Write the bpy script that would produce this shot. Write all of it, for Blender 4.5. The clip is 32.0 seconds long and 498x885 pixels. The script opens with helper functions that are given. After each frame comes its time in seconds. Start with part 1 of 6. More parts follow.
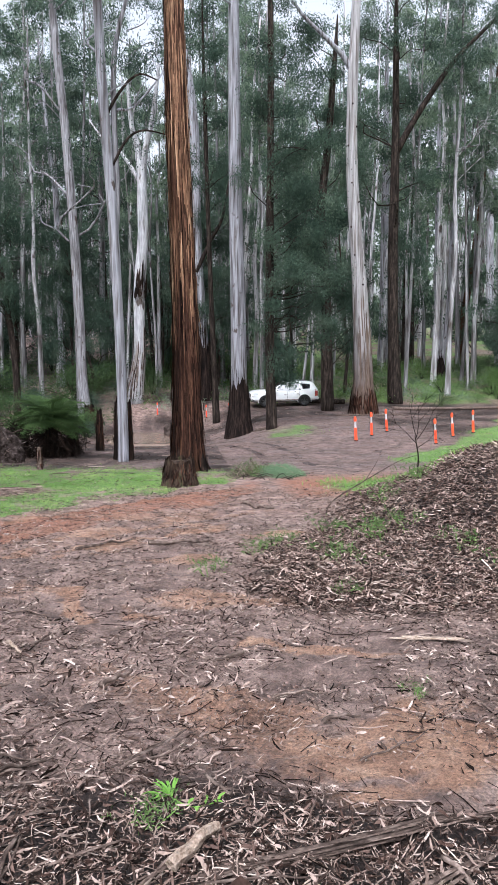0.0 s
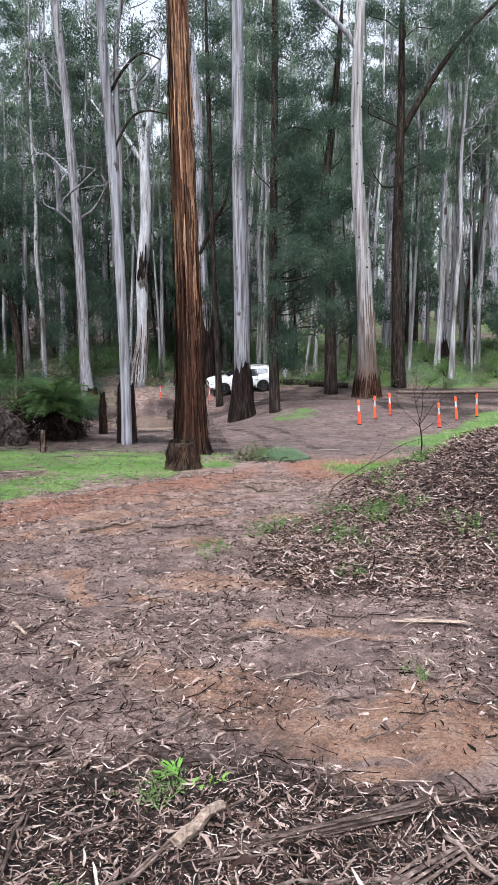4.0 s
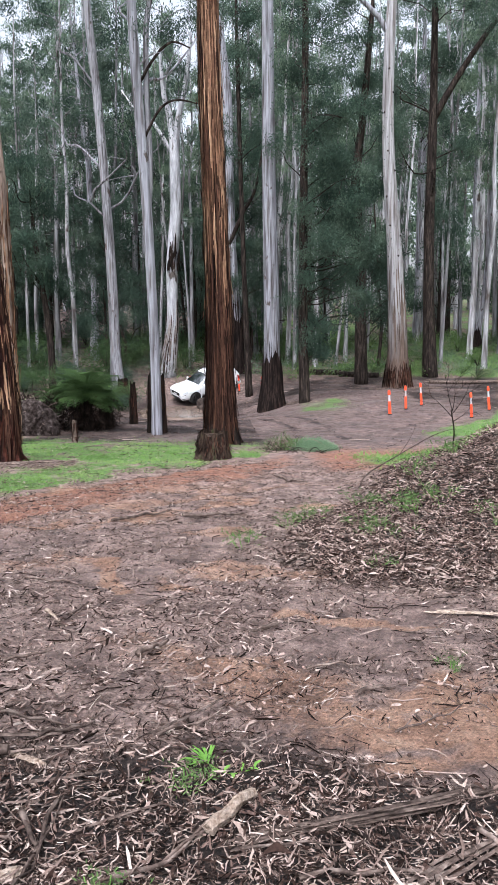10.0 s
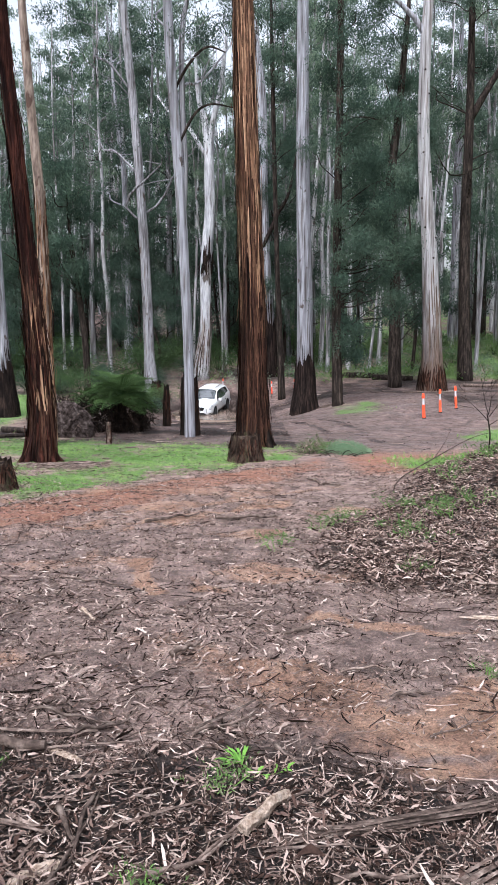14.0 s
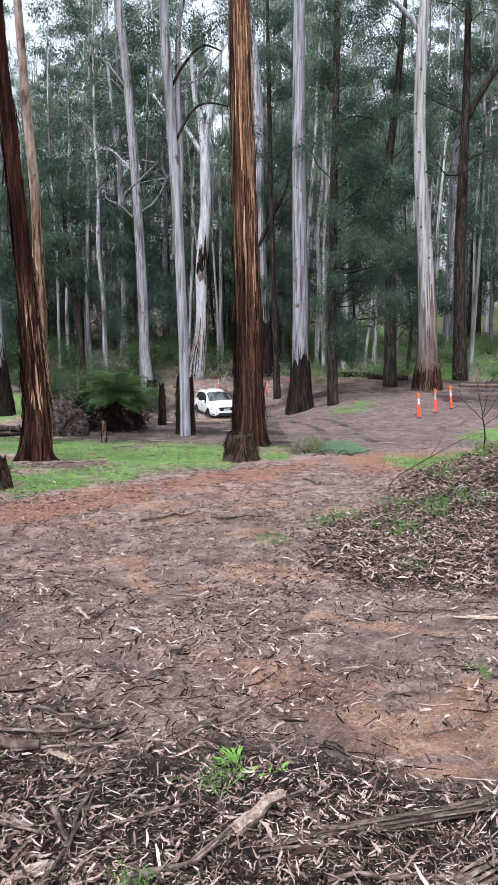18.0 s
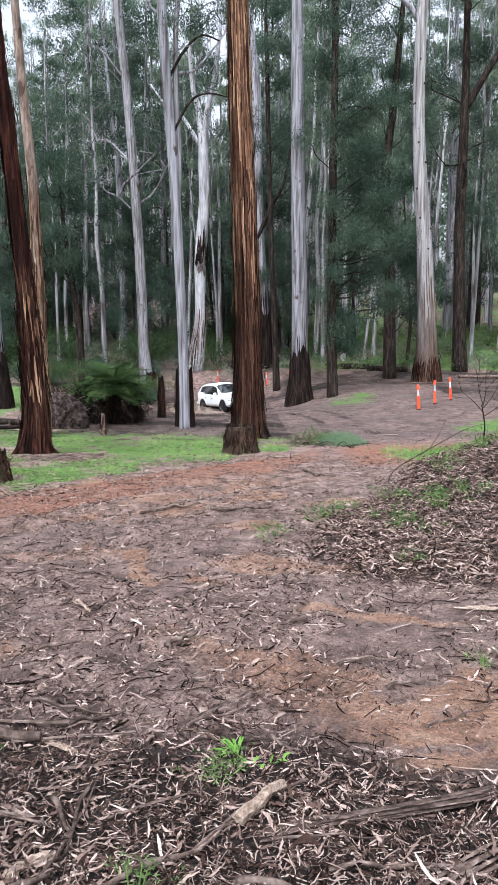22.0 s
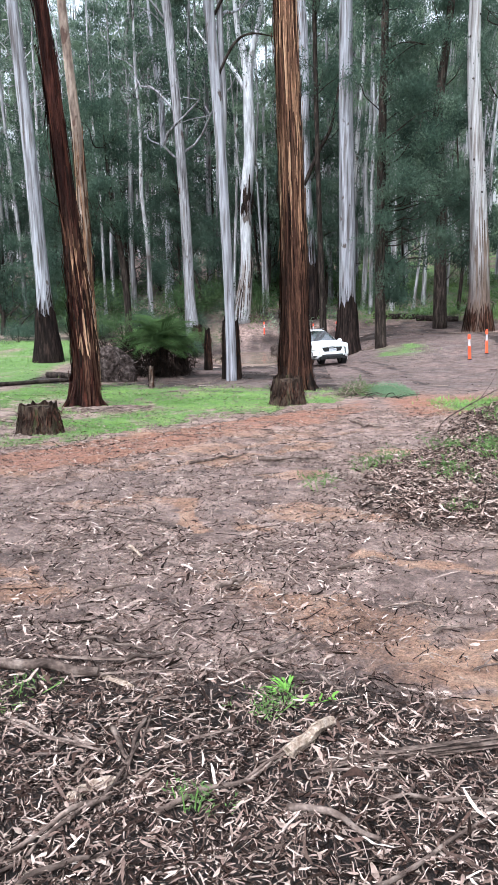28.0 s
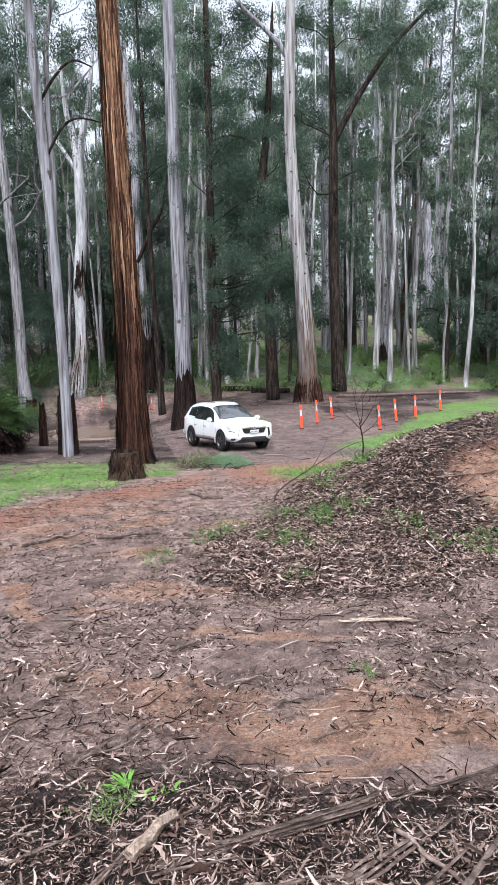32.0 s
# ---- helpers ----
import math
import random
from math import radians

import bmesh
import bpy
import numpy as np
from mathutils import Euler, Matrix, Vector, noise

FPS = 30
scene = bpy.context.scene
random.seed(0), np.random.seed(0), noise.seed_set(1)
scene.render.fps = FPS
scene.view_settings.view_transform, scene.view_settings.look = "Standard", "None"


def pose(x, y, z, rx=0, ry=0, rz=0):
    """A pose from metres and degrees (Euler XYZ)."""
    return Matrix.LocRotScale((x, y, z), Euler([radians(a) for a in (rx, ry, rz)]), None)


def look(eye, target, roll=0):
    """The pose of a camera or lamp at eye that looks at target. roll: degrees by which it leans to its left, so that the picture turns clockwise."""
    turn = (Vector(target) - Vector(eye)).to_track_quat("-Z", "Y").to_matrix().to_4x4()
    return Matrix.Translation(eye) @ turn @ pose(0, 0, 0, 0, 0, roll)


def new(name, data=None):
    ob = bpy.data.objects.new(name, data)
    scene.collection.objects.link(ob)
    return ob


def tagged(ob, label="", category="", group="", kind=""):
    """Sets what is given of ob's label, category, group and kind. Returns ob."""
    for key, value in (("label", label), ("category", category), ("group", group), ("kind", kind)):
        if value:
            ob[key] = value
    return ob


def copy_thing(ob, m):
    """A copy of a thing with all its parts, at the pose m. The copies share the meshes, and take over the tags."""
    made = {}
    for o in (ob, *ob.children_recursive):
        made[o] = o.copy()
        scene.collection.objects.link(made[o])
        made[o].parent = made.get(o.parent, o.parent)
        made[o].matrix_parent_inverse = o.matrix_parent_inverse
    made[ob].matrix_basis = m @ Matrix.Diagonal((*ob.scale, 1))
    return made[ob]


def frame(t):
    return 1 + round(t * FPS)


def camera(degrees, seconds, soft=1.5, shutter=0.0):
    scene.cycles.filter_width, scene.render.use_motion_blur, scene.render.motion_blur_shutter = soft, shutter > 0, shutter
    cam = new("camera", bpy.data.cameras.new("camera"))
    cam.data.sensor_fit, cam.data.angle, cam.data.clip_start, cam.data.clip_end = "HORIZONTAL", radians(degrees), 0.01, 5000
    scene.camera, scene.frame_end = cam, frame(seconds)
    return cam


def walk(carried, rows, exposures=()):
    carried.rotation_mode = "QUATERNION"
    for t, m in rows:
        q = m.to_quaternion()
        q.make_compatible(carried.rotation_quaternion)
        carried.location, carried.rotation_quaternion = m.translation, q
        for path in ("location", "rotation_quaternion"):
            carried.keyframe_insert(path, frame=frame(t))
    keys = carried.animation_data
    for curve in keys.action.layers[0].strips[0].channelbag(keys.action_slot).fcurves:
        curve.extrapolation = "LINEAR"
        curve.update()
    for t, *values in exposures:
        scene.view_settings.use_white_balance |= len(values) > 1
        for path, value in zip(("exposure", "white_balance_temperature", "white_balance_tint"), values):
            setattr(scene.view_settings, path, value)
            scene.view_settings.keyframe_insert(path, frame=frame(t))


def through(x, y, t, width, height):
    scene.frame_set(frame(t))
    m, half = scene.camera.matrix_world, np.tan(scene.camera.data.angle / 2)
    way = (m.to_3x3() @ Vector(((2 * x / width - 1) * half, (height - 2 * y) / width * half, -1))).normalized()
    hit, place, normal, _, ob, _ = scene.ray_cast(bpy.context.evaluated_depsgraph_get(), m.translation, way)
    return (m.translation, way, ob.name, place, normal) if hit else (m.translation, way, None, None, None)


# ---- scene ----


def eye(x, y, z, yaw, pitch, roll):
    """Camera pose: yaw to the left, pitch up, roll, in degrees."""
    return pose(x, y, z, 90 + pitch, 0, yaw) @ pose(0, 0, 0, 0, 0, roll)


cam = camera(37.93, 32.0, soft=1.0)
walk(cam, [
    (0, eye(0.030, -0.008, 4.109, -5.06, -7.31, 0.23)),
    (0.5, eye(0.026, -0.011, 4.110, -5.22, -7.50, 0.13)),
    (1, eye(0.027, -0.008, 4.107, -5.20, -7.56, 0.12)),
    (1.5, eye(0.026, -0.007, 4.109, -5.28, -7.80, 0.03)),
    (2, eye(0.028, -0.003, 4.105, -5.28, -8.00, -0.00)),
    (2.5, eye(0.023, -0.002, 4.103, -5.21, -8.20, 0.10)),
    (3, eye(0.026, -0.003, 4.105, -5.03, -8.43, 0.13)),
    (3.5, eye(0.025, -0.007, 4.109, -4.92, -8.54, 0.21)),
    (5.5, eye(0.018, -0.012, 4.109, -4.26, -8.93, 0.27)),
    (6, eye(0.019, -0.015, 4.112, -3.95, -9.04, 0.15)),
    (6.5, eye(0.021, -0.000, 4.102, -3.72, -9.05, 0.07)),
    (7, eye(0.015, 0.002, 4.102, -3.34, -9.00, 0.18)),
    (7.5, eye(0.012, -0.001, 4.104, -3.12, -9.02, 0.24)),
    (8, eye(0.017, 0.000, 4.100, -2.90, -8.98, 0.17)),
    (8.5, eye(0.017, -0.000, 4.099, -2.74, -9.03, 0.13)),
    (9, eye(0.018, -0.000, 4.101, -2.61, -9.11, 0.08)),
    (9.5, eye(0.016, 0.004, 4.101, -2.57, -9.32, 0.04)),
    (10, eye(0.013, 0.005, 4.100, -2.48, -9.39, 0.00)),
    (10.5, eye(0.015, 0.004, 4.101, -2.32, -9.44, -0.10)),
    (11, eye(0.011, -0.008, 4.109, -1.99, -9.21, -0.05)),
    (11.5, eye(0.006, -0.007, 4.105, -0.78, -9.05, 0.07)),
    (12, eye(-0.001, 0.006, 4.097, 0.06, -9.23, 0.14)),
    (12.5, eye(0.001, 0.009, 4.094, 0.07, -9.37, 0.03)),
    (13, eye(-0.000, 0.000, 4.100, 0.00, -9.30, 0.00)),
    (13.5, eye(-0.003, 0.001, 4.098, 0.07, -9.29, -0.04)),
    (14, eye(-0.003, -0.008, 4.099, 0.09, -9.17, -0.03)),
    (14.5, eye(-0.004, -0.014, 4.102, -0.02, -9.08, -0.03)),
    (16.5, eye(0.001, 0.003, 4.092, -0.35, -9.11, 0.06)),
    (17, eye(-0.000, -0.002, 4.096, -0.32, -9.17, 0.09)),
    (17.5, eye(-0.004, -0.007, 4.101, -0.30, -9.23, 0.16)),
    (18, eye(-0.003, -0.004, 4.099, -0.28, -9.23, 0.15)),
    (18.5, eye(-0.000, -0.001, 4.096, -0.25, -9.24, 0.11)),
    (19, eye(0.000, 0.001, 4.095, -0.26, -9.31, 0.04)),
    (19.5, eye(0.001, -0.001, 4.100, -0.25, -9.44, 0.00)),
    (20, eye(0.002, 0.003, 4.093, -0.25, -9.45, -0.01)),
    (20.5, eye(0.001, -0.002, 4.096, -0.30, -9.49, -0.07)),
    (21, eye(0.001, 0.001, 4.094, -0.33, -9.55, -0.13)),
    (21.5, eye(-0.001, -0.001, 4.097, -0.31, -9.68, -0.15)),
    (22, eye(-0.004, 0.002, 4.095, -0.32, -9.85, -0.04)),
    (22.5, eye(-0.003, 0.001, 4.096, -0.37, -9.94, -0.05)),
    (23, eye(-0.002, 0.004, 4.095, -0.39, -10.05, 0.06)),
    (23.5, eye(-0.005, 0.007, 4.091, -0.40, -10.14, 0.12)),
    (24, eye(-0.000, 0.009, 4.091, -0.45, -10.46, 0.04)),
    (24.5, eye(0.001, 0.010, 4.089, -0.58, -10.66, 0.09)),
    (25, eye(0.004, 0.009, 4.091, -0.60, -10.83, -0.08)),
    (25.5, eye(0.011, 0.012, 4.085, -0.37, -11.12, -0.55)),
    (27.5, eye(-0.001, -0.004, 4.066, 3.84, -14.58, -2.30)),
    (28, eye(-0.016, -0.012, 4.064, 3.47, -13.53, -1.01)),
    (28.5, eye(-0.009, -0.009, 4.074, 0.30, -12.32, -0.26)),
    (29, eye(-0.009, 0.038, 4.071, -5.58, -12.44, 0.87)),
    (29.5, eye(-0.008, 0.015, 4.090, -7.77, -10.30, 0.75)),
    (30, eye(0.008, 0.001, 4.097, -8.06, -9.34, 0.03)),
    (30.5, eye(0.019, -0.017, 4.104, -7.95, -8.73, -0.16)),
    (31, eye(0.020, -0.018, 4.101, -7.43, -8.30, -1.09)),
    (31.5, eye(0.026, -0.017, 4.105, -8.85, -7.94, -0.71)),
    (32, eye(0.030, -0.019, 4.104, -9.29, -8.09, -0.80)),
], exposures=[(0, 1.15, 5880, 11), (20, 1.17, 5840, 11), (25, 1.27, 5840, 11), (27.5, 1.5, 5700, 7), (28.3, 1.5, 5700, 7), (29.6, 1.28, 5790, 9), (32, 1.17, 5880, 11)])

# ---- daylight under an overcast sky ----
world = bpy.data.worlds.new("overcast_sky")
scene.world = world
world.use_nodes = True
wn = world.node_tree
sky = wn.nodes.new("ShaderNodeTexSky")
sky.sky_type, sky.sun_disc = "NISHITA", False
sky.sun_elevation, sky.sun_rotation = radians(58), radians(200)
sky.air_density, sky.dust_density = 1.5, 6.0
pale = wn.nodes.new("ShaderNodeHueSaturation")
pale.inputs["Saturation"].default_value = 0.2
wn.links.new(sky.outputs["Color"], pale.inputs["Color"])
wn.links.new(pale.outputs["Color"], wn.nodes["Background"].inputs["Color"])
wn.nodes["Background"].inputs["Strength"].default_value = 0.15
sun = new("sun", bpy.data.lights.new("sun", "SUN"))
sun.data.energy, sun.data.angle, sun.data.color = 1.2, radians(25), (1.0, 0.985, 0.96)
sun.matrix_basis = look((0, 0, 60), (Vector((0, 0, 60)) - Vector((-0.18, -0.5, 0.85))))


# ---- materials ----
def surface(name, colors, stretch=(1, 1, 1), scale=4.0, fine=35.0, rough=0.85, bump=0.4, depth=0.01,
            spread=0.15, per="object", metal=0.0, coat=0.0, speck=0.35, contrast=(0.3, 0.7), sorted_by=0.0, foot=None, fleck=None):
    """A procedural surface: a colour ramp over a large noise, broken by a fine one, varied from piece to piece."""
    m = bpy.data.materials.new(name)
    m.use_nodes = True
    nt = m.node_tree
    N, L = nt.nodes.new, nt.links.new
    bsdf = nt.nodes["Principled BSDF"]
    co, mp = N("ShaderNodeTexCoord"), N("ShaderNodeMapping")
    mp.inputs["Scale"].default_value = stretch
    L(co.outputs["Object"], mp.inputs["Vector"])
    big, small, ramp = N("ShaderNodeTexNoise"), N("ShaderNodeTexNoise"), N("ShaderNodeValToRGB")
    big.inputs["Scale"].default_value, big.inputs["Detail"].default_value = scale, 6
    small.inputs["Scale"].default_value, small.inputs["Detail"].default_value = fine, 4
    L(mp.outputs["Vector"], big.inputs["Vector"])
    L(mp.outputs["Vector"], small.inputs["Vector"])
    el = ramp.color_ramp.elements
    while len(el) < len(colors):
        el.new(0.5)
    for i, c in enumerate(colors):
        el[i].position = contrast[0] + (contrast[1] - contrast[0]) * i / max(1, len(colors) - 1)
        el[i].color = (*c, 1)
    rnd = N("ShaderNodeObjectInfo") if per == "object" else N("ShaderNodeNewGeometry")
    pick = N("ShaderNodeMix")  # sorted_by: how far each piece's own chance, not the noise, picks its colour
    pick.inputs["Factor"].default_value = sorted_by
    L(big.outputs["Fac"], pick.inputs[2])
    L(rnd.outputs["Random" if per == "object" else "Random Per Island"], pick.inputs[3])
    L(pick.outputs[0], ramp.inputs["Fac"])
    var = N("ShaderNodeMapRange")
    var.inputs["To Min"].default_value, var.inputs["To Max"].default_value = 1 - spread, 1 + spread
    L(rnd.outputs["Random" if per == "object" else "Random Per Island"], var.inputs["Value"])
    grain = N("ShaderNodeMapRange")
    grain.inputs["From Min"].default_value, grain.inputs["From Max"].default_value = 0.25, 0.75
    grain.inputs["To Min"].default_value, grain.inputs["To Max"].default_value = 1 - speck, 1 + speck
    L(small.outputs["Fac"], grain.inputs["Value"])
    mul = N("ShaderNodeMath")
    mul.operation = "MULTIPLY"
    L(var.outputs["Result"], mul.inputs[0])
    L(grain.outputs["Result"], mul.inputs[1])
    tone = ramp.outputs["Color"]

    def lay(fac, colour):
        nonlocal tone
        x = N("ShaderNodeMix")
        x.data_type = "RGBA"
        L(fac, x.inputs[0]), L(tone, x.inputs[6])
        x.inputs[7].default_value = (*colour, 1)
        tone = x.outputs[2]

    if foot:  # rough old bark that clings to the lower trunk: (lower height, upper height, colour)
        part_z, wander, reach = N("ShaderNodeSeparateXYZ"), N("ShaderNodeMath"), N("ShaderNodeMapRange")
        L(co.outputs["Object"], part_z.inputs["Vector"])
        wander.operation, wander.inputs[1].default_value = "MULTIPLY_ADD", -1.6 * (foot[1] - foot[0])
        L(big.outputs["Fac"], wander.inputs[0]), L(part_z.outputs["Z"], wander.inputs[2])
        mid = 0.5 * (foot[0] + foot[1]) - 0.8 * (foot[1] - foot[0])
        reach.inputs["From Min"].default_value, reach.inputs["From Max"].default_value = mid + 0.22 * (foot[1] - foot[0]), mid - 0.22 * (foot[1] - foot[0])
        L(wander.outputs["Value"], reach.inputs["Value"])
        lay(reach.outputs["Result"], foot[2])
    if fleck:  # knots, scars and stains: (scale, threshold, colour)
        spot, cutoff, flat = N("ShaderNodeTexNoise"), N("ShaderNodeMapRange"), N("ShaderNodeMapping")
        flat.inputs["Scale"].default_value = (1, 1, 0.5)
        spot.inputs["Scale"].default_value, spot.inputs["Detail"].default_value = fleck[0], 3
        L(co.outputs["Object"], flat.inputs["Vector"]), L(flat.outputs["Vector"], spot.inputs["Vector"])
        cutoff.inputs["From Min"].default_value, cutoff.inputs["From Max"].default_value = fleck[1], fleck[1] + 0.05
        L(spot.outputs["Fac"], cutoff.inputs["Value"])
        lay(cutoff.outputs["Result"], fleck[2])
    hsv = N("ShaderNodeHueSaturation")
    L(tone, hsv.inputs["Color"])
    L(mul.outputs["Value"], hsv.inputs["Value"])
    L(hsv.outputs["Color"], bsdf.inputs["Base Color"])
    bsdf.inputs["Roughness"].default_value = rough
    bsdf.inputs["Metallic"].default_value = metal
    bsdf.inputs["Coat Weight"].default_value = coat
    bsdf.inputs["Specular IOR Level"].default_value = 0.5 if rough < 0.7 else 0.2 if rough < 0.8 else 0.06
    if bump:
        bp = N("ShaderNodeBump")
        bp.inputs["Strength"].default_value, bp.inputs["Distance"].default_value = bump, depth
        mix = N("ShaderNodeMath")
        L(big.outputs["Fac"], mix.inputs[0])
        L(small.outputs["Fac"], mix.inputs[1])
        L(mix.outputs["Value"], bp.inputs["Height"])
        L(bp.outputs["Normal"], bsdf.inputs["Normal"])
    return m


def foliage(name, colors, spread=0.22, rough=0.8, through=0.25):
    m = surface(name, colors, scale=0.6, fine=9.0, rough=rough, bump=0, spread=spread, per="island", speck=0.12)
    nt = m.node_tree
    bsdf, out = nt.nodes["Principled BSDF"], nt.nodes["Material Output"]
    tr, mix = nt.nodes.new("ShaderNodeBsdfTranslucent"), nt.nodes.new("ShaderNodeMixShader")
    nt.links.new(bsdf.inputs["Base Color"].links[0].from_socket, tr.inputs["Color"])
    mix.inputs["Fac"].default_value = through
    nt.links.new(bsdf.outputs["BSDF"], mix.inputs[1])
    nt.links.new(tr.outputs["BSDF"], mix.inputs[2])
    nt.links.new(mix.outputs["Shader"], out.inputs["Surface"])
    return m


PALE_BARK = surface("pale_bark", [(0.08, 0.068, 0.069), (0.205, 0.197, 0.217), (0.33, 0.325, 0.36), (0.14, 0.124, 0.126)],
                    stretch=(1, 1, 0.06), scale=5.5, fine=20, bump=0.35, rough=0.75, speck=0.3, contrast=(0.34, 0.66), fleck=(3.2, 0.66, (0.09, 0.07, 0.065)))
WHITE_BARK = surface("white_bark", [(0.15, 0.138, 0.135), (0.36, 0.352, 0.37), (0.52, 0.512, 0.535), (0.22, 0.2, 0.195)],
                     stretch=(1, 1, 0.12), scale=4, fine=18, bump=0.4, rough=0.75, speck=0.3, fleck=(1.6, 0.62, (0.11, 0.09, 0.08)))
GREY_BARK = surface("grey_bark", [(0.055, 0.047, 0.047), (0.14, 0.13, 0.138), (0.25, 0.242, 0.26), (0.11, 0.09, 0.084)],
                    stretch=(1, 1, 0.07), scale=6, fine=24, bump=0.4, rough=0.75, speck=0.4, fleck=(2.4, 0.63, (0.08, 0.06, 0.055)))
TAN_BARK = surface("tan_bark", [(0.06, 0.042, 0.034), (0.17, 0.122, 0.098), (0.29, 0.225, 0.185), (0.2, 0.125, 0.088)],
                   stretch=(1, 1, 0.2), scale=5, fine=24, bump=0.4, rough=0.75, speck=0.4, fleck=(3, 0.62, (0.07, 0.04, 0.03)))
GRAND_BARK = surface("pale_and_brown_bark", [(0.11, 0.09, 0.085), (0.24, 0.222, 0.224), (0.36, 0.342, 0.352), (0.19, 0.16, 0.15)],
                     stretch=(1, 1, 0.05), scale=5, fine=22, bump=0.5, rough=0.75, speck=0.35, contrast=(0.32, 0.68),
                     foot=(0.2, 6.5, (0.12, 0.083, 0.066)), fleck=(8, 0.68, (0.09, 0.065, 0.055)))
STRINGY = surface("stringy_bark", [(0.015, 0.009, 0.007), (0.04, 0.019, 0.013), (0.1, 0.05, 0.03), (0.025, 0.013, 0.009)],
                  stretch=(1, 1, 0.06), scale=7, fine=45, bump=0.9, depth=0.03, rough=0.85, speck=0.6)
STRIP = surface("tan_bark_strip", [(0.025, 0.013, 0.009), (0.1, 0.051, 0.031), (0.2, 0.112, 0.068), (0.34, 0.22, 0.14)],
                stretch=(1, 1, 0.16), scale=3.5, fine=30, bump=0.8, depth=0.02, rough=0.8, spread=0.35, per="island", sorted_by=0.5, contrast=(0.22, 0.85), speck=0.6)
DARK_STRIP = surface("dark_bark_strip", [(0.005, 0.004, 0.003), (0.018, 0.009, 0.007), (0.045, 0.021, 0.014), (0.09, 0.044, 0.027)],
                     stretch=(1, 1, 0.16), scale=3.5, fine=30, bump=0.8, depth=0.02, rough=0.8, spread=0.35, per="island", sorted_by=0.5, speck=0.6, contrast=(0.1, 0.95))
GREY_STRIP = surface("grey_brown_bark_strip", [(0.04, 0.028, 0.024), (0.1, 0.073, 0.062), (0.19, 0.15, 0.132), (0.28, 0.245, 0.235)],
                     stretch=(1, 1, 0.1), scale=1.5, fine=40, bump=0.5, rough=0.8, spread=0.3, per="island", sorted_by=0.6)
DARK_BARK = surface("dark_bark", [(0.008, 0.006, 0.005), (0.028, 0.021, 0.018), (0.075, 0.057, 0.047)],
                    stretch=(1, 1, 0.15), scale=9, fine=40, bump=0.9, depth=0.03, speck=0.5)
RED_BLACK = surface("red_black_bark", [(0.006, 0.003, 0.003), (0.024, 0.009, 0.007), (0.075, 0.026, 0.017)], stretch=(1, 1, 0.12), scale=7, fine=40, bump=1.0, depth=0.03,
                    spread=0.4, per="island")
CHARRED = surface("charred_bark", [(0.004, 0.003, 0.003), (0.014, 0.01, 0.008), (0.045, 0.028, 0.022)],
                  stretch=(1, 1, 0.12), scale=8, fine=40, bump=1.0, depth=0.03)
SKIRT = surface("rough_bark_skirt", [(0.004, 0.003, 0.003), (0.013, 0.009, 0.008), (0.042, 0.027, 0.022)],
                stretch=(1, 1, 0.1), scale=9, fine=45, bump=1.0, depth=0.03)
FAR_BARK = surface("distant_bark", [(0.055, 0.046, 0.044), (0.18, 0.168, 0.17), (0.37, 0.36, 0.375), (0.12, 0.1, 0.096)],
                   stretch=(1, 1, 0.1), scale=2.5, fine=12, bump=0, rough=0.8, spread=0.55, fleck=(1.2, 0.6, (0.07, 0.055, 0.05)))
EUCALYPT = foliage("eucalypt_leaves", [(0.042, 0.066, 0.05), (0.094, 0.134, 0.099), (0.17, 0.215, 0.165)], through=0.35)
# EUCALYPT darkened: the near crowns' silhouette against the sky is put into the colour
BACKLIT_GUM = foliage("backlit_eucalypt_leaves", [(0.022, 0.038, 0.03), (0.05, 0.076, 0.058), (0.1, 0.132, 0.1)], through=0.3)
# EUCALYPT lightened: sunlight and distance are put into the leaf colour
SUNLIT_GUM = foliage("sunlit_eucalypt_leaves", [(0.075, 0.112, 0.074), (0.15, 0.205, 0.138), (0.245, 0.3, 0.215)], through=0.35)
WATTLE = foliage("wattle_leaves", [(0.026, 0.045, 0.033), (0.058, 0.09, 0.066), (0.115, 0.153, 0.11)])
SHRUB = foliage("shrub_leaves", [(0.025, 0.045, 0.022), (0.06, 0.1, 0.04), (0.12, 0.17, 0.07)])
WEED = foliage("weed_leaves", [(0.055, 0.1, 0.035), (0.12, 0.19, 0.065), (0.21, 0.3, 0.11)])
FERN = foliage("fern_leaves", [(0.02, 0.04, 0.016), (0.06, 0.1, 0.033), (0.16, 0.22, 0.075)])
GRASS = foliage("grass_blades", [(0.1, 0.18, 0.045), (0.19, 0.33, 0.085), (0.32, 0.45, 0.14)], rough=0.75)
# the darkest stops, here and in TWIGS, carry some of the gaps' shade
LITTER = surface("leaf_litter", [(0.008, 0.005, 0.004), (0.03, 0.017, 0.013), (0.075, 0.045, 0.036), (0.17, 0.115, 0.096), (0.29, 0.215, 0.183), (0.48, 0.385, 0.34)], scale=3, fine=60,
                 bump=0.2, rough=0.8, spread=0.25, per="island", sorted_by=0.8, contrast=(0.1, 1.0))
CRUMBS = surface("soil_crumbs", [(0.04, 0.025, 0.02), (0.08, 0.05, 0.04), (0.15, 0.095, 0.077), (0.26, 0.175, 0.142), (0.42, 0.31, 0.265)], scale=5, fine=60,
                 bump=0.2, rough=0.8, spread=0.3, per="island", sorted_by=0.85, contrast=(0.1, 1.0))
STICK = surface("dead_wood", [(0.035, 0.025, 0.021), (0.11, 0.079, 0.066), (0.24, 0.185, 0.158)], stretch=(1, 1, 1), scale=14, fine=70,
                bump=0.5, rough=0.8, spread=0.35)
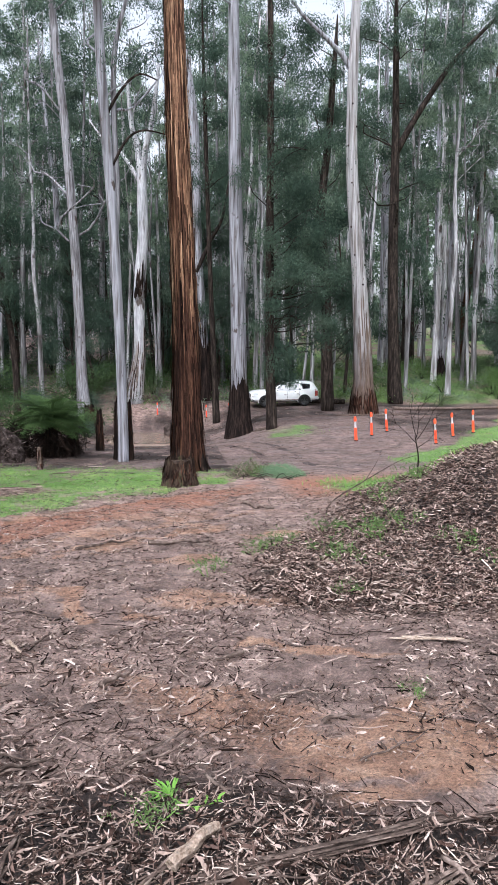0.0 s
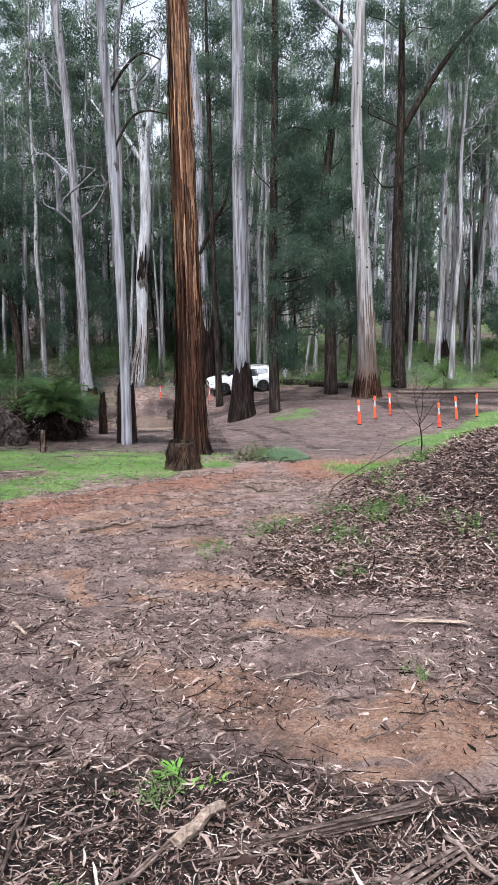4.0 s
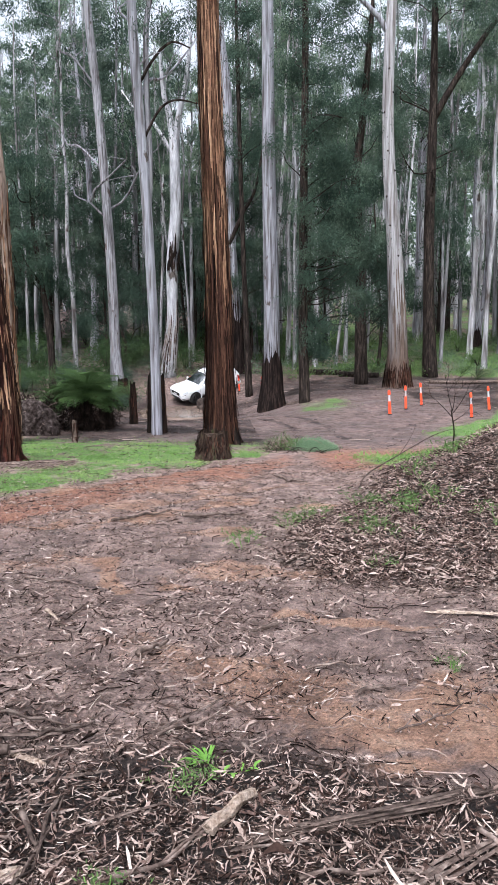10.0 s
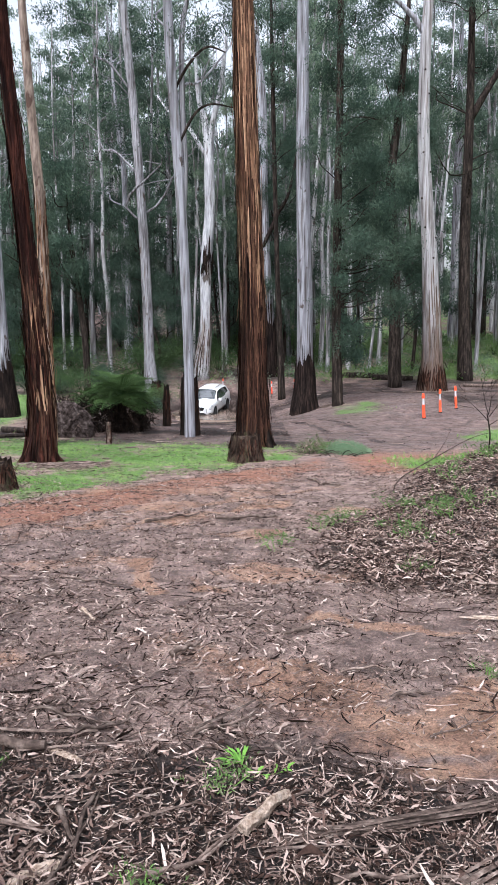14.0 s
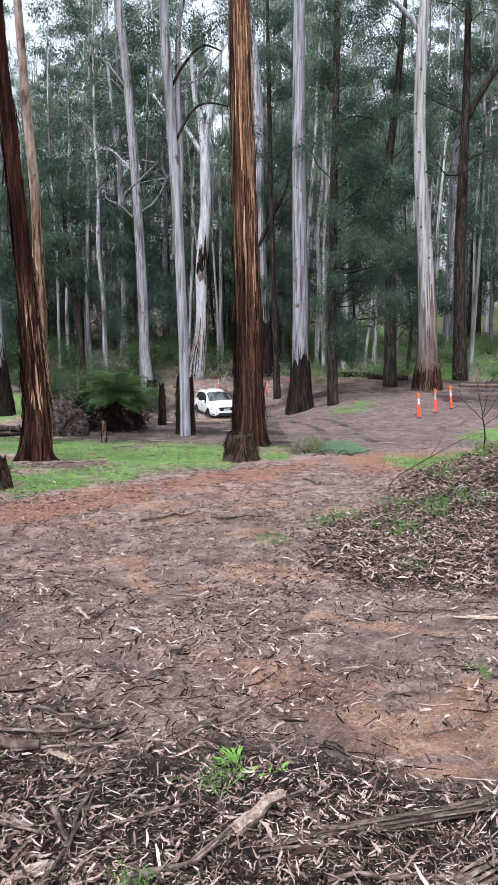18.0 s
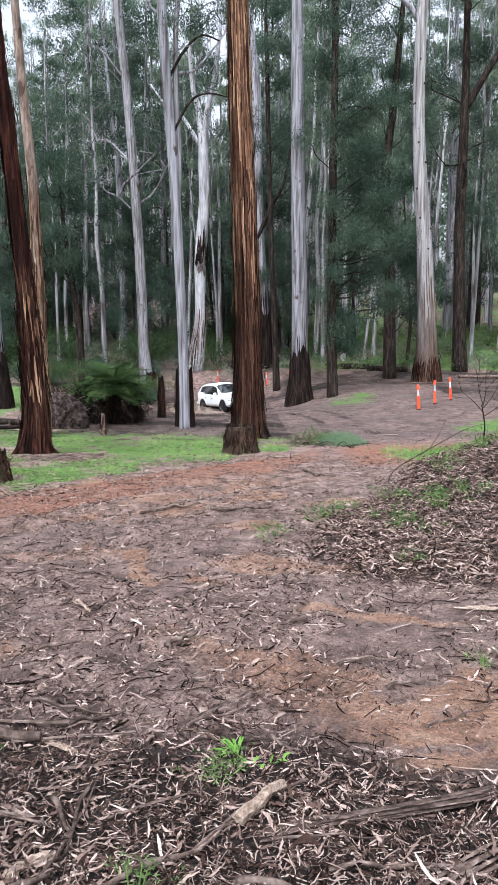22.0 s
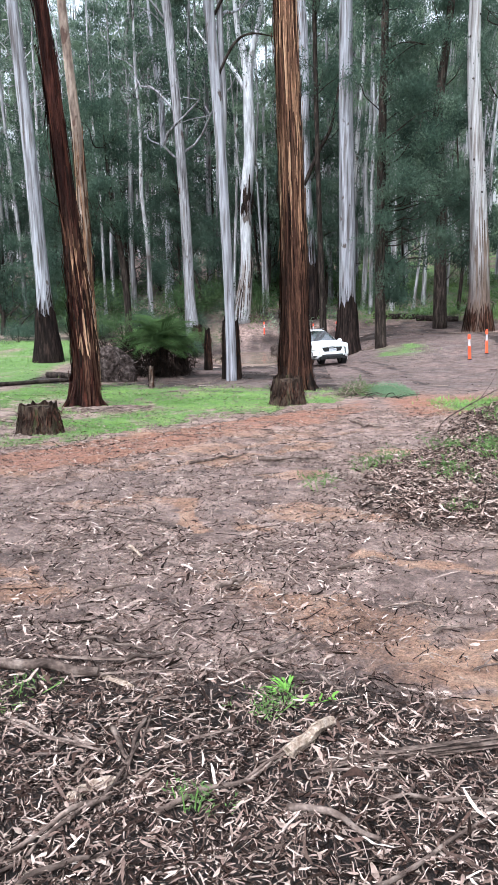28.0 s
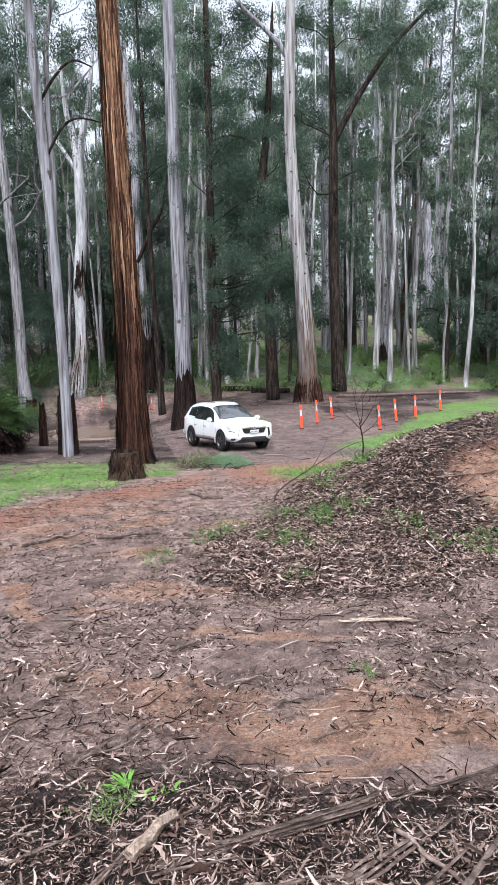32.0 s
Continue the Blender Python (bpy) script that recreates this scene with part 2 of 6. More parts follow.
TWIGS = surface("dead_twigs", [(0.006, 0.004, 0.003), (0.025, 0.015, 0.012), (0.08, 0.053, 0.043), (0.17, 0.122, 0.103), (0.3, 0.226, 0.193), (0.5, 0.41, 0.36)], scale=4, fine=60,
                bump=0.3, rough=0.8, spread=0.3, per="island", sorted_by=0.8, contrast=(0.1, 0.95))
BARE_WOOD = surface("bare_wood", [(0.17, 0.115, 0.085), (0.33, 0.25, 0.195), (0.43, 0.345, 0.285)], scale=40, fine=120, bump=0.9, speck=0.4)
ROCK = surface("rock", [(0.02, 0.014, 0.012), (0.05, 0.037, 0.032), (0.09, 0.07, 0.06)], scale=5, fine=40, bump=0.8)
ORANGE = surface("orange_plastic", [(0.85, 0.075, 0.02), (0.95, 0.11, 0.035)], scale=3, fine=30, rough=0.45, bump=0.05, speck=0.12)
REFLECT = surface("reflective_band", [(0.42, 0.42, 0.46), (0.55, 0.55, 0.58)], scale=8, fine=60, rough=0.3, bump=0.05, speck=0.1)
BLACK = surface("black_rubber", [(0.015, 0.015, 0.016), (0.03, 0.028, 0.027)], scale=8, fine=60, rough=0.8, bump=0.3)
PAINT = surface("white_car_paint", [(0.76, 0.77, 0.78), (0.82, 0.82, 0.82)], scale=1.2, fine=8, rough=0.28, bump=0, coat=0.6, speck=0.03, spread=0)
MUD = surface("mud_spatter", [(0.2, 0.13, 0.1), (0.42, 0.34, 0.3), (0.72, 0.7, 0.68)], scale=5, fine=40, rough=0.7, bump=0.2)
GLASS = surface("tinted_glass", [(0.012, 0.014, 0.016), (0.02, 0.022, 0.024)], scale=2, fine=10, rough=0.04, bump=0, coat=1.0, speck=0.1)
GLASS.node_tree.nodes["Principled BSDF"].inputs["IOR"].default_value = 3.2
CHROME = surface("chrome", [(0.6, 0.6, 0.62), (0.75, 0.75, 0.76)], scale=3, fine=30, rough=0.15, bump=0, metal=1.0, speck=0.08)
ALLOY = surface("grey_alloy", [(0.05, 0.048, 0.047), (0.13, 0.128, 0.13)], scale=5, fine=40, rough=0.4, bump=0, metal=0.7)
TRIM = surface("dark_plastic", [(0.02, 0.02, 0.021), (0.04, 0.04, 0.041)], scale=6, fine=50, rough=0.55, bump=0.1)
LAMP = surface("lamp_lens", [(0.5, 0.52, 0.55), (0.75, 0.77, 0.8)], scale=14, fine=50, rough=0.08, bump=0, coat=1.0)
RED = surface("red_lens", [(0.25, 0.01, 0.012), (0.42, 0.02, 0.02)], scale=14, fine=50, rough=0.12, bump=0, coat=1.0)
PLATE = surface("number_plate", [(0.6, 0.6, 0.62), (0.7, 0.7, 0.7)], scale=8, fine=50, rough=0.4, bump=0, speck=0.05)
INK = surface("plate_ink", [(0.03, 0.04, 0.12), (0.05, 0.06, 0.16)], scale=8, fine=50, rough=0.5, bump=0)
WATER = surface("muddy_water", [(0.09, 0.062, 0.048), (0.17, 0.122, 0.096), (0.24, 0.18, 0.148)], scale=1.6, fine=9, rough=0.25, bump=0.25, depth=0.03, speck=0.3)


def ground_material():
    """Soil, clay, litter and grass, mixed by the sheet's own cover map."""
    m = bpy.data.materials.new("forest_floor")
    m.use_nodes = True
    nt = m.node_tree
    N, L = nt.nodes.new, nt.links.new
    bsdf = nt.nodes["Principled BSDF"]
    co = N("ShaderNodeTexCoord")

    def tex(scale, detail=6, rough=0.6):
        t = N("ShaderNodeTexNoise")
        t.inputs["Scale"].default_value, t.inputs["Detail"].default_value, t.inputs["Roughness"].default_value = scale, detail, rough
        L(co.outputs["Object"], t.inputs["Vector"])
        return t.outputs["Fac"]

    def ramp(fac, stops):
        r = N("ShaderNodeValToRGB")
        el = r.color_ramp.elements
        while len(el) < len(stops):
            el.new(0.5)
        for e, (p, c) in zip(el, stops):
            e.position, e.color = p, (*c, 1)
        L(fac, r.inputs["Fac"])
        return r.outputs["Color"]

    def blend(fac, a, b):
        x = N("ShaderNodeMix")
        x.data_type = "RGBA"
        L(fac, x.inputs[0]), L(a, x.inputs[6]), L(b, x.inputs[7])
        return x.outputs[2]

    def edge(value, rough_fac, lo, hi):
        """A cover value, broken up by a noise."""
        add = N("ShaderNodeMath")
        L(value, add.inputs[0]), L(rough_fac, add.inputs[1])
        r = N("ShaderNodeMapRange")
        r.inputs["From Min"].default_value, r.inputs["From Max"].default_value = lo, hi
        L(add.outputs["Value"], r.inputs["Value"])
        return r.outputs["Result"]

    cover, sep = N("ShaderNodeAttribute"), N("ShaderNodeSeparateColor")
    cover.attribute_name = "cover"
    L(cover.outputs["Color"], sep.inputs["Color"])
    grass, clay, litter = sep.outputs["Red"], sep.outputs["Green"], sep.outputs["Blue"]
    big, mid, small, grit = tex(0.7), tex(3.5, 8, 0.7), tex(18, 6, 0.7), tex(90, 4, 0.7)
    red, damp = cover.outputs["Alpha"], N("ShaderNodeAttribute")
    damp.attribute_name = "damp"
    crumb = tex(42, 5, 0.75)
    soil = ramp(mid, [(0.3, (0.07, 0.045, 0.039)), (0.42, (0.185, 0.122, 0.104)), (0.52, (0.31, 0.21, 0.178)), (0.66, (0.5, 0.355, 0.305))])
    orange = ramp(mid, [(0.3, (0.18, 0.1, 0.068)), (0.48, (0.39, 0.217, 0.144)), (0.66, (0.56, 0.36, 0.255))])
    rust = ramp(small, [(0.3, (0.115, 0.047, 0.031)), (0.5, (0.33, 0.148, 0.096)), (0.7, (0.5, 0.26, 0.18))])
    # dark duff, taken near black so that its colour holds the litter gaps' shade
    duff = ramp(small, [(0.3, (0.008, 0.0055, 0.0045)), (0.52, (0.024, 0.014, 0.011)), (0.66, (0.065, 0.038, 0.03)), (0.78, (0.17, 0.105, 0.083))])
    green = ramp(small, [(0.3, (0.06, 0.055, 0.025)), (0.42, (0.1, 0.16, 0.045)), (0.56, (0.17, 0.3, 0.075)), (0.7, (0.19, 0.15, 0.1))])
    rough_mud = N("ShaderNodeMix")
    rough_mud.inputs[0].default_value = 0.45
    L(mid, rough_mud.inputs[2]), L(small, rough_mud.inputs[3])
    mire = ramp(rough_mud.outputs[0], [(0.4, (0.05, 0.034, 0.031)), (0.49, (0.15, 0.103, 0.092)), (0.6, (0.28, 0.2, 0.178))])
    col = blend(edge(damp.outputs["Fac"], small, 0.75, 1.25), soil, mire)
    col = blend(edge(red, mid, 0.75, 1.15), col, rust)
    col = blend(edge(clay, small, 0.95, 1.3), col, orange)
    col = blend(edge(litter, small, 0.8, 1.2), col, duff)
    col = blend(edge(grass, small, 0.85, 1.15), col, green)
    hsv, var = N("ShaderNodeHueSaturation"), N("ShaderNodeMapRange")
    var.inputs["From Min"].default_value, var.inputs["From Max"].default_value = 0.38, 0.62
    var.inputs["To Min"].default_value, var.inputs["To Max"].default_value = 0.45, 1.55
    mixed = N("ShaderNodeMix")
    mixed.inputs[0].default_value = 0.5
    L(grit, mixed.inputs[2]), L(crumb, mixed.inputs[3])
    L(mixed.outputs[0], var.inputs["Value"]), L(var.outputs["Result"], hsv.inputs["Value"]), L(col, hsv.inputs["Color"])
    L(hsv.outputs["Color"], bsdf.inputs["Base Color"])
    wet = N("ShaderNodeMapRange")
    wet.inputs["From Min"].default_value, wet.inputs["From Max"].default_value = 0.35, 0.65
    wet.inputs["To Min"].default_value, wet.inputs["To Max"].default_value = 0.5, 0.95
    L(big, wet.inputs["Value"]), L(wet.outputs["Result"], bsdf.inputs["Roughness"])
    bsdf.inputs["Specular IOR Level"].default_value = 0.4
    total = N("ShaderNodeMath")
    L(small, total.inputs[0]), L(crumb, total.inputs[1])
    bp = N("ShaderNodeBump")
    bp.inputs["Strength"].default_value, bp.inputs["Distance"].default_value = 1.0, 0.07
    L(total.outputs["Value"], bp.inputs["Height"]), L(bp.outputs["Normal"], bsdf.inputs["Normal"])
    return m


# ---- helpers for meshes ----
def mesh_of(name, verts, faces, material, smooth=False):
    me = bpy.data.meshes.new(name)
    me.from_pydata([tuple(v) for v in verts], [], faces)
    me.materials.append(material)
    if smooth:
        me.polygons.foreach_set("use_smooth", [True] * len(me.polygons))
    me.update()
    return me


def quads(name, corners, material):
    """A mesh of loose four-cornered pieces; corners: array (n, 4, 3)."""
    n = len(corners)
    me = bpy.data.meshes.new(name)
    me.vertices.add(4 * n)
    me.vertices.foreach_set("co", np.ascontiguousarray(corners, dtype=np.float32).ravel())
    me.loops.add(4 * n)
    me.loops.foreach_set("vertex_index", np.arange(4 * n, dtype=np.int32))
    me.polygons.add(n)
    me.polygons.foreach_set("loop_start", np.arange(0, 4 * n, 4, dtype=np.int32))
    me.materials.append(material)
    me.update(calc_edges=True)
    return me


def strips(name, rows, material):
    """Loose bent strips; rows: array (n, k, 2, 3), k cross lines of two points each."""
    n, k = rows.shape[:2]
    me = bpy.data.meshes.new(name)
    me.vertices.add(n * k * 2)
    me.vertices.foreach_set("co", np.ascontiguousarray(rows, dtype=np.float32).ravel())
    i = (np.arange(n)[:, None] * k + np.arange(k - 1)[None, :]) * 2
    idx = np.stack([i, i + 1, i + 3, i + 2], -1).reshape(-1)
    me.loops.add(len(idx))
    me.loops.foreach_set("vertex_index", idx.astype(np.int32))
    me.polygons.add(len(idx) // 4)
    me.polygons.foreach_set("loop_start", np.arange(0, len(idx), 4, dtype=np.int32))
    me.materials.append(material)
    me.update(calc_edges=True)
    return me


def place(name, me, parent=None, m=None, label=""):
    ob = new(name, me)
    ob.parent = parent
    if m is not None:
        ob.matrix_basis = m
    return tagged(ob, label)


def part(name, bm, material, parent, label=""):
    me = bpy.data.meshes.new(name)
    bm.to_mesh(me)
    bm.free()
    me.materials.append(material)
    return place(name, me, parent, None, label)


def box(sx, sy, sz, x=0, y=0, z=0, bevel=0.0, taper=1.0, rot=None):
    bm = bmesh.new()
    bmesh.ops.create_cube(bm, size=1)
    for v in bm.verts:
        t = taper if v.co.z > 0 else 1.0
        v.co = Vector((v.co.x * sx * t, v.co.y * sy * t, v.co.z * sz))
    if bevel:
        bmesh.ops.bevel(bm, geom=bm.edges[:], offset=bevel, segments=2, affect="EDGES")
    if rot is not None:
        bmesh.ops.transform(bm, matrix=rot, verts=bm.verts)
    bmesh.ops.translate(bm, vec=(x, y, z), verts=bm.verts)
    return bm


def tube(points, radii, sides=8, rough=0.0, seed=0, flute=0.0, cap=True):
    """Vertices and faces of a tapered tube along points, its surface fluted and uneven."""
    verts, faces = [], []
    pts = [Vector(p) for p in points]
    for i, p in enumerate(pts):
        d = (pts[min(i + 1, len(pts) - 1)] - pts[max(i - 1, 0)]).normalized()
        a = d.cross(Vector((0, 1, 0)) if abs(d.y) < 0.9 else Vector((1, 0, 0))).normalized()
        b = d.cross(a)
        for s in range(sides):
            t = 2 * math.pi * s / sides
            q = a * math.cos(t) + b * math.sin(t)
            r = radii[i]
            if rough or flute:
                n = noise.noise(Vector((q.x * 1.7 + seed * 7.1, q.y * 1.7, p.z * 0.55 + q.z * 1.5)))
                r *= 1 + rough * n + flute * noise.noise(Vector((q.x * 4 + seed, q.y * 4, p.z * 0.12)))
            verts.append(p + q * r)
    n = len(pts)
    for i in range(n - 1):
        for s in range(sides):
            u = (s + 1) % sides
            faces.append((i * sides + s, i * sides + u, (i + 1) * sides + u, (i + 1) * sides + s))
    if cap:
        faces.append(tuple(reversed(range(sides))))
        faces.append(tuple((n - 1) * sides + s for s in range(sides)))
    return verts, faces


def smooth_path(knots, count):
    """count points along knots of (x, y, z, r), joined smoothly."""
    k = np.array(knots, float)
    s = np.linspace(0, len(k) - 1, count)
    out = []
    for v in s:
        i = min(int(v), len(k) - 2)
        f = v - i
        p0, p1, p2, p3 = k[max(i - 1, 0)], k[i], k[i + 1], k[min(i + 2, len(k) - 1)]
        m1, m2 = (p2 - p0) / 2, (p3 - p1) / 2
        h = ((2 * f**3 - 3 * f**2 + 1) * p1 + (f**3 - 2 * f**2 + f) * m1 + (-2 * f**3 + 3 * f**2) * p2 + (f**3 - f**2) * m2)
        out.append(h)
    return np.array(out)


def tube_mesh(name, knots, count, material, sides=10, rough=0.08, flute=0.0, seed=0):
    p = smooth_path(knots, count)
    v, f = tube(p[:, :3], np.maximum(p[:, 3], 0.003), sides, rough, seed, flute)
    return mesh_of(name, v, f, material, smooth=True)


# ---- the lie of the land ----
def soft(v, k):
    return k * np.logaddexp(0, np.asarray(v, float) / k)


def step(a, b, v):
    u = np.clip((v - a) / (b - a), 0.0, 1.0)
    return u * u * (3 - 2 * u)


def lump(x, y, seed):
    """A smooth noise from -1 to 1 over the plan."""
    x, y = np.asarray(x, float), np.asarray(y, float)
    i, j = np.floor(x), np.floor(y)
    u, v = x - i, y - j
    u, v = u * u * (3 - 2 * u), v * v * (3 - 2 * v)

    def corner(a, b):
        h = np.sin(a * 127.1 + b * 311.7 + seed * 74.7) * 43758.5453
        return (h - np.floor(h)) * 2 - 1

    return (corner(i, j) * (1 - u) + corner(i + 1, j) * u) * (1 - v) + (corner(i, j + 1) * (1 - u) + corner(i + 1, j + 1) * u) * v


def bank(x, y):
    """Height of the earth bank beside the track."""
    foot = 5.9 + 0.25 * step(3, 6, x)
    return 1.35 * step(1.7, 5.7, x) * step(foot, 10.4, y) * (1 - step(10.8, 15.5, y)) * (1 - step(13, 20, x))


def lie(x, y):
    """The smooth land: a slope down to a clearing, a wet hollow, a hillside behind."""
    d = np.hypot(x, y)
    z = 0.1 * soft(25.5 - y, 2.0)
    z = z - 0.22 * np.exp(-0.5 * ((x - 3) / 6.0) ** 2 - 0.5 * ((y - 31) / 3.6) ** 2)
    sx = np.where(x > -2.2, 6.0, 7.0)
    z = z - 1.5 * np.exp(-np.abs((x + 2.2) / sx) ** 3 - np.where(y > 44, np.abs((y - 44) / 7.2) ** 4, np.abs((y - 44) / 9.0) ** 3))
    z = z - 0.32 * np.exp(-np.abs((x + 2.5) / 2.3) ** 4 - np.abs((y - 46.6) / 3.3) ** 4)
    r = soft(d - 54, 3.0)
    return z + 0.13 * r / (1 + r / 160.0) + bank(x, y)


def land_at(x, y):
    """The land with its lumps and ruts, for arrays."""
    d = np.hypot(x, y)
    near = 1 - step(14, 40, d)
    z = lie(x, y)
    z = z + near * (0.035 * lump(x * 0.9, y * 0.9, 3) + 0.026 * lump(x * 3.1, y * 3.1, 9) + 0.02 * lump(x * 6.3, y * 6.9, 6) + 0.013 * lump(x * 11, y * 11, 1))
    z = z + 0.07 * bank(x, y) * lump(x * 2.2, y * 2.2, 5)
    z = z - 0.05 * near * np.exp(-((np.abs(y - (11.9 + 1.35 * np.maximum(x, -5))) - 0.75) / 0.2) ** 2) * (1 - step(1.5, 4.5, x))
    return z + (1 - near) * 0.06 * lump(x * 0.35, y * 0.35, 2)


def land(x, y):
    return float(land_at(x, y))


def cover(x, y):
    """Shares of grass, clay and litter (with the ruts' painted dark) over the plan, for arrays."""
    x, y = np.asarray(x, float), np.asarray(y, float)
    n = 0.8 * lump(x * 0.6, y * 0.6, 11) + 0.45 * lump(x * 1.9, y * 1.9, 4)
    top = np.maximum.reduce
    front = 15.5 + 1.5 * np.maximum(x, -4.2) + 0.5 * n
    g = step(-0.2, 1.2, y - front) * (1 - step(20.5, 26.0, y + 1.6 * n + 0.3 * x)) * (1 - step(0.6, 2.6, x)) * (0.6 + 0.55 * n + 0.4 * lump(x * 4.3, y * 3.1, 71))
    g = np.maximum(g, 0.95 * (1 - step(0.5, 1.1, np.hypot((x + 2.9) / 0.9, (y - 18.3) / 1.5) + 0.3 * n))) * step(0.5, 1.2, np.hypot((x + 4.3) / 1.1, y - 16.4) + 0.3 * n)
    g = top([g, step(10.6, 11.6, y) * (1 - step(14.5, 19, y - 0.4 * x)) * step(2.6, 3.8, x) * (0.7 + 0.6 * n),
             step(-0.4, 1.6, x - 10.7 - 0.75 * (y - 31) + 0.6 * n) * step(22, 28, y) * (1 - step(40, 44, y - 0.35 * np.maximum(x - 17, 0))) * (0.8 + 0.6 * n),
             step(9.0, 11.0, -x) * step(24, 28, y) * (1 - step(40, 46, y)) * (0.8 + 0.5 * n),
             (1 - step(1.0, 2.5, np.hypot(x - 5.5, (y - 37.5) * 0.6))) * 0.5 * (1 + 1.6 * n),
             (1 - step(1.5, 4.0, np.hypot(x + 8.5, y - 50))) * 0.9,
             0.55 * step(51, 54, np.hypot(x, y) - 0.08 * x) * (0.9 + 0.9 * n) * step(-2, 10, x)])
    wx, wy = x + 0.5 * lump(x * 1.4, y * 1.4, 61) + 0.22 * lump(x * 4.1, y * 4.1, 62), y + 0.45 * lump(x * 1.4, y * 1.4, 63) + 0.2 * lump(x * 4.1, y * 4.1, 64)
    band = np.abs(y - (13.6 + 1.35 * np.maximum(x, -5)) + 1.4)
    c = top([0.5 * (1 - step(0.6, 2.2, band + 0.8 * n)) * (1 - step(1.5, 4.5, x)),
             0.75 * step(0.15, 0.6, lump(wx * 0.7 + 7, wy * 1.5, 21)) * step(2.6, 4.0, y + 1.2 * np.minimum(x, 1.0)) * (1 - step(11, 15, y)),
             0.9 * (1 - step(0.15, 0.75, np.hypot(wx - 1.35, (wy - 2.95) * 1.4))),
             1.2 * (1 - step(0.05, 0.13, np.abs(x + 1.02 - 0.32 * np.maximum(6.4 - y, 0) ** 1.6 + 0.05 * lump(x * 7, y * 7, 65)))) * step(5.35, 5.5, y) * (1 - step(6.75, 6.95, y)),
             1.0 * (1 - step(0.05, 0.3, np.hypot(wx + 0.6, (wy - 5.6) * 0.9))),
             0.9 * (1 - step(0.5, 1.0, np.hypot((wx - 1.0) / 1.1, (wy - 4.62 + 0.33 * (x - 1.0)) / 0.24))),
             0.9 * (1 - step(0.5, 1.0, np.hypot((wx - 0.85) / 0.6, (wy - 3.42 + 0.6 * (x - 0.85)) / 0.22))),
             0.75 * (1 - step(0.5, 1.0, np.hypot((wx + 1.5) / 0.6, (wy - 4.25) / 0.25))),
             0.9 * (1 - step(0.5, 1.0, np.hypot((wx + 0.3) / 1.5, (wy - 9.6 - 1.25 * (x + 0.3)) / 0.55))),
             0.9 * (1 - step(0.1, 0.5, np.hypot(x + 1.6, (y - 4.0) * 1.2))),
             0.95 * step(3.7, 4.6, x + 0.3 * n) * (1 - step(8.4, 10.5, y)) * step(6.2, 6.8, y)])
    red = step(3.7, 4.6, x + 0.3 * n) * (1 - step(8.6, 10.2, y))
    lit = top([0.95 * (1 - step(2.6, 4.1, y - 0.25 * x + 0.7 * n)) * (1 - step(0.2, 1.2, x + 0.5 * n) * step(2.3, 2.9, y + 0.3 * n)),
               step(-0.4, 0.9, 6.9 + 1.76 * x - y + 0.7 * n) * step(4.7, 6.3, y - 0.1 * x + 0.7 * n) * step(0.0, 1.3, x + 0.5 * n) * (1 - step(11.5, 14, y)) * (1 - 0.85 * red),
               np.where((y > 19) & (np.abs(x) < 30) & ~((x > 1.5) & (x < 11) & (y < 44)), 0.5 + 0.4 * n, 0.0),
               0.45 * step(46, 54, y)])
    lip = 15.5 + 1.5 * np.maximum(x, -4.2) - y
    rust = top([red, 0.85 * step(-0.3, 0.3, lip + 0.4 * n) * (1 - step(1.7, 3.2, lip + 0.8 * n)) * (1 - step(0.5, 3.0, x)),
                0.7 * step(1.5, 3.0, x) * step(12.5, 14.5, y) * (1 - step(17, 24, y))])
    for x0, y0, x1, y1 in ((0.3, 41.7, 3.4, 31.7), (3.4, 31.7, 4.2, 21.1), (4.7, 25.8, 10.0, 34.0)):  # wheel ruts across the clearing, their hollow shade painted on as dark litter share
        ln = math.hypot(x1 - x0, y1 - y0)
        u = ((x - x0) * (x1 - x0) + (y - y0) * (y1 - y0)) / ln
        v = np.abs(((x - x0) * (y1 - y0) - (y - y0) * (x1 - x0)) / ln + 0.25 * np.sin(u * 0.7))
        lit = np.maximum(lit, (0.5 + 0.3 * n) * (1 - step(0.12, 0.3, np.abs(v - 0.75))) * step(-0.6, 0.4, u) * (1 - step(ln - 0.4, ln + 0.6, u)))
    return np.clip(np.stack([g, c, lit, rust], -1), 0, 1)


def damp_at(x, y):
    """How wet and trodden the ground is, over the plan."""
    n = 0.6 * lump(x * 0.5, y * 0.5, 31) + 0.4 * lump(x * 1.7, y * 2.6, 32)
    clearing = step(17, 24, y) * (1 - step(49, 53, y)) * step(-9, -3, x) * 0.75
    track = (0.22 + 0.5 * n) * step(2.8, 4.0, y) * (1 - step(9, 13, y - 0.8 * x))
    return np.clip(np.maximum(clearing * (1 + 0.4 * n), track), 0, 1)


def lines(lo, hi, fine, growth, far_lo, far_hi):
    a = list(np.arange(lo, hi + 1e-6, fine))
    for sign, end in ((1, far_hi), (-1, far_lo)):
        s, v = fine, a[-1] if sign > 0 else a[0]
        ext = []
        while abs(v) < abs(end) and len(ext) < 400:
            s *= growth
            v += sign * min(s, 60)
            ext.append(v)
        a = a + ext if sign > 0 else ext[::-1] + a
    return a


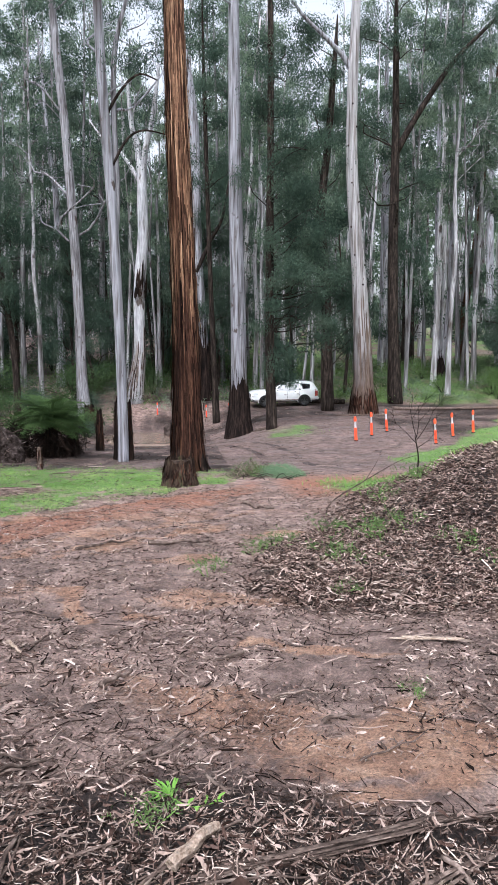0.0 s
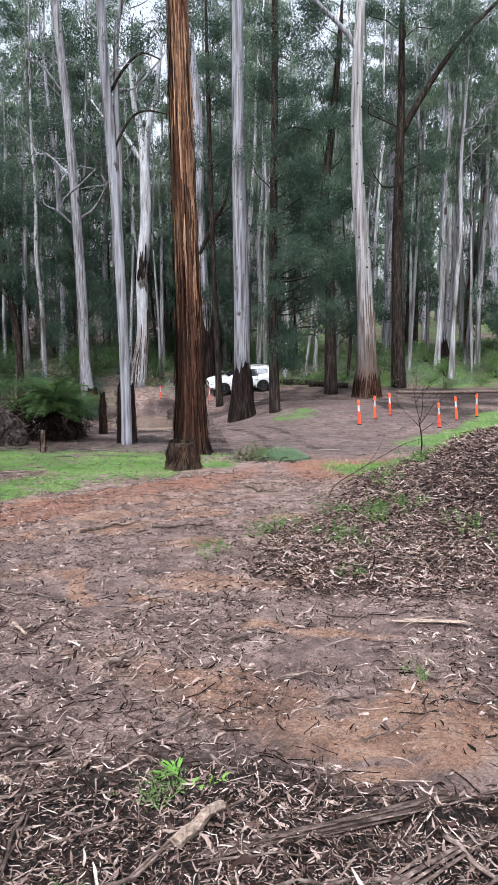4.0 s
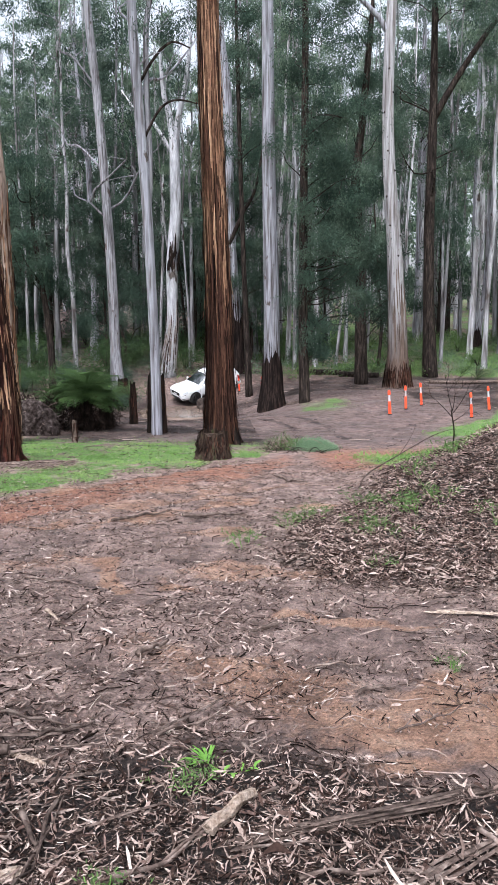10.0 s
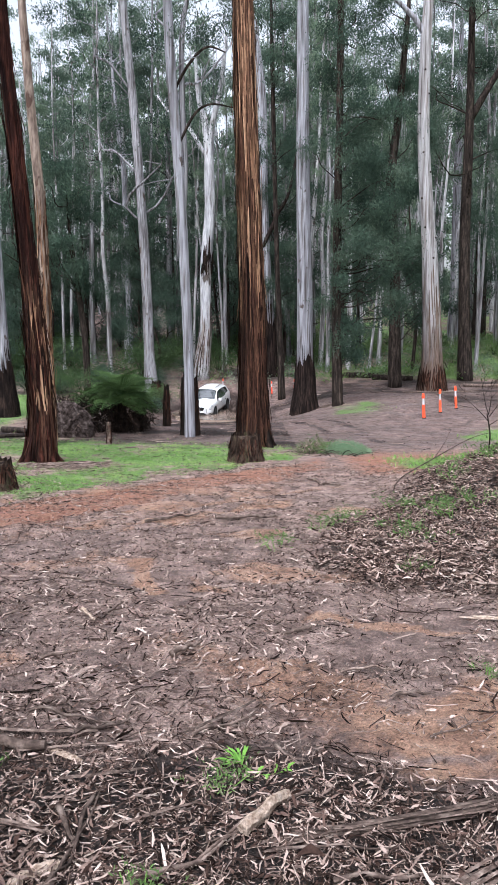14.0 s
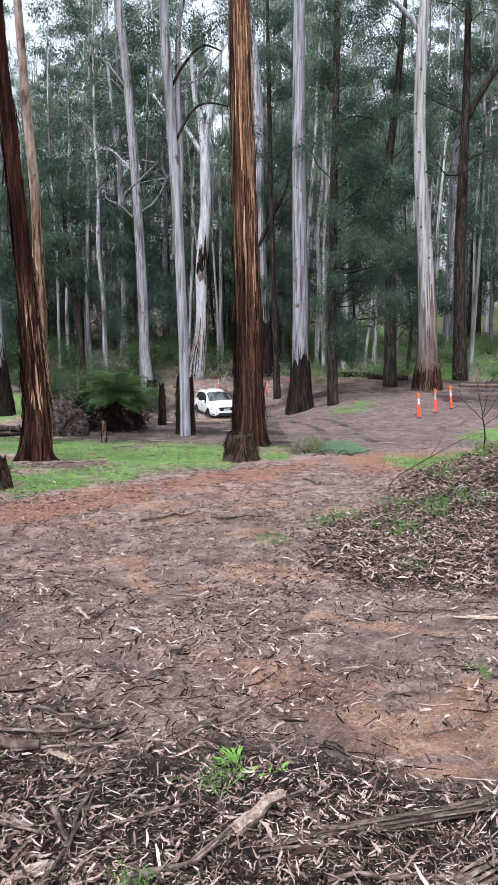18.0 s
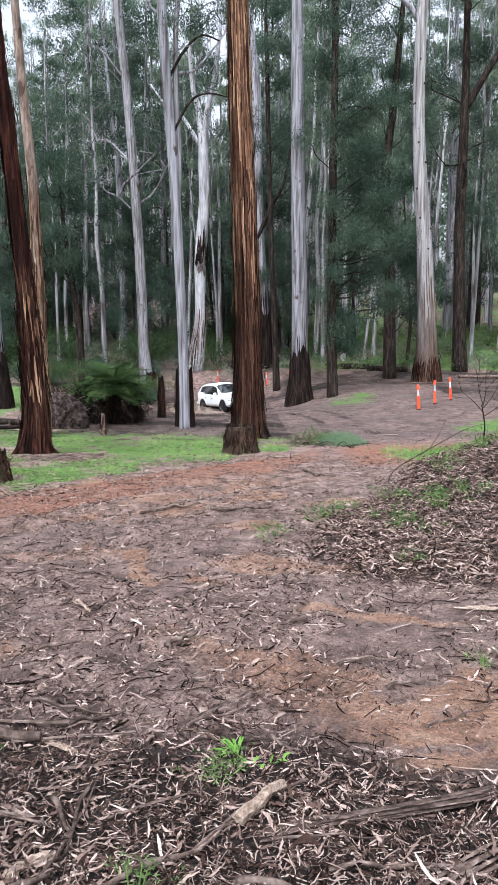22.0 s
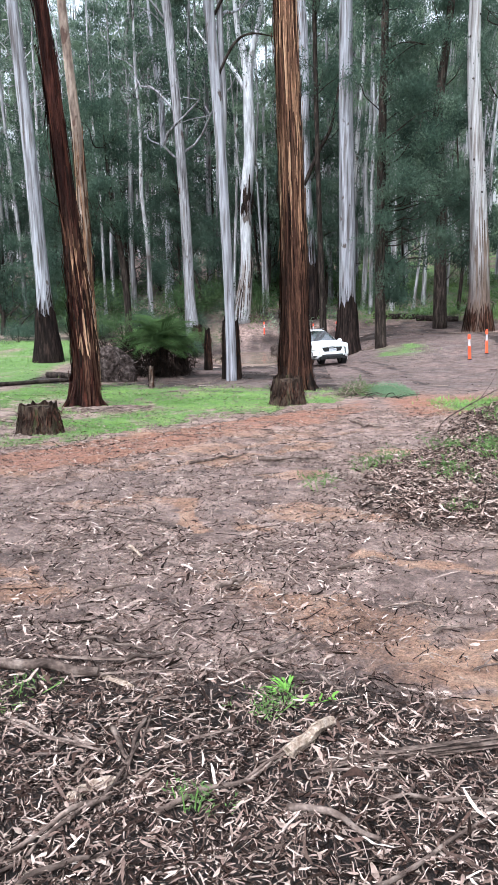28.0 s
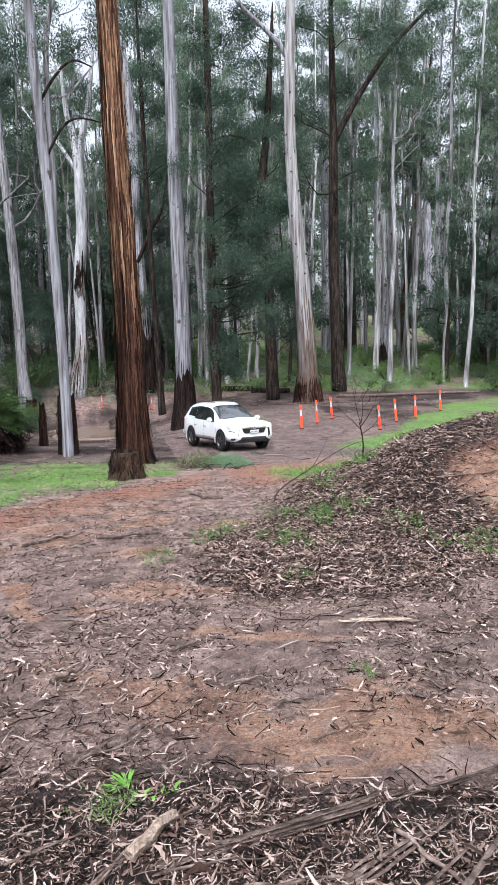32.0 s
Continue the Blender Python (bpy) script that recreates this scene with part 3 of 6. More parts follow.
def build_ground():
    xs = lines(-3.2, 5.2, 0.05, 1.045, -700, 700)
    ys = lines(1.2, 12.5, 0.055, 1.03, -300, 900)
    gx, gy = np.meshgrid(xs, ys)
    verts = np.stack([gx, gy, land_at(gx, gy)], -1).reshape(-1, 3)
    w, h = len(xs), len(ys)
    a = (np.arange(h - 1)[:, None] * w + np.arange(w - 1)[None, :]).ravel()
    idx = np.stack([a, a + 1, a + w + 1, a + w], -1).ravel().astype(np.int32)
    me = bpy.data.meshes.new("ground")
    me.vertices.add(len(verts))
    me.vertices.foreach_set("co", verts.astype(np.float32).ravel())
    me.loops.add(len(idx))
    me.loops.foreach_set("vertex_index", idx)
    me.polygons.add(len(idx) // 4)
    me.polygons.foreach_set("loop_start", np.arange(0, len(idx), 4, dtype=np.int32))
    me.polygons.foreach_set("use_smooth", np.ones(len(idx) // 4, dtype=bool))
    me.materials.append(ground_material())
    me.update(calc_edges=True)
    shares = cover(verts[:, 0], verts[:, 1])
    me.attributes.new("damp", "FLOAT", "POINT").data.foreach_set("value", damp_at(verts[:, 0], verts[:, 1]).astype(np.float32))
    me.color_attributes.new("cover", "FLOAT_COLOR", "POINT").data.foreach_set("color", shares.astype(np.float32).ravel())
    return tagged(new("ground", me), "red-brown muddy forest floor with grass and leaf litter", "ground", kind="structure")


build_ground()


# ---- leaves and crowns ----
def leaf_cloud(name, rng, spots, count, spread, length, width, material, droop=0.6):
    """Leaves in tufts round spots (n, 3)."""
    c = np.repeat(spots, count, axis=0) + rng.normal(0, 1, (len(spots) * count, 3)) * np.array(spread)
    n = len(c)
    d = rng.normal(0, 1, (n, 3))
    d[:, 2] -= droop * 2
    d /= np.linalg.norm(d, axis=1, keepdims=True)
    s = np.cross(d, rng.normal(0, 1, (n, 3)))
    s /= np.linalg.norm(s, axis=1, keepdims=True)
    ln = length * rng.uniform(0.6, 1.3, (n, 1))
    wd = width * rng.uniform(0.7, 1.3, (n, 1)) / 2
    mid = c + d * ln * 0.45
    return quads(name, np.stack([c, mid + s * wd, c + d * ln, mid - s * wd], 1), material)


def blob_spots(rng, blobs, n):
    """Tuft places spread through lumpy blobs of (x, y, z, rx, ry, rz)."""
    b = np.array(blobs, float)
    pick = rng.integers(0, len(b), n)
    v = rng.normal(0, 1, (n, 3))
    v /= np.linalg.norm(v, axis=1, keepdims=True)
    r = rng.uniform(0.25, 1, (n, 1)) ** 0.5
    return b[pick, :3] + v * r * b[pick, 3:]


def gum_crown(name, seed, lo, hi, radius, tufts, leaves, length, material, spread=0.3, slim=0.28):
    """An open, drooping crown in lumps between two heights."""
    rng = np.random.default_rng(seed)
    blobs = []
    for i in range(14):
        f = (i + rng.uniform(0, 1)) / 14
        a, r = rng.uniform(0, 6.28), radius * rng.uniform(0.2, 1.0) * (1 - 0.45 * f)
        blobs.append((r * math.cos(a), r * math.sin(a), lo + (hi - lo) * f, radius * rng.uniform(0.18, 0.4),
                      radius * rng.uniform(0.18, 0.4), radius * rng.uniform(0.1, 0.24)))
    return leaf_cloud(name, rng, blob_spots(rng, blobs, tufts), leaves, (spread, spread, spread * 0.8), length, length * slim, material), blobs


def limb_tubes(seed, blobs, z0, knots=((0, 0, 0, 0.3), (0, 0, 60, 0.1)), at_x=0.0, twigs=2):
    """Crooked limbs that climb from the trunk to the lumps of a crown, with side twigs: vertices and faces of each."""
    rng = np.random.default_rng(seed)
    kz = [k[2] for k in knots]
    for x, y, z, *_ in blobs:
        reach = math.hypot(x, y)
        az = max(z0, z - reach * rng.uniform(0.35, 1.1) - 0.3)
        a = np.array((float(np.interp(az, kz, [k[0] for k in knots])) - at_x, 0, az))
        e = np.array((x, y, z))
        ln = float(np.linalg.norm(e - a))
        r = min(0.014 + 0.011 * ln, 0.6 * float(np.interp(az, kz, [k[3] for k in knots])) + 0.01)
        ks = [(*(a + (e - a) * f + (rng.normal(0, 0.075 * ln, 3) if 0 < f < 1 else 0)), r * (1 - 0.8 * f)) for f in (0, 0.25, 0.5, 0.75, 1)]
        p = smooth_path(ks, 11)
        V, F = tube(p[:, :3], p[:, 3], 5)
        for _ in range(twigs):
            i = int(rng.integers(4, 9))
            b, d = p[i, :3], rng.normal(0, 1, 3) * (0.28 * ln, 0.28 * ln, 0.16 * ln)
            v, f = tube([b, b + d * 0.5 + rng.normal(0, 0.05 * ln, 3), b + d], [p[i, 3] * 0.7, p[i, 3] * 0.5, 0.006], 4)
            F = F + [tuple(k + len(V) for k in q) for q in f]
            V = V + v
        yield V, F


def branchwork_mesh(name, seed, blobs, z0, material):
    V, F = [], []
    for v, f in limb_tubes(seed, blobs, z0):
        F += [tuple(i + len(V) for i in q) for q in f]
        V += v
    return mesh_of(name, V, F, material, smooth=True)


def spine_of(spine, height=None):
    """Knots in the tree's own space from (x, z, r), led on upwards to a height."""
    k = [(x, 0.0, z, r) for x, z, r in spine]
    k[0] = (k[0][0], 0, -0.25, k[0][3] * 1.12)
    if height and height > k[-1][2]:
        (x0, _, z0, r0), (x1, _, z1, r1) = k[-2], k[-1]
        dx = (x1 - x0) / max(0.1, z1 - z0)
        for f in (0.5, 1.0):
            z = z1 + (height - z1) * f
            k.append((x1 + dx * (z - z1) * 0.7, 0, z, r1 * (1 - 0.75 * f)))
    return k


def tree(name, x, y, label, category="tree", group=""):
    ob = new(name)
    ob.matrix_basis = pose(x, y, land(x, y))
    return tagged(ob, label, category, group)


def bark_strips(name, parent, knots, count, lo, hi, length, seed, material=None, width=0.035, lift=0.012, label="", arc=(0, 6.283)):
    """Loose long strips of bark that lie along a trunk."""
    rng = np.random.default_rng(seed)
    kx, kz, kr = (np.array([k[i] for k in knots]) for i in (0, 2, 3))
    u = lambda a, b: rng.uniform(a, b, (count, 1, 1))
    z0, ln, a, w = u(lo, hi), length * u(0.4, 1.4), u(*arc), width * u(0.4, 1.3)
    off, peel, drift = lift * u(0.3, 1.6), u(0, 1) ** 4 * 0.12, rng.normal(0, 0.08, (count, 1, 1))
    f, side = (np.arange(5) / 4)[None, :, None], np.array([0.0, 1.0])[None, None, :]
    z = np.minimum(z0 + ln * f, kz[-1]) + 0 * side
    flip = (np.arange(count) % 2)[:, None, None]
    r = np.interp(z, kz, kr) * 1.02 + off + peel * np.abs(f - (1 - flip)) ** 2
    t = a + drift * f + (side - 0.5) * w / np.maximum(r, 0.05) * (1 - 0.6 * np.abs(f * 2 - 1) ** 3) * rng.uniform(0.45, 1.25, (count, 5, 1))
    rr = r + np.where(side > 0, 0.006, -0.004)
    rows = np.stack([np.interp(z, kz, kx) + rr * np.cos(t), rr * np.sin(t), z], -1)
    return place(name, strips(name, rows, material or STRIP), parent, None, label)


def skirt(parent, knots, top, seed, label="dark rough bark skirt", material=None, shreds=None):
    """The rough bark that clothes the foot of a smooth trunk, with a ragged upper edge."""
    rng = random.Random(seed)
    sides, rings = 36, 9
    zs = [k[2] for k in knots]
    V, F = [], []
    tops = [top * (rng.uniform(0.86, 1.06) + 0.14 * noise.noise(Vector((math.cos(s * 6.283 / sides) * 1.6, math.sin(s * 6.283 / sides) * 1.6, seed)))) for s in range(sides)]
    for j in range(rings):
        for s in range(sides):
            f = j / (rings - 1)
            z = -0.2 + (tops[s] + 0.2) * f
            r = np.interp(z, zs, [k[3] for k in knots]) * 1.05 + 0.045 * (1 - f) + 0.01
            t = 2 * math.pi * s / sides
            r *= 1 + 0.09 * noise.noise(Vector((math.cos(t) * 5, math.sin(t) * 5, z * 0.7 + seed))) + 0.05 * (s % 2)
            V.append((np.interp(z, zs, [k[0] for k in knots]) + r * math.cos(t), r * math.sin(t), z))
    for j in range(rings - 1):
        for s in range(sides):
            u = (s + 1) % sides
            F.append((j * sides + s, j * sides + u, (j + 1) * sides + u, (j + 1) * sides + s))
    ob = place("bark_skirt", mesh_of("bark_skirt", V, F, material or SKIRT, smooth=True), parent, None, label)
    bark_strips("shredded_bark", parent, knots, 90, 0, top * 0.9, top * 0.45, seed, shreds or SKIRT, 0.05, 0.04)
    return ob


def crown_part(parent, seed, at_x, lo, hi, radius, tufts, leaves, length, material, bark, trunk_z, knots):
    me, blobs = gum_crown("crown", seed, lo, hi, radius, tufts, leaves, length, material)
    place("crown", me, parent, pose(at_x, 0, 0))
    for v, f in limb_tubes(seed, blobs, trunk_z, knots, at_x):
        place("limb", mesh_of("limb", v, f, bark, smooth=True), parent, pose(at_x, 0, 0))


def gum(x, y, spine, label, bark, height=34.0, crown=(20, 34, 4.5), seed=1, rough=0.05, flute=0.06, group="", leaf=BACKLIT_GUM,
        tufts=120, leaves=45, length=0.3, count=34, sides=18, crown_dx=0.0):
    t = tree("gum_tree", x, y, label, "tree", group)
    k = spine_of(spine, height)
    place("trunk", tube_mesh("trunk", k, count, bark, sides, rough, flute, seed), t)
    if crown:
        lo, hi, r = crown
        cx = float(np.interp((lo + hi) / 2, [q[2] for q in k], [q[0] for q in k])) + crown_dx
        crown_part(t, seed, cx, lo, hi, r, tufts, int(leaves * 1.5), length * 0.62, leaf, DARK_BARK if leaf is WATTLE else bark, lo - 4, k)
    return t, k


def branch(parent, knots, bark, seed=0, name="limb", sides=8):
    return place(name, tube_mesh(name, knots, 14, bark, sides, 0.06, 0, seed), parent)


# ---- the named trees round the clearing ----
big, kb = gum(0.11, 22.55, [(0, 0, 0.5), (-0.02, 1.75, 0.41), (-0.04, 4.0, 0.355), (-0.12, 6.68, 0.325), (-0.24, 9.88, 0.29), (-0.32, 12.93, 0.255)],
              "tall stringybark trunk with peeling red-brown bark", STRINGY, 36, (24, 36, 5.0), 11, 0.06, 0.14, sides=26, count=60)
big.name = "stringybark_tree"
bark_strips("peeling_bark", big, kb, 820, 3.4, 18, 2.3, 5, STRIP, 0.065, 0.026, label="hanging tan and red-brown bark")
bark_strips("dark_peeling_bark", big, kb, 760, -0.2, 4.6, 1.8, 55, DARK_STRIP, 0.06, 0.022, label="dark stringy bark on a lower trunk")
# dark strips among the tan ones: the bark's shaded streaks put into the colour
bark_strips("shaded_peeling_bark", big, kb, 240, 5.0, 18.0, 1.8, 56, DARK_STRIP, 0.06, 0.026, label="dark stringy bark strips for shaded streaks")
for i in range(7):
    a = 0.9 * i + 0.3
    branch(big, [(0.3 * math.cos(a), 0.3 * math.sin(a), 0.75, 0.2), (0.52 * math.cos(a), 0.52 * math.sin(a), 0.2, 0.13), (0.78 * math.cos(a), 0.78 * math.sin(a), -0.12, 0.08)], CHARRED, i, "root_flare")

slim, ks = gum(-2.26, 26.85, [(0, 0, 0.185), (-0.01, 2.48, 0.178), (-0.09, 5.47, 0.178), (-0.23, 8.92, 0.18), (-0.43, 12.05, 0.175), (-0.56, 14.7, 0.165)],
               "slender pale gum tree beside a burnt stump", PALE_BARK, 30, (13.5, 31, 4.2), 12, tufts=110, length=0.22)
branch(slim, [(-0.12, 0.02, 7.6, 0.05), (-0.04, 0.06, 9.6, 0.1), (-0.12, 0.1, 12, 0.1), (-0.05, 0.15, 14.5, 0.09), (0.5, 0.2, 16.5, 0.06)], GREY_BARK, 2)
branch(slim, [(-0.43, 0, 12.1, 0.05), (0.1, 0, 13.0, 0.05), (0.75, 0, 13.6, 0.04), (1.4, 0.2, 13.5, 0.025)], DARK_BARK, 3)
branch(slim, [(-0.3, 0, 10.3, 0.05), (0.3, 0, 11.4, 0.045), (0.9, 0.2, 11.8, 0.035), (1.7, 0.3, 11.7, 0.02)], DARK_BARK, 4)

gum(-6.62, 48.96, [(0, 0, 0.5), (-0.16, 3.22, 0.35), (-0.24, 7.64, 0.33), (-0.5, 13.7, 0.29), (-0.81, 18.83, 0.265), (-1.32, 24.76, 0.24)],
    "tall pale grey gum tree leaning slightly", GREY_BARK, 38, (15, 38, 5.5), 13, tufts=230)

fork, kf = gum(-3.73, 53.82, [(0, 0, 0.62), (0.47, 3.73, 0.42), (0.51, 7.87, 0.42), (0.84, 11.91, 0.38), (0.82, 15.0, 0.35), (0.72, 16.6, 0.28), (0.5, 18.2, 0.22), (0.16, 19.4, 0.18), (-0.1, 22.5, 0.09)],
               "bright white gum tree with a twisted forked trunk", WHITE_BARK, None, None, 14, 0.1, 0.1)
branch(fork, [(0.84, 0, 14.6, 0.2), (0.9, 0, 16.0, 0.25), (1.12, 0, 18, 0.21), (1.68, 0, 20.3, 0.18), (2.1, -0.2, 23.5, 0.1)], WHITE_BARK, 6)
branch(fork, [(0.8, 0, 15.4, 0.14), (-0.6, 0, 17.6, 0.12), (-1.6, 0, 18.2, 0.08), (-2.8, 0.2, 19.8, 0.04)], WHITE_BARK, 7)
crown_part(fork, 15, 0.6, 19, 30, 4.2, 130, 64, 0.19, BACKLIT_GUM, GREY_BARK, 18, kf)
bark_strips("shaggy_foot", fork, kf, 160, -0.2, 3.6, 1.6, 18, GREY_STRIP, 0.08, 0.02, "shaggy brown bark at a trunk's foot")
bark_strips("hanging_bark", fork, kf, 60, 7.2, 8.4, 1.4, 8, CHARRED, 0.12, 0.08, "dark bark hanging round a trunk")

behind, ke = gum(1.43, 54.9, [(0, 0, 0.6), (-0.15, 4.8, 0.46), (-0.47, 11.3, 0.41), (-0.62, 19.1, 0.38), (-0.99, 22.7, 0.36)],
    "pale dead gum trunk behind a stringybark", PALE_BARK, 25, None, 16)
skirt(behind, ke, 4.2, 6)
branch(behind, [(-0.5, -0.3, 9.4, 0.16), (0.5, -0.4, 11.6, 0.13), (1.4, -0.4, 13.3, 0.1), (2.0, -0.3, 16.5, 0.08)], DARK_BARK, 30)

white, kw = gum(3.13, 41.23, [(0, 0, 0.7), (-0.01, 1.16, 0.57), (-0.03, 2.8, 0.46), (-0.09, 7.29, 0.43), (-0.26, 13.45, 0.36), (-0.36, 22.14, 0.29)],
                "straight pale gum tree with a dark bark foot", PALE_BARK, 38, (26, 39, 5.0), 17, sides=22)
skirt(white, kw, 2.9, 3)

dark, kd = gum(4.87, 40.12, [(0, 0, 0.29), (-0.14, 3.77, 0.26), (-0.2, 10.08, 0.22), (-0.19, 16.09, 0.185), (-0.24, 21.82, 0.15)],
              "dark thin-trunked wattle with fine drooping leaves", DARK_BARK, 27, (8.0, 27, 2.6), 18, 0.12, leaf=WATTLE, tufts=320, leaves=40, length=0.24, crown_dx=1.2)
dark.name = "wattle_tree"
bushy, kn = gum(9.59, 48.04, [(0, 0, 0.41), (-0.15, 4.6, 0.35), (-0.29, 8.95, 0.31), (-0.67, 12.83, 0.29), (-0.27, 17.28, 0.23), (0.08, 22.58, 0.155)],
    "dark wattle tree with a dense bushy crown", DARK_BARK, 25, (8.5, 24, 3.4), 19, 0.12, leaf=WATTLE, tufts=420, leaves=40, length=0.28)
bushy.name = "wattle_tree"

grand, kg = gum(11.42, 45.46, [(0, 0, 0.86), (-0.07, 1.78, 0.63), (-0.19, 4.58, 0.53), (-0.54, 9.01, 0.44), (-0.98, 13.3, 0.37), (-1.15, 16.83, 0.335),
                               (-1.15, 20.89, 0.315), (-1.09, 22.72, 0.29)],
                "large pale gum tree with brown bark at its base", GRAND_BARK, 40, (29, 40, 6.0), 20, 0.06, 0.1, sides=24, count=48)
branch(grand, [(-1.15, 0, 20.6, 0.2), (-1.8, 0, 21.6, 0.165), (-3.0, 0, 22.7, 0.13), (-4.7, 0, 24.3, 0.1), (-6.0, 0, 27, 0.05)], PALE_BARK, 8)
BROWN_SKIRT = surface("brown_bark_skirt", [(0.045, 0.032, 0.027), (0.11, 0.078, 0.062), (0.19, 0.142, 0.118)], stretch=(1, 1, 0.07), scale=6, fine=26, bump=0.6)
bark_strips("brown_bark", grand, kg, 90, 0.6, 5.0, 2.4, 9, BROWN_SKIRT, 0.07, 0.006, "long grey-brown bark on a pale trunk")
bark_strips("dark_foot_bark", grand, kg, 300, -0.2, 0.7, 0.9, 10, DARK_STRIP, 0.08, 0.03)
for i, (z, side) in enumerate(((8.1, 0.3), (9.3, 1), (9.9, -0.7), (11.6, -1), (13.1, 1), (14.2, -0.4), (16.4, -1), (17.5, 0.8), (18.8, -0.2))):
    kx, kr = (float(np.interp(z, [q[2] for q in kg], [q[j] for q in kg])) for j in (0, 3))
    a = -math.pi / 2 + side * 0.9
    c, d = math.cos(a), math.sin(a)
    place("branch_knot", tube_mesh("branch_knot", [(kx + kr * 0.8 * c, kr * 0.8 * d, z - 0.03, 0.075), (kx + kr * 1.05 * c, kr * 1.05 * d, z, 0.06), (kx + kr * 1.12 * c, kr * 1.12 * d, z + 0.02, 0.03)], 6, DARK_BARK, 9, 0.3), grand)

spread_t, kj = gum(15.38, 51.85, [(0, 0, 0.52), (-0.29, 4.37, 0.41), (-0.51, 10.53, 0.35), (-0.54, 16.08, 0.305), (-0.57, 19.67, 0.245), (-0.71, 24.91, 0.185)],
                   "dark-trunked wattle with a long rising limb", DARK_BARK, 31, (15, 32, 5.0), 21, 0.1, leaf=WATTLE, tufts=460, leaves=40, length=0.28)
spread_t.name = "wattle_tree"
branch(spread_t, [(-0.5, 0, 17.6, 0.26), (0.98, 0, 20.2, 0.21), (3.27, 0, 23.6, 0.17), (5.2, 0, 25.6, 0.13), (7.1, 0, 27.5, 0.08)], DARK_BARK, 9)
place("crown", gum_crown("crown", 33, 23, 31, 4.0, 130, 90, 0.17, WATTLE)[0], spread_t, pose(5.5, 0, 0))
place("crown", gum_crown("crown", 34, 9, 17, 2.4, 90, 90, 0.15, WATTLE)[0], spread_t, pose(1.0, 0.5, 0))

brown, kk = gum(-5.09, 17.26, [(0, 0, 0.36), (0.08, 1.11, 0.28), (0.04, 2.46, 0.235), (-0.03, 4.26, 0.18), (-0.18, 6.46, 0.155), (-0.36, 8.98, 0.135)],
                "leaning stringybark with dark peeling bark", RED_BLACK, 24, (17, 25, 3.0), 22, 0.07, 0.14, sides=20, count=44)
brown.name = "stringybark_tree"
bark_strips("peeling_bark", brown, kk, 700, -0.1, 12, 0.9, 6, RED_BLACK, 0.05, 0.016, label="hanging dark red bark")
bark_strips("tan_peeling_bark", brown, kk, 62, 0.9, 3.6, 0.9, 66, STRIP, 0.05, 0.016, arc=(-1.7, 0.3))
bark_strips("dark_peeling_bark", brown, kk, 420, -0.2, 4.5, 1.0, 67, DARK_STRIP, 0.05, 0.02, label="dark stringy bark on a lower trunk")
for i in range(8):
    a = 0.8 * i + 0.2
    branch(brown, [(0.2 * math.cos(a), 0.2 * math.sin(a), 0.6, 0.13), (0.34 * math.cos(a), 0.34 * math.sin(a), 0.16, 0.1), (0.6 * math.cos(a), 0.6 * math.sin(a), -0.1, 0.05)], RED_BLACK, i, "root_flare")
tan, kt = gum(-6.5, 23.13, [(0, 0, 0.22), (0.05, 2.55, 0.18), (0.06, 4.81, 0.158), (0.05, 7.6, 0.154), (-0.16, 11.45, 0.13)],
              "slim tan and grey gum tree with loose bark", TAN_BARK, 26, (18, 27, 3.0), 23)
bark_strips("loose_bark", tan, kt, 260, 0, 7, 1.1, 7, STRIP, 0.04)
leftw, kl = gum(-11.45, 33.45, [(0, 0, 0.6), (0.06, 1.08, 0.49), (0.06, 2.93, 0.345), (0.02, 5.0, 0.315), (-0.08, 9.91, 0.28), (-0.31, 15.61, 0.23)],
                "pale blue-grey gum tree with a dark foot", PALE_BARK, 34, (23, 35, 4.5), 24)
skirt(leftw, kl, 2.4, 4)

small, _ = gum(-10.59, 47.12, [(0, 0, 0.22), (-0.06, 3.48, 0.2), (-0.7, 9.34, 0.14)], "dark bushy understorey tree", DARK_BARK, 13, (6.5, 14, 4.0), 25, 0.1,
               leaf=WATTLE, tufts=260, leaves=60, length=0.26)
small.name = "understorey_tree"
twin, k1 = gum(22.71, 63.16, [(0, 0, 0.6), (-0.3, 2.44, 0.28), (-0.5, 6.43, 0.227), (-0.68, 12.3, 0.22)], "pale twin-trunked gum on the green slope", PALE_BARK, 32, (22, 33, 4), 26)
branch(twin, [(0.1, 0, 0.2, 0.35), (0.22, 0, 2.43, 0.23), (0.58, 0, 7.42, 0.2), (0.64, 0, 12.3, 0.19), (0.9, 0, 24, 0.1)], PALE_BARK, 10, "second_trunk")
skirt(twin, k1, 2.0, 5)
gum(27.98, 72.58, [(0, 0, 0.4), (0.35, 4.75, 0.35), (1.16, 11.0, 0.29)], "brown leaning gum trunk on a slope", STRINGY, 30, (22, 31, 4), 27)
gum(25.76, 62.98, [(0, 0, 0.2), (-0.04, 2.29, 0.18), (-0.25, 7.3, 0.15)], "thin pale gum sapling on a slope", GREY_BARK, 20, (14, 20, 2.5), 28)
gum(42.99, 100.14, [(0, 0, 0.57), (-0.57, 14.36, 0.48)], "large pale gum far up the slope", PALE_BARK, 38, (26, 39, 5), 29)
gum(43.75, 99.52, [(0, 0, 0.36), (-0.17, 14.3, 0.32)], "slim pale gum far up the slope", PALE_BARK, 34, (24, 35, 4), 30)
gum(20.53, 74.21, [(0, 0, 0.53), (-0.07, 7.25, 0.44), (-0.2, 14.03, 0.4)], "pale patchy gum tree on a slope", PALE_BARK, 36, (25, 37, 5), 31)
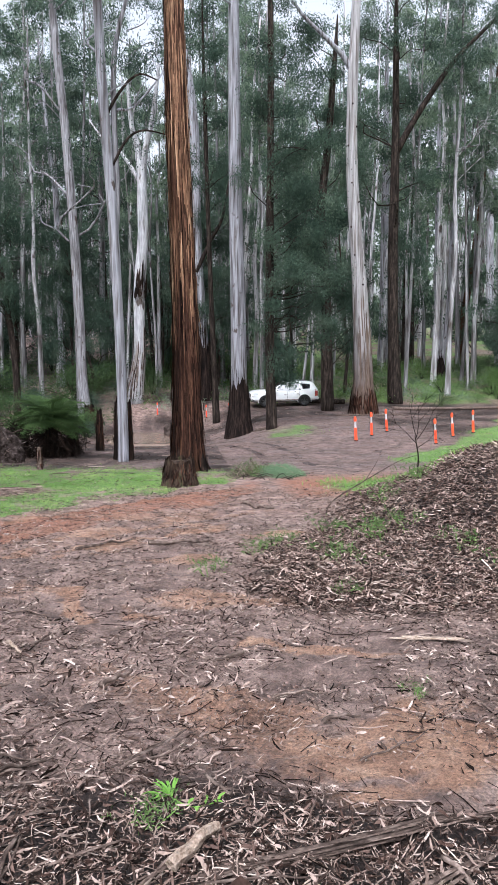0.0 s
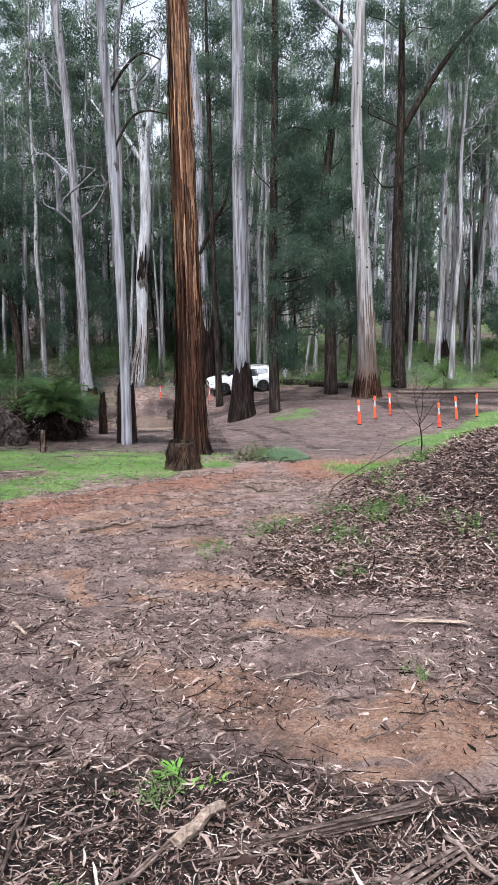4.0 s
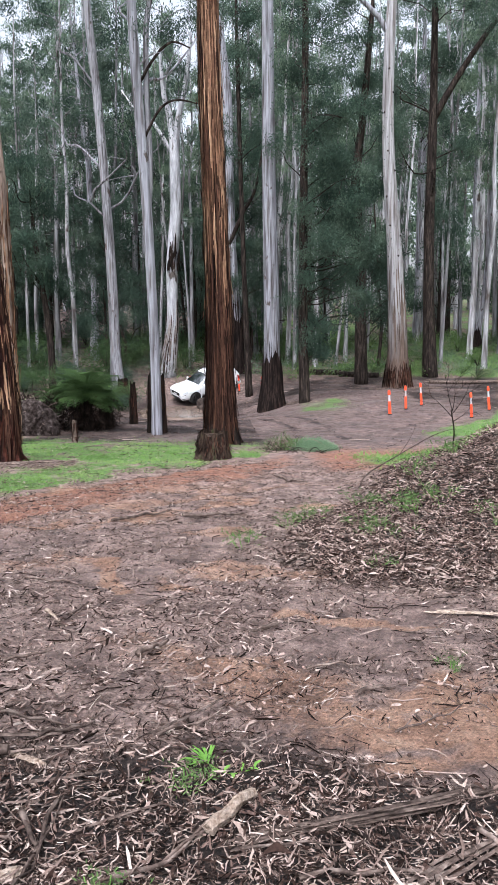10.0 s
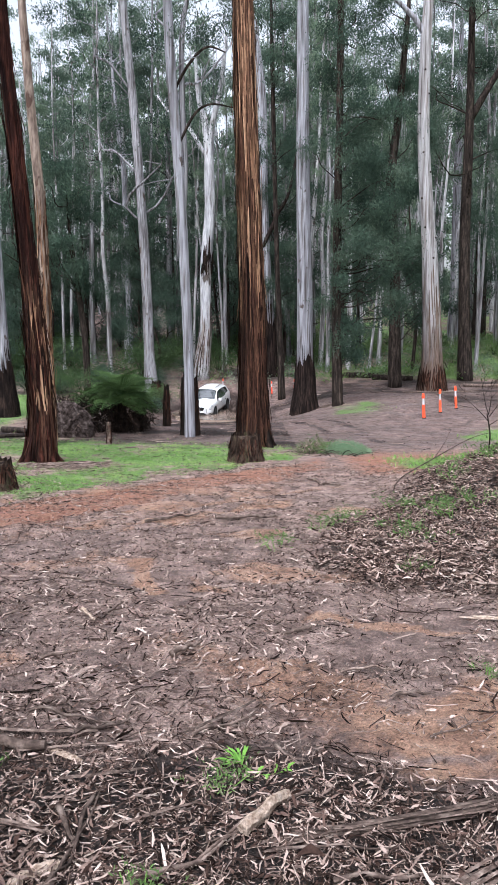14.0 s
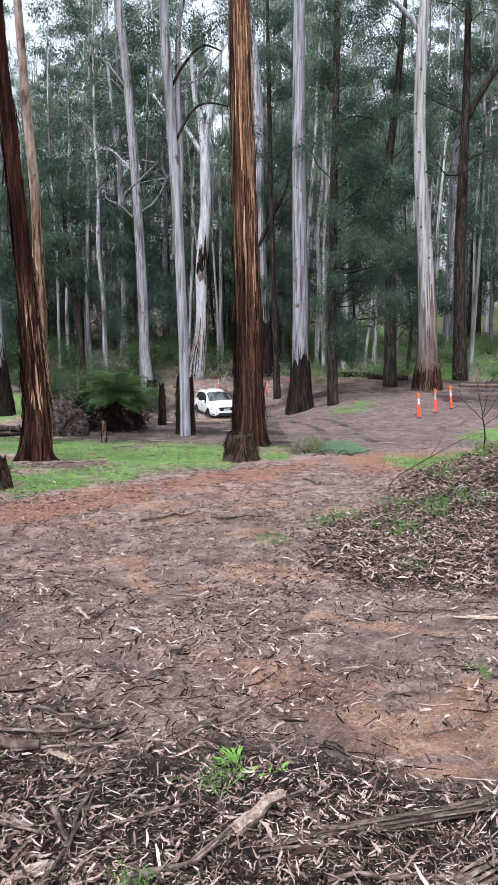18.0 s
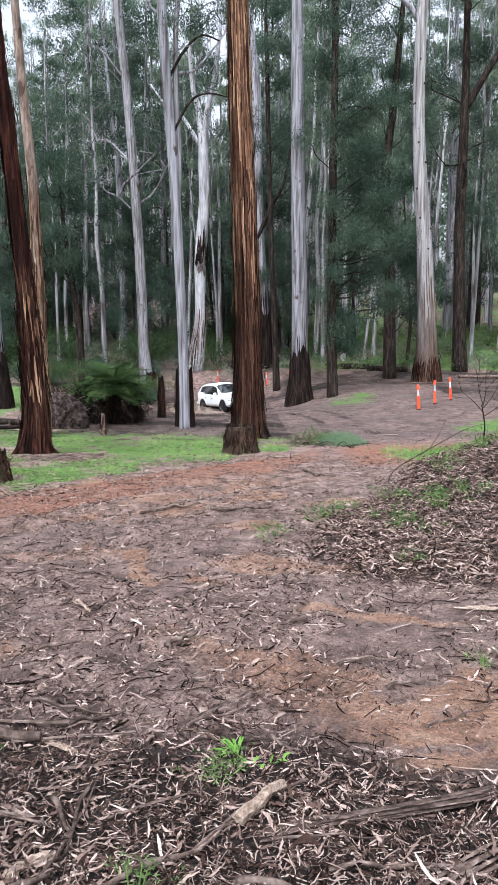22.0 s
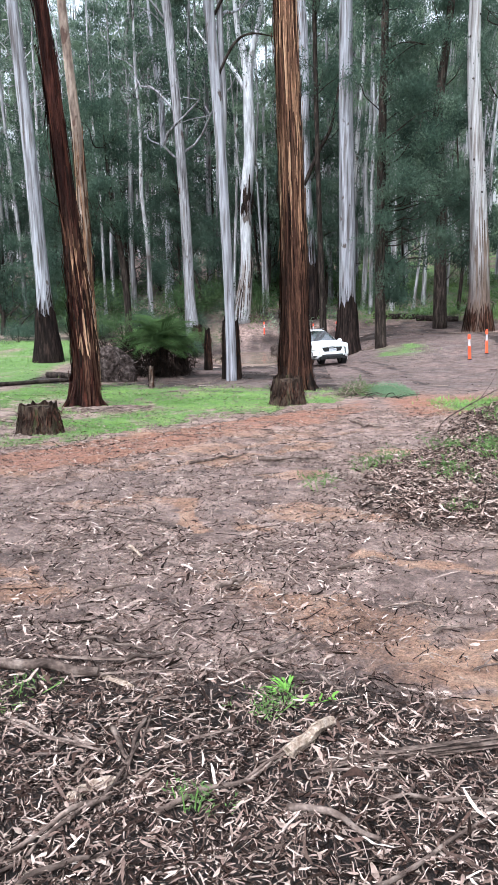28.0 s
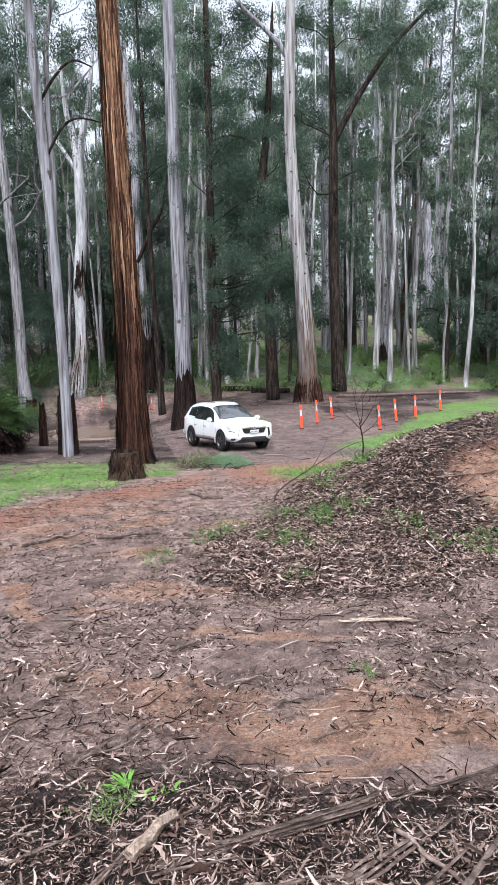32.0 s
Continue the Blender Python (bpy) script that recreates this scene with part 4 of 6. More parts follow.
gum(23.6, 74.59, [(0, 0, 0.33), (-0.19, 10.03, 0.235)], "dark slim tree on a slope", DARK_BARK, 24, (16, 25, 3), 32)
gum(44.57, 87.75, [(0, 0, 0.4), (-0.06, 13.32, 0.35)], "pale gum among shrubs on a slope", PALE_BARK, 34, (24, 35, 4), 35)
gum(-9.95, 61.0, [(0, 0, 0.28), (-0.11, 6.5, 0.23), (-0.23, 15.4, 0.2), (-0.52, 18.0, 0.18)], "thin white forked gum tree", PALE_BARK, 27, (15, 28, 5), 36, tufts=150)
gum(2.15, 48.85, [(0, 0, 0.24), (-0.22, 5.3, 0.17), (-0.45, 11.0, 0.15), (-0.76, 21.3, 0.13)], "slim brown-barked tree by orange bollards", DARK_BARK, 27, (15, 28, 3), 37,
    leaf=WATTLE, tufts=120, leaves=50)
for i, (dx, dy, lo, hi, r, n) in enumerate(((1.6, 1.6, 8, 16, 2.4, 260), (0.6, 1.2, 5.5, 12, 1.7, 170), (0.5, 0.4, 2.6, 4.8, 1.0, 120), (2.6, 2.4, 4.5, 9, 1.6, 140), (-0.5, 0.6, 13, 21, 1.8, 150))):
    crown_part(dark, 70 + i, dx, lo, hi, r, n, 60, 0.15, WATTLE, DARK_BARK, max(0.8, lo - 3), kd)
for i, (dx, dy, lo, hi, r, n) in enumerate(((-1.6, 1.5, 7, 15, 2.8, 260), (1.2, 1.0, 4, 9, 1.8, 150))):
    crown_part(bushy, 80 + i, dx, lo, hi, r, n, 60, 0.16, WATTLE, DARK_BARK, max(0.8, lo - 3), kn)
for i, (x, y, lo, hi, r, n, ln) in enumerate((
        (12.8, 57.5, 6, 16, 3.0, 170, 0.24), (-14.5, 50.5, 3, 13, 4.2, 240, 0.26), (-7.2, 56.5, 3, 13, 3.2, 200, 0.26), (2.5, 57, 5, 17, 3.6, 220, 0.26),
        (30.5, 60, 0.8, 8, 3.0, 240, 0.24), (35, 63, 1, 10, 3.6, 220, 0.26), (-19, 47, 2, 12, 4.0, 220, 0.26), (-24, 52, 3, 13, 4.2, 200, 0.26))):
    r0 = 0.055 if y < 44 else 0.14
    gum(x, y, [(0, 0, r0), (0.2, lo * 0.6, r0 * 0.9), (-0.1, lo, r0 * 0.7)], "dark fine-leaved wattle in the understorey", DARK_BARK, hi, (lo, hi, r), 50 + i, 0.1,
        leaf=WATTLE, tufts=int(n * 1.5), leaves=45, length=ln * 1.1, group="understorey wattles", count=16, sides=8)[0].name = "wattle_tree"


# ---- the forest behind ----
def forest():
    rng = np.random.default_rng(7)
    kinds = []
    for i in range(8):
        r = (0.15, 0.19, 0.24, 0.28, 0.21, 0.16, 0.13, 0.2)[i]
        lean = (0.6, -0.9, 0.3, -0.2, 1.4, -1.5, 0.9, -0.5)[i]
        k = [(0, 0, -0.4, r * 1.45), (lean * 0.05, 0, 1.2, r * 1.05)] + [(lean * f + rng.normal(0, 0.16), rng.normal(0, 0.16), 34 * f, r * (1 - 0.72 * f)) for f in (0.2, 0.35, 0.5, 0.65, 0.8, 1.0)]
        me = tube_mesh("trunk", k, 20, FAR_BARK, 8, 0.06, 0, i)
        crown, blobs = gum_crown("crown", 100 + i, (14, 17, 19, 15, 16, 12, 18, 13)[i], 35, (3.0, 3.6, 4.0, 3.0, 3.4, 2.6, 2.6, 3.2)[i], 120, 34, 0.27, SUNLIT_GUM if i % 3 == 0 else EUCALYPT, 0.3, 0.3)
        kinds.append((me, crown, branchwork_mesh("branchwork", 100 + i, blobs, 9, FAR_BARK)))
    taken = [(ob.location.x, ob.location.y) for ob in scene.objects if ob.parent is None and ob.type == "EMPTY"]
    made = 0
    while made < 235:
        ring = made % 5
        d = rng.uniform(56, 82) if ring < 3 else rng.uniform(82, 135)
        a = radians(rng.uniform(-33, 42))
        x, y = d * math.sin(a), d * math.cos(a)
        if any(math.hypot(x - p, y - q) < 1.6 for p, q in taken):
            continue
        taken.append((x, y))
        i = int(rng.integers(0, 8))
        t = tagged(new("gum_tree"), "tall pale gum tree in the forest behind the clearing", "tree", "gums in the forest behind")
        s = min(rng.uniform(0.8, 1.2), ((0.34 if any(p < math.degrees(a) < q for p, q in ((-18, -13.5), (-5, -1), (7.5, 12))) else 0.46) * d + 4 - lie(x, y)) / 35 * rng.uniform(0.9, 1.12))
        t.matrix_basis = pose(x, y, land(x, y), rng.normal(0, 1.2), rng.normal(0, 1.6), rng.uniform(0, 360)) @ Matrix.Diagonal((s, s, s, 1))
        for n, me in zip(("trunk", "crown", "branchwork"), kinds[i]):
            tagged(place(n, me, t), kind="stuff" if n == "branchwork" else "")
        made += 1
    # unseen gums added beside and behind the camera, to close off light and reflections
    for j in range(32):
        a = radians(45 + 285 * (j + rng.uniform(-0.4, 0.4)) / 32)
        d = rng.uniform(16, 42)
        x, y = d * math.sin(a), d * math.cos(a)
        if abs(math.degrees(math.atan2(x, y))) < 42:
            continue
        i = j % 8
        t = tagged(new("gum_tree"), "unseen tall pale gum tree added to close off the light", "tree", "gums beside the track")
        t.matrix_basis = pose(x, y, land(x, y), 0, 0, rng.uniform(0, 360))
        for n, me in zip(("trunk", "crown", "branchwork"), kinds[i]):
            tagged(place(n, me, t), kind="stuff" if n == "branchwork" else "")


forest()


def understorey():
    """Dark wattles that fill the forest edge below the gums."""
    rng = np.random.default_rng(17)
    kinds = []
    for i in range(4):
        lo, hi, r = ((2.0, 9, 2.6), (3.0, 12, 3.0), (1.0, 6.5, 2.4), (4.0, 14, 3.2))[i]
        leaf, blobs = gum_crown("crown", 300 + i, lo, hi, r, 150, 44, 0.17, WATTLE, 0.27, 0.34)
        stem = tube_mesh("trunk", [(0, 0, -0.3, 0.16), (0.2, 0.1, lo, 0.12), (-0.1, 0, hi * 0.8, 0.06)], 10, DARK_BARK, 7, 0.1, 0, i)
        kinds.append((stem, leaf, branchwork_mesh("branchwork", 300 + i, blobs, 0.5, DARK_BARK)))
    for j in range(104):
        a = radians(-30 + 70 * ((j * 0.618) % 1.0) + rng.normal(0, 1))
        d = rng.uniform(55, 78) if a > -0.1 else rng.uniform(59, 84)
        x, y = d * math.sin(a), d * math.cos(a)
        if 3 < math.degrees(a) < 27 and (j % 8 if a > 0.2 else j % 3):
            continue
        t = tagged(new("wattle_tree"), "dark fine-leaved wattle at the forest edge", "tree", "wattles at the forest edge")
        s = rng.uniform(0.9, 1.5)
        t.matrix_basis = pose(x, y, land(x, y), 0, 0, rng.uniform(0, 360)) @ Matrix.Diagonal((s, s, s, 1))
        for n, me in zip(("trunk", "crown", "branchwork"), kinds[j % 4]):
            tagged(place(n, me, t), kind="stuff" if n == "branchwork" else "")


understorey()


def far_woods():
    """The wooded hill that closes the view, too far to tell tree from tree."""
    rng = np.random.default_rng(8)
    n = 900
    d, a = rng.uniform(100, 230, n), np.radians(rng.uniform(-36, 46, n))
    blobs = []
    for x, y, h in zip(d * np.sin(a), d * np.cos(a), rng.uniform(0, 1, n) ** 0.85 * 34 + 5):
        for _ in range(6):
            r = rng.uniform(1.0, 2.2)
            blobs.append((x + rng.normal(0, 1.8), y + rng.normal(0, 1.8), h + rng.normal(0, 1.6), r, r, r * 0.7))
    for name, leaf, k in (("far_woods", EUCALYPT, 0), ("far_pale_woods", SUNLIT_GUM, 1)):
        spots = blob_spots(rng, blobs[k::2], 9000)
        tagged(new(name, leaf_cloud(name, rng, spots, 15, (0.5, 0.5, 0.4), 0.85, 0.34, leaf)), "dense far eucalypt woods on a hill", "woods", kind="stuff")
    m = 420
    d, a = rng.uniform(110, 190, m), np.radians(rng.uniform(-35, 45, m))
    x, y, r, hh = d * np.sin(a), d * np.cos(a), rng.uniform(0.16, 0.34, m), rng.uniform(18, 32, m)
    vs, fs = [], []
    for i in range(m):
        z = lie(x[i], y[i])
        v, f = tube([(x[i], y[i], z - 0.5), (x[i] + rng.normal(0, 0.4), y[i], z + hh[i])], [r[i], r[i] * 0.6], 5, cap=False)
        fs += [tuple(k + len(vs) for k in q) for q in f]
        vs += v
    tagged(new("far_trunks", mesh_of("far_trunks", vs, fs, FAR_BARK, smooth=True)), "pale trunks of the far woods", "woods", kind="stuff")


far_woods()


def shrubs():
    rng = np.random.default_rng(9)
    kinds = []
    for i in range(4):
        blobs = [(rng.normal(0, 0.5), rng.normal(0, 0.5), 0.5 + rng.uniform(0, 0.9), 0.6, 0.6, 0.5) for _ in range(6)]
        leaf = leaf_cloud("leaves", rng, blob_spots(rng, blobs, 60), 40, (0.17, 0.17, 0.15), 0.11, 0.03, (SHRUB, WATTLE, SHRUB, WEED)[i], 0.2)
        V, F = [], []
        for x, y, z, *_ in blobs:
            v, f = tube([(0, 0, -0.05), (x * 0.4, y * 0.4, z * 0.5), (x, y, z)], [0.03, 0.02, 0.008], 5)
            F += [tuple(k + len(V) for k in q) for q in f]
            V += v
        kinds.append((leaf, mesh_of("woody_base", V, F, DARK_BARK)))
    for j in range(156):
        a = radians(rng.uniform(-28, 38) if j < 120 else rng.uniform(-26, -7))
        d = rng.uniform(53.5, 74) if j < 120 else rng.uniform(45, 55)
        x, y = d * math.sin(a), d * math.cos(a)
        s = rng.uniform(0.5, 1.5) if x > 4 else rng.uniform(0.7, 2.1) if j < 120 else rng.uniform(0.5, 1.2)
        if 5 < x < 22 and d < 58:
            s *= 0.55
        t = tagged(new("shrub"), "green leafy shrub at the forest edge", "shrub", "shrubs at the forest edge")
        t.matrix_basis = pose(x, y, land(x, y), 0, 0, rng.uniform(0, 360)) @ Matrix.Diagonal((s * 1.2, s * 1.2, s * 0.9, 1))
        for n, me in zip(("foliage", "woody_base"), kinds[j % 2 if j >= 120 else 3 if 4 < x < 40 and j % 3 == 1 else j % 3]):
            tagged(place(n, me, t), kind="stuff" if n == "branchwork" else "")


shrubs()


def undergrowth():
    """Low bracken, reeds and seedlings on the slope behind the clearing."""
    rng = np.random.default_rng(19)
    for name, leaf, n, low, label in (("undergrowth", SUNLIT_GUM, 2600, 0.1, "grey-green low undergrowth at the forest edge"), ("green_undergrowth", WEED, 2600, 0.0, "bright low bracken and seedlings on a slope")):
        a, d = np.radians(rng.uniform(-30, 36, n)), rng.uniform(51.5, 80, n)
        x, y = d * np.sin(a), d * np.cos(a)
        n_ = 0.5 + 0.5 * lump(x * 0.35, y * 0.35, 40 + n + len(name))
        ok = (n_ > (0.35 if name == "undergrowth" else 0.45)) & ~((x > 3) & (y < 50.5 + 0.05 * x)) & ((x > 2) | (rng.uniform(0, 1, n) < 0.5))
        x, y, n_ = x[ok], y[ok], n_[ok]
        spots = np.stack([x, y, land_at(x, y) + 0.1 + rng.uniform(0, 0.75, len(x)) * n_], 1)
        tagged(new(name, leaf_cloud(name, rng, spots, 26, (0.3, 0.3, 0.17), 0.26, 0.05, leaf, -0.1)), label, "undergrowth", kind="stuff")


undergrowth()


# ---- bollards ----
def bollard_kind():
    b = new("bollard")

    def ring(name, z0, z1, r0, r1, material, label=""):
        v, f = tube([(0, 0, z0), (0, 0, z0 + 0.01), (0, 0, z1 - 0.01), (0, 0, z1)], [r0 * 0.96, r0, r1, r1 * 0.96], 14)
        place(name, mesh_of(name, v, f, material), b, None, label)

    ring("base", 0.0, 0.05, 0.125, 0.105, BLACK, "black rubber base")
    ring("lower_post", 0.04, 0.64, 0.088, 0.082, ORANGE)
    ring("reflective_band", 0.62, 0.94, 0.062, 0.056, REFLECT, "silver reflective neck")
    ring("cap", 0.93, 1.07, 0.082, 0.092, ORANGE)
    ring("knob", 1.065, 1.16, 0.074, 0.06, ORANGE)
    return tagged(b, "orange plastic bollard with silver reflective bands", "bollard", "orange bollards round the clearing")


proto = bollard_kind()
first = True
for x, y, tilt in ((8.02, 33.19, 4), (9.18, 34.78, 3), (10.35, 36.21, 5), (11.38, 31.78, 5), (12.88, 33.65, 6), (14.34, 34.8, 3), (17.14, 38.08, 3),
                   (-1.9, 51.0, 1), (1.51, 50.15, 2), (3.03, 49.8, 0)):
    k = 0.78 if y > 45 else 1.0  # the far ones are a smaller size
    m = pose(x, y, land(x, y), 0, -tilt, 0) @ Matrix.Diagonal((0.85 * k, 0.85 * k, k, 1))
    if first:
        proto.matrix_basis, first = m, False
    else:
        copy_thing(proto, m)


# ---- stumps, posts, rock ----
ROOT_EARTH = surface("root_earth", [(0.008, 0.006, 0.005), (0.03, 0.021, 0.018), (0.07, 0.053, 0.048), (0.15, 0.122, 0.113)], scale=7, fine=40, bump=1.0, depth=0.06, speck=0.6)
STUMP_BARK = surface("rotten_bark", [(0.006, 0.004, 0.003), (0.025, 0.016, 0.012), (0.07, 0.047, 0.035), (0.05, 0.055, 0.025)], stretch=(1, 1, 0.25), scale=9, fine=45, bump=1.0, depth=0.04, speck=0.6)


def stump(name, x, y, r0, r1, h, label, bark, seed, jag=0.12, sides=40):
    t = tree(name, x, y, label, "stump")
    rings = 14
    V, F = [], []
    for j in range(rings):
        for s in range(sides):
            f, a = j / (rings - 1), 2 * math.pi * s / sides
            q = Vector((math.cos(a), math.sin(a), 0))
            top_z = h * (1 + jag * (noise.noise(q * 2.1 + Vector((seed, 0, 0))) * 1.3 + noise.noise(q * 6.0 + Vector((seed, 3, 0))) * 0.6))
            flare = (1 - f) ** 3 * (0.22 + 0.28 * noise.noise(q * 2.6 + Vector((0, seed, 4))))
            r = (r0 + (r1 - r0) * f) * (1 + flare + 0.16 * noise.noise(q * 3.2 + Vector((0, 0, f * 1.2 + seed))) + 0.07 * noise.noise(q * 9 + Vector((seed, 0, f * 2))))
            V.append((r * q.x, r * q.y, -0.15 + (top_z + 0.15) * f))
    for j in range(rings - 1):
        for s in range(sides):
            u = (s + 1) % sides
            F.append((j * sides + s, j * sides + u, (j + 1) * sides + u, (j + 1) * sides + s))
    place("bark", mesh_of("bark", V, F, bark, smooth=True), t)
    v, f = tube([(0, 0, h * 0.5), (0, 0, h * (1 - jag * 0.7))], [r1 * 0.93, r1 * 0.9], sides, 0.1, seed)
    place("heartwood", mesh_of("heartwood", v, f, STICK if bark is STICK else bark), t)
    k = [(0, 0, 0, r0), (0, 0, h * 0.9, r1)]
    if h > 0.5:
        bark_strips("flaking_bark", t, k, int(420 * r0 + 60), -0.05, h * 0.7, h * 0.3, seed, DARK_STRIP, 0.025, 0.006)
    return t


stump("tree_stump", -0.12, 17.5, 0.43, 0.34, 0.66, "short dark rotten tree stump with jagged rim", STUMP_BARK, 1, 0.14)
stump("burnt_stump", -2.3, 27.5, 0.34, 0.3, 2.2, "tall burnt stump behind a slender gum", CHARRED, 2, 0.1)
stump("tree_stump", -4.36, 12.0, 0.4, 0.29, 0.52, "broad rotten stump with mossy dark bark", STUMP_BARK, 3, 0.18)
stump("burnt_post", -3.58, 30.9, 0.17, 0.11, 1.75, "dark burnt stump like a leaning post", CHARRED, 4, 0.2, 12)
stump("wooden_post", -4.66, 23.62, 0.08, 0.07, 0.75, "short weathered wooden post in grass", STICK, 5, 0.04, 10)
stump("burnt_stump", -6.1, 47.2, 0.45, 0.3, 1.7, "charred stump beside a pale gum", CHARRED, 6, 0.3, 16)


def boulder(x, y, sx, sy, sz, seed, label):
    bm = bmesh.new()
    bmesh.ops.create_icosphere(bm, subdivisions=4, radius=1)
    for v in bm.verts:
        n = noise.noise(v.co * 1.1 + Vector((seed, 0, 0))) * 0.25 + noise.noise(v.co * 3.5 + Vector((seed, 2, 0))) * 0.08
        v.co = Vector((v.co.x * sx, v.co.y * sy, v.co.z * sz)) * (1 + n)
    for f in bm.faces:
        f.smooth = True
    me = bpy.data.meshes.new("boulder")
    bm.to_mesh(me)
    bm.free()
    me.materials.append(ROCK)
    ob = tagged(new("boulder", me), label, "boulder")
    ob.matrix_basis = pose(x, y, land(x, y) + sz * 0.55)


boulder(-0.55, 47.1, 0.8, 0.65, 0.62, 3, "dark brown rounded boulder by the puddle")


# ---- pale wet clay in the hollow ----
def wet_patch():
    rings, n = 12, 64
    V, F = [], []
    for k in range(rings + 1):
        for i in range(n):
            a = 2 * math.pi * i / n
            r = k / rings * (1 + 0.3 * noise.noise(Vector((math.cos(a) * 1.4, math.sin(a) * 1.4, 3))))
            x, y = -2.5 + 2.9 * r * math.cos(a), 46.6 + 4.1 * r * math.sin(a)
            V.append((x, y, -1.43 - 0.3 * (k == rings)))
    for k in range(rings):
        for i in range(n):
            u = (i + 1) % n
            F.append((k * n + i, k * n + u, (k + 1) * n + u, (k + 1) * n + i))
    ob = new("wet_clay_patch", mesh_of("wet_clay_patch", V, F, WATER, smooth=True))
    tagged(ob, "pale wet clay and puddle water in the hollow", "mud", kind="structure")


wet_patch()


# ---- ferns ----
def frond_mesh(name, seed, length, arch=0.8, material=None, n=26, lobes=7):
    """An arching frond: a midrib, side ribs and their rows of leaflets."""
    rng = np.random.default_rng(seed)
    q = []
    for i in range(n):
        f = (i + 1) / n
        x, z = length * f * (1 - 0.15 * f), length * (arch * f - 1.05 * f * f * arch)
        w = length * 0.27 * math.sin(math.pi * min(1, f * 0.93 + 0.06)) ** 0.8 * rng.uniform(0.85, 1.1)
        for s in (-1, 1):
            a = np.array((x, 0, z))
            t = np.array((w * 0.4, s * w, -w * 0.28 + rng.normal(0, 0.012)))
            u = np.array((length * 0.034, 0, 0))
            for k in range(lobes):
                p, r = a + t * (k + 0.15) / lobes, a + t * (k + 0.85) / lobes
                g = u * (1 - 0.75 * k / lobes) * rng.uniform(0.8, 1.2)
                lift = np.array((0, 0, 0.006))
                q.append([p, (p + r) / 2 + g - lift, r, (p + r) / 2 - g + lift])
    for i in range(8):
        f0, f1 = i / 8, (i + 1) / 8
        p = [(length * f * (1 - 0.15 * f), length * (arch * f - 1.05 * f * f * arch)) for f in (f0, f1)]
        q.append([(p[0][0], -0.008, p[0][1]), (p[0][0], 0.008, p[0][1]), (p[1][0], 0.006, p[1][1]), (p[1][0], -0.006, p[1][1])])
    return quads(name, np.array([[tuple(v) for v in c] for c in q]), material or FERN)


FRONDS = [frond_mesh("frond", i, 1.0, a) for i, a in enumerate((0.75, 0.95, 0.6))]


BRACKEN = foliage("bracken_leaves", [(0.09, 0.15, 0.085), (0.18, 0.27, 0.16), (0.28, 0.38, 0.24)])
BRACKEN_FRONDS = [frond_mesh("frond", 7 + i, 1.0, a, BRACKEN) for i, a in enumerate((0.6, 0.85, 0.45))]


def fern(x, y, size, count, h, label, seed, name="fern"):
    rng = np.random.default_rng(seed)
    t = tree(name, x, y, label, "fern")
    if h > 0.2:
        k = 1.0 if h > 0.8 else 0.3
        place("trunk", tube_mesh("trunk", [(0, 0, -0.1, 0.3 * k), (0.02, 0, h * 0.5, 0.24 * k), (0, 0, h, 0.2 * k)], 8, CHARRED, 14, 0.3, 0.2, seed), t)
    for i in range(count):
        s = size * rng.uniform(0.75, 1.15)
        m = pose(0, 0, h, 0, rng.uniform(-52, 20), 360 * i / count + rng.uniform(-14, 14)) @ Matrix.Diagonal((s, s, s, 1))
        place("frond", (BRACKEN_FRONDS if "bracken" in label else FRONDS)[i % 3], t, m)
    return t


fern(-5.1, 28.2, 1.7, 64, 1.25, "green tree fern with arching fronds", 1, "tree_fern")
fern(-6.3, 28.6, 1.4, 36, 0.9, "green tree fern among dark debris", 2, "tree_fern")
fern(-4.5, 29.5, 1.2, 14, 0.9, "small green tree fern", 3, "tree_fern")
fern(28.5, 52.0, 1.3, 16, 0.3, "green bracken fern at the forest edge", 4)
fern(30.5, 53.5, 1.4, 16, 0.3, "green bracken fern at the forest edge", 5)




def bracken_mat():
    """The mat of small green fronds that covers the brush heap."""
    rng = np.random.default_rng(14)
    n = 520
    a, r = rng.uniform(0, 6.283, n), rng.uniform(0, 1, n) ** 0.5
    x, y = 2.62 + 0.72 * r * np.cos(a), 19.9 + 0.55 * r * np.sin(a)
    spots = np.stack([x, y, [land(p, q) for p, q in zip(x, y)] + 0.36 * (1 - r * r) * rng.uniform(0.3, 1, n)], 1)
    tagged(new("bracken_mat", leaf_cloud("bracken_mat", rng, spots, 30, (0.07, 0.07, 0.04), 0.06, 0.012, BRACKEN, 0.0)), "low grey-green bracken over a brush heap", "bracken", kind="stuff")


def brush():
    """Dead twigs and fronds heaped beside the bracken."""
    rng = np.random.default_rng(15)
    n = 150
    a, r = rng.uniform(0, 6.283, n), rng.uniform(0, 1, n) ** 0.5
    x, y = 1.9 + 0.6 * r * np.cos(a), 20.0 + 0.45 * r * np.sin(a)
    spots = np.stack([x, y, [land(p, q) for p, q in zip(x, y)] + 0.42 * (1 - r * r) * rng.uniform(0.2, 1, n)], 1)
    for name, material, k in (("brush", TWIGS, 0), ("green_brush", WEED, 2)):
        tagged(new(name, leaf_cloud(name, rng, spots[k::3], 26, (0.09, 0.09, 0.06), 0.2, 0.012, material, 0.0)), "dead twigs and fronds heaped by a track", "brush", kind="stuff")


bracken_mat()
brush()


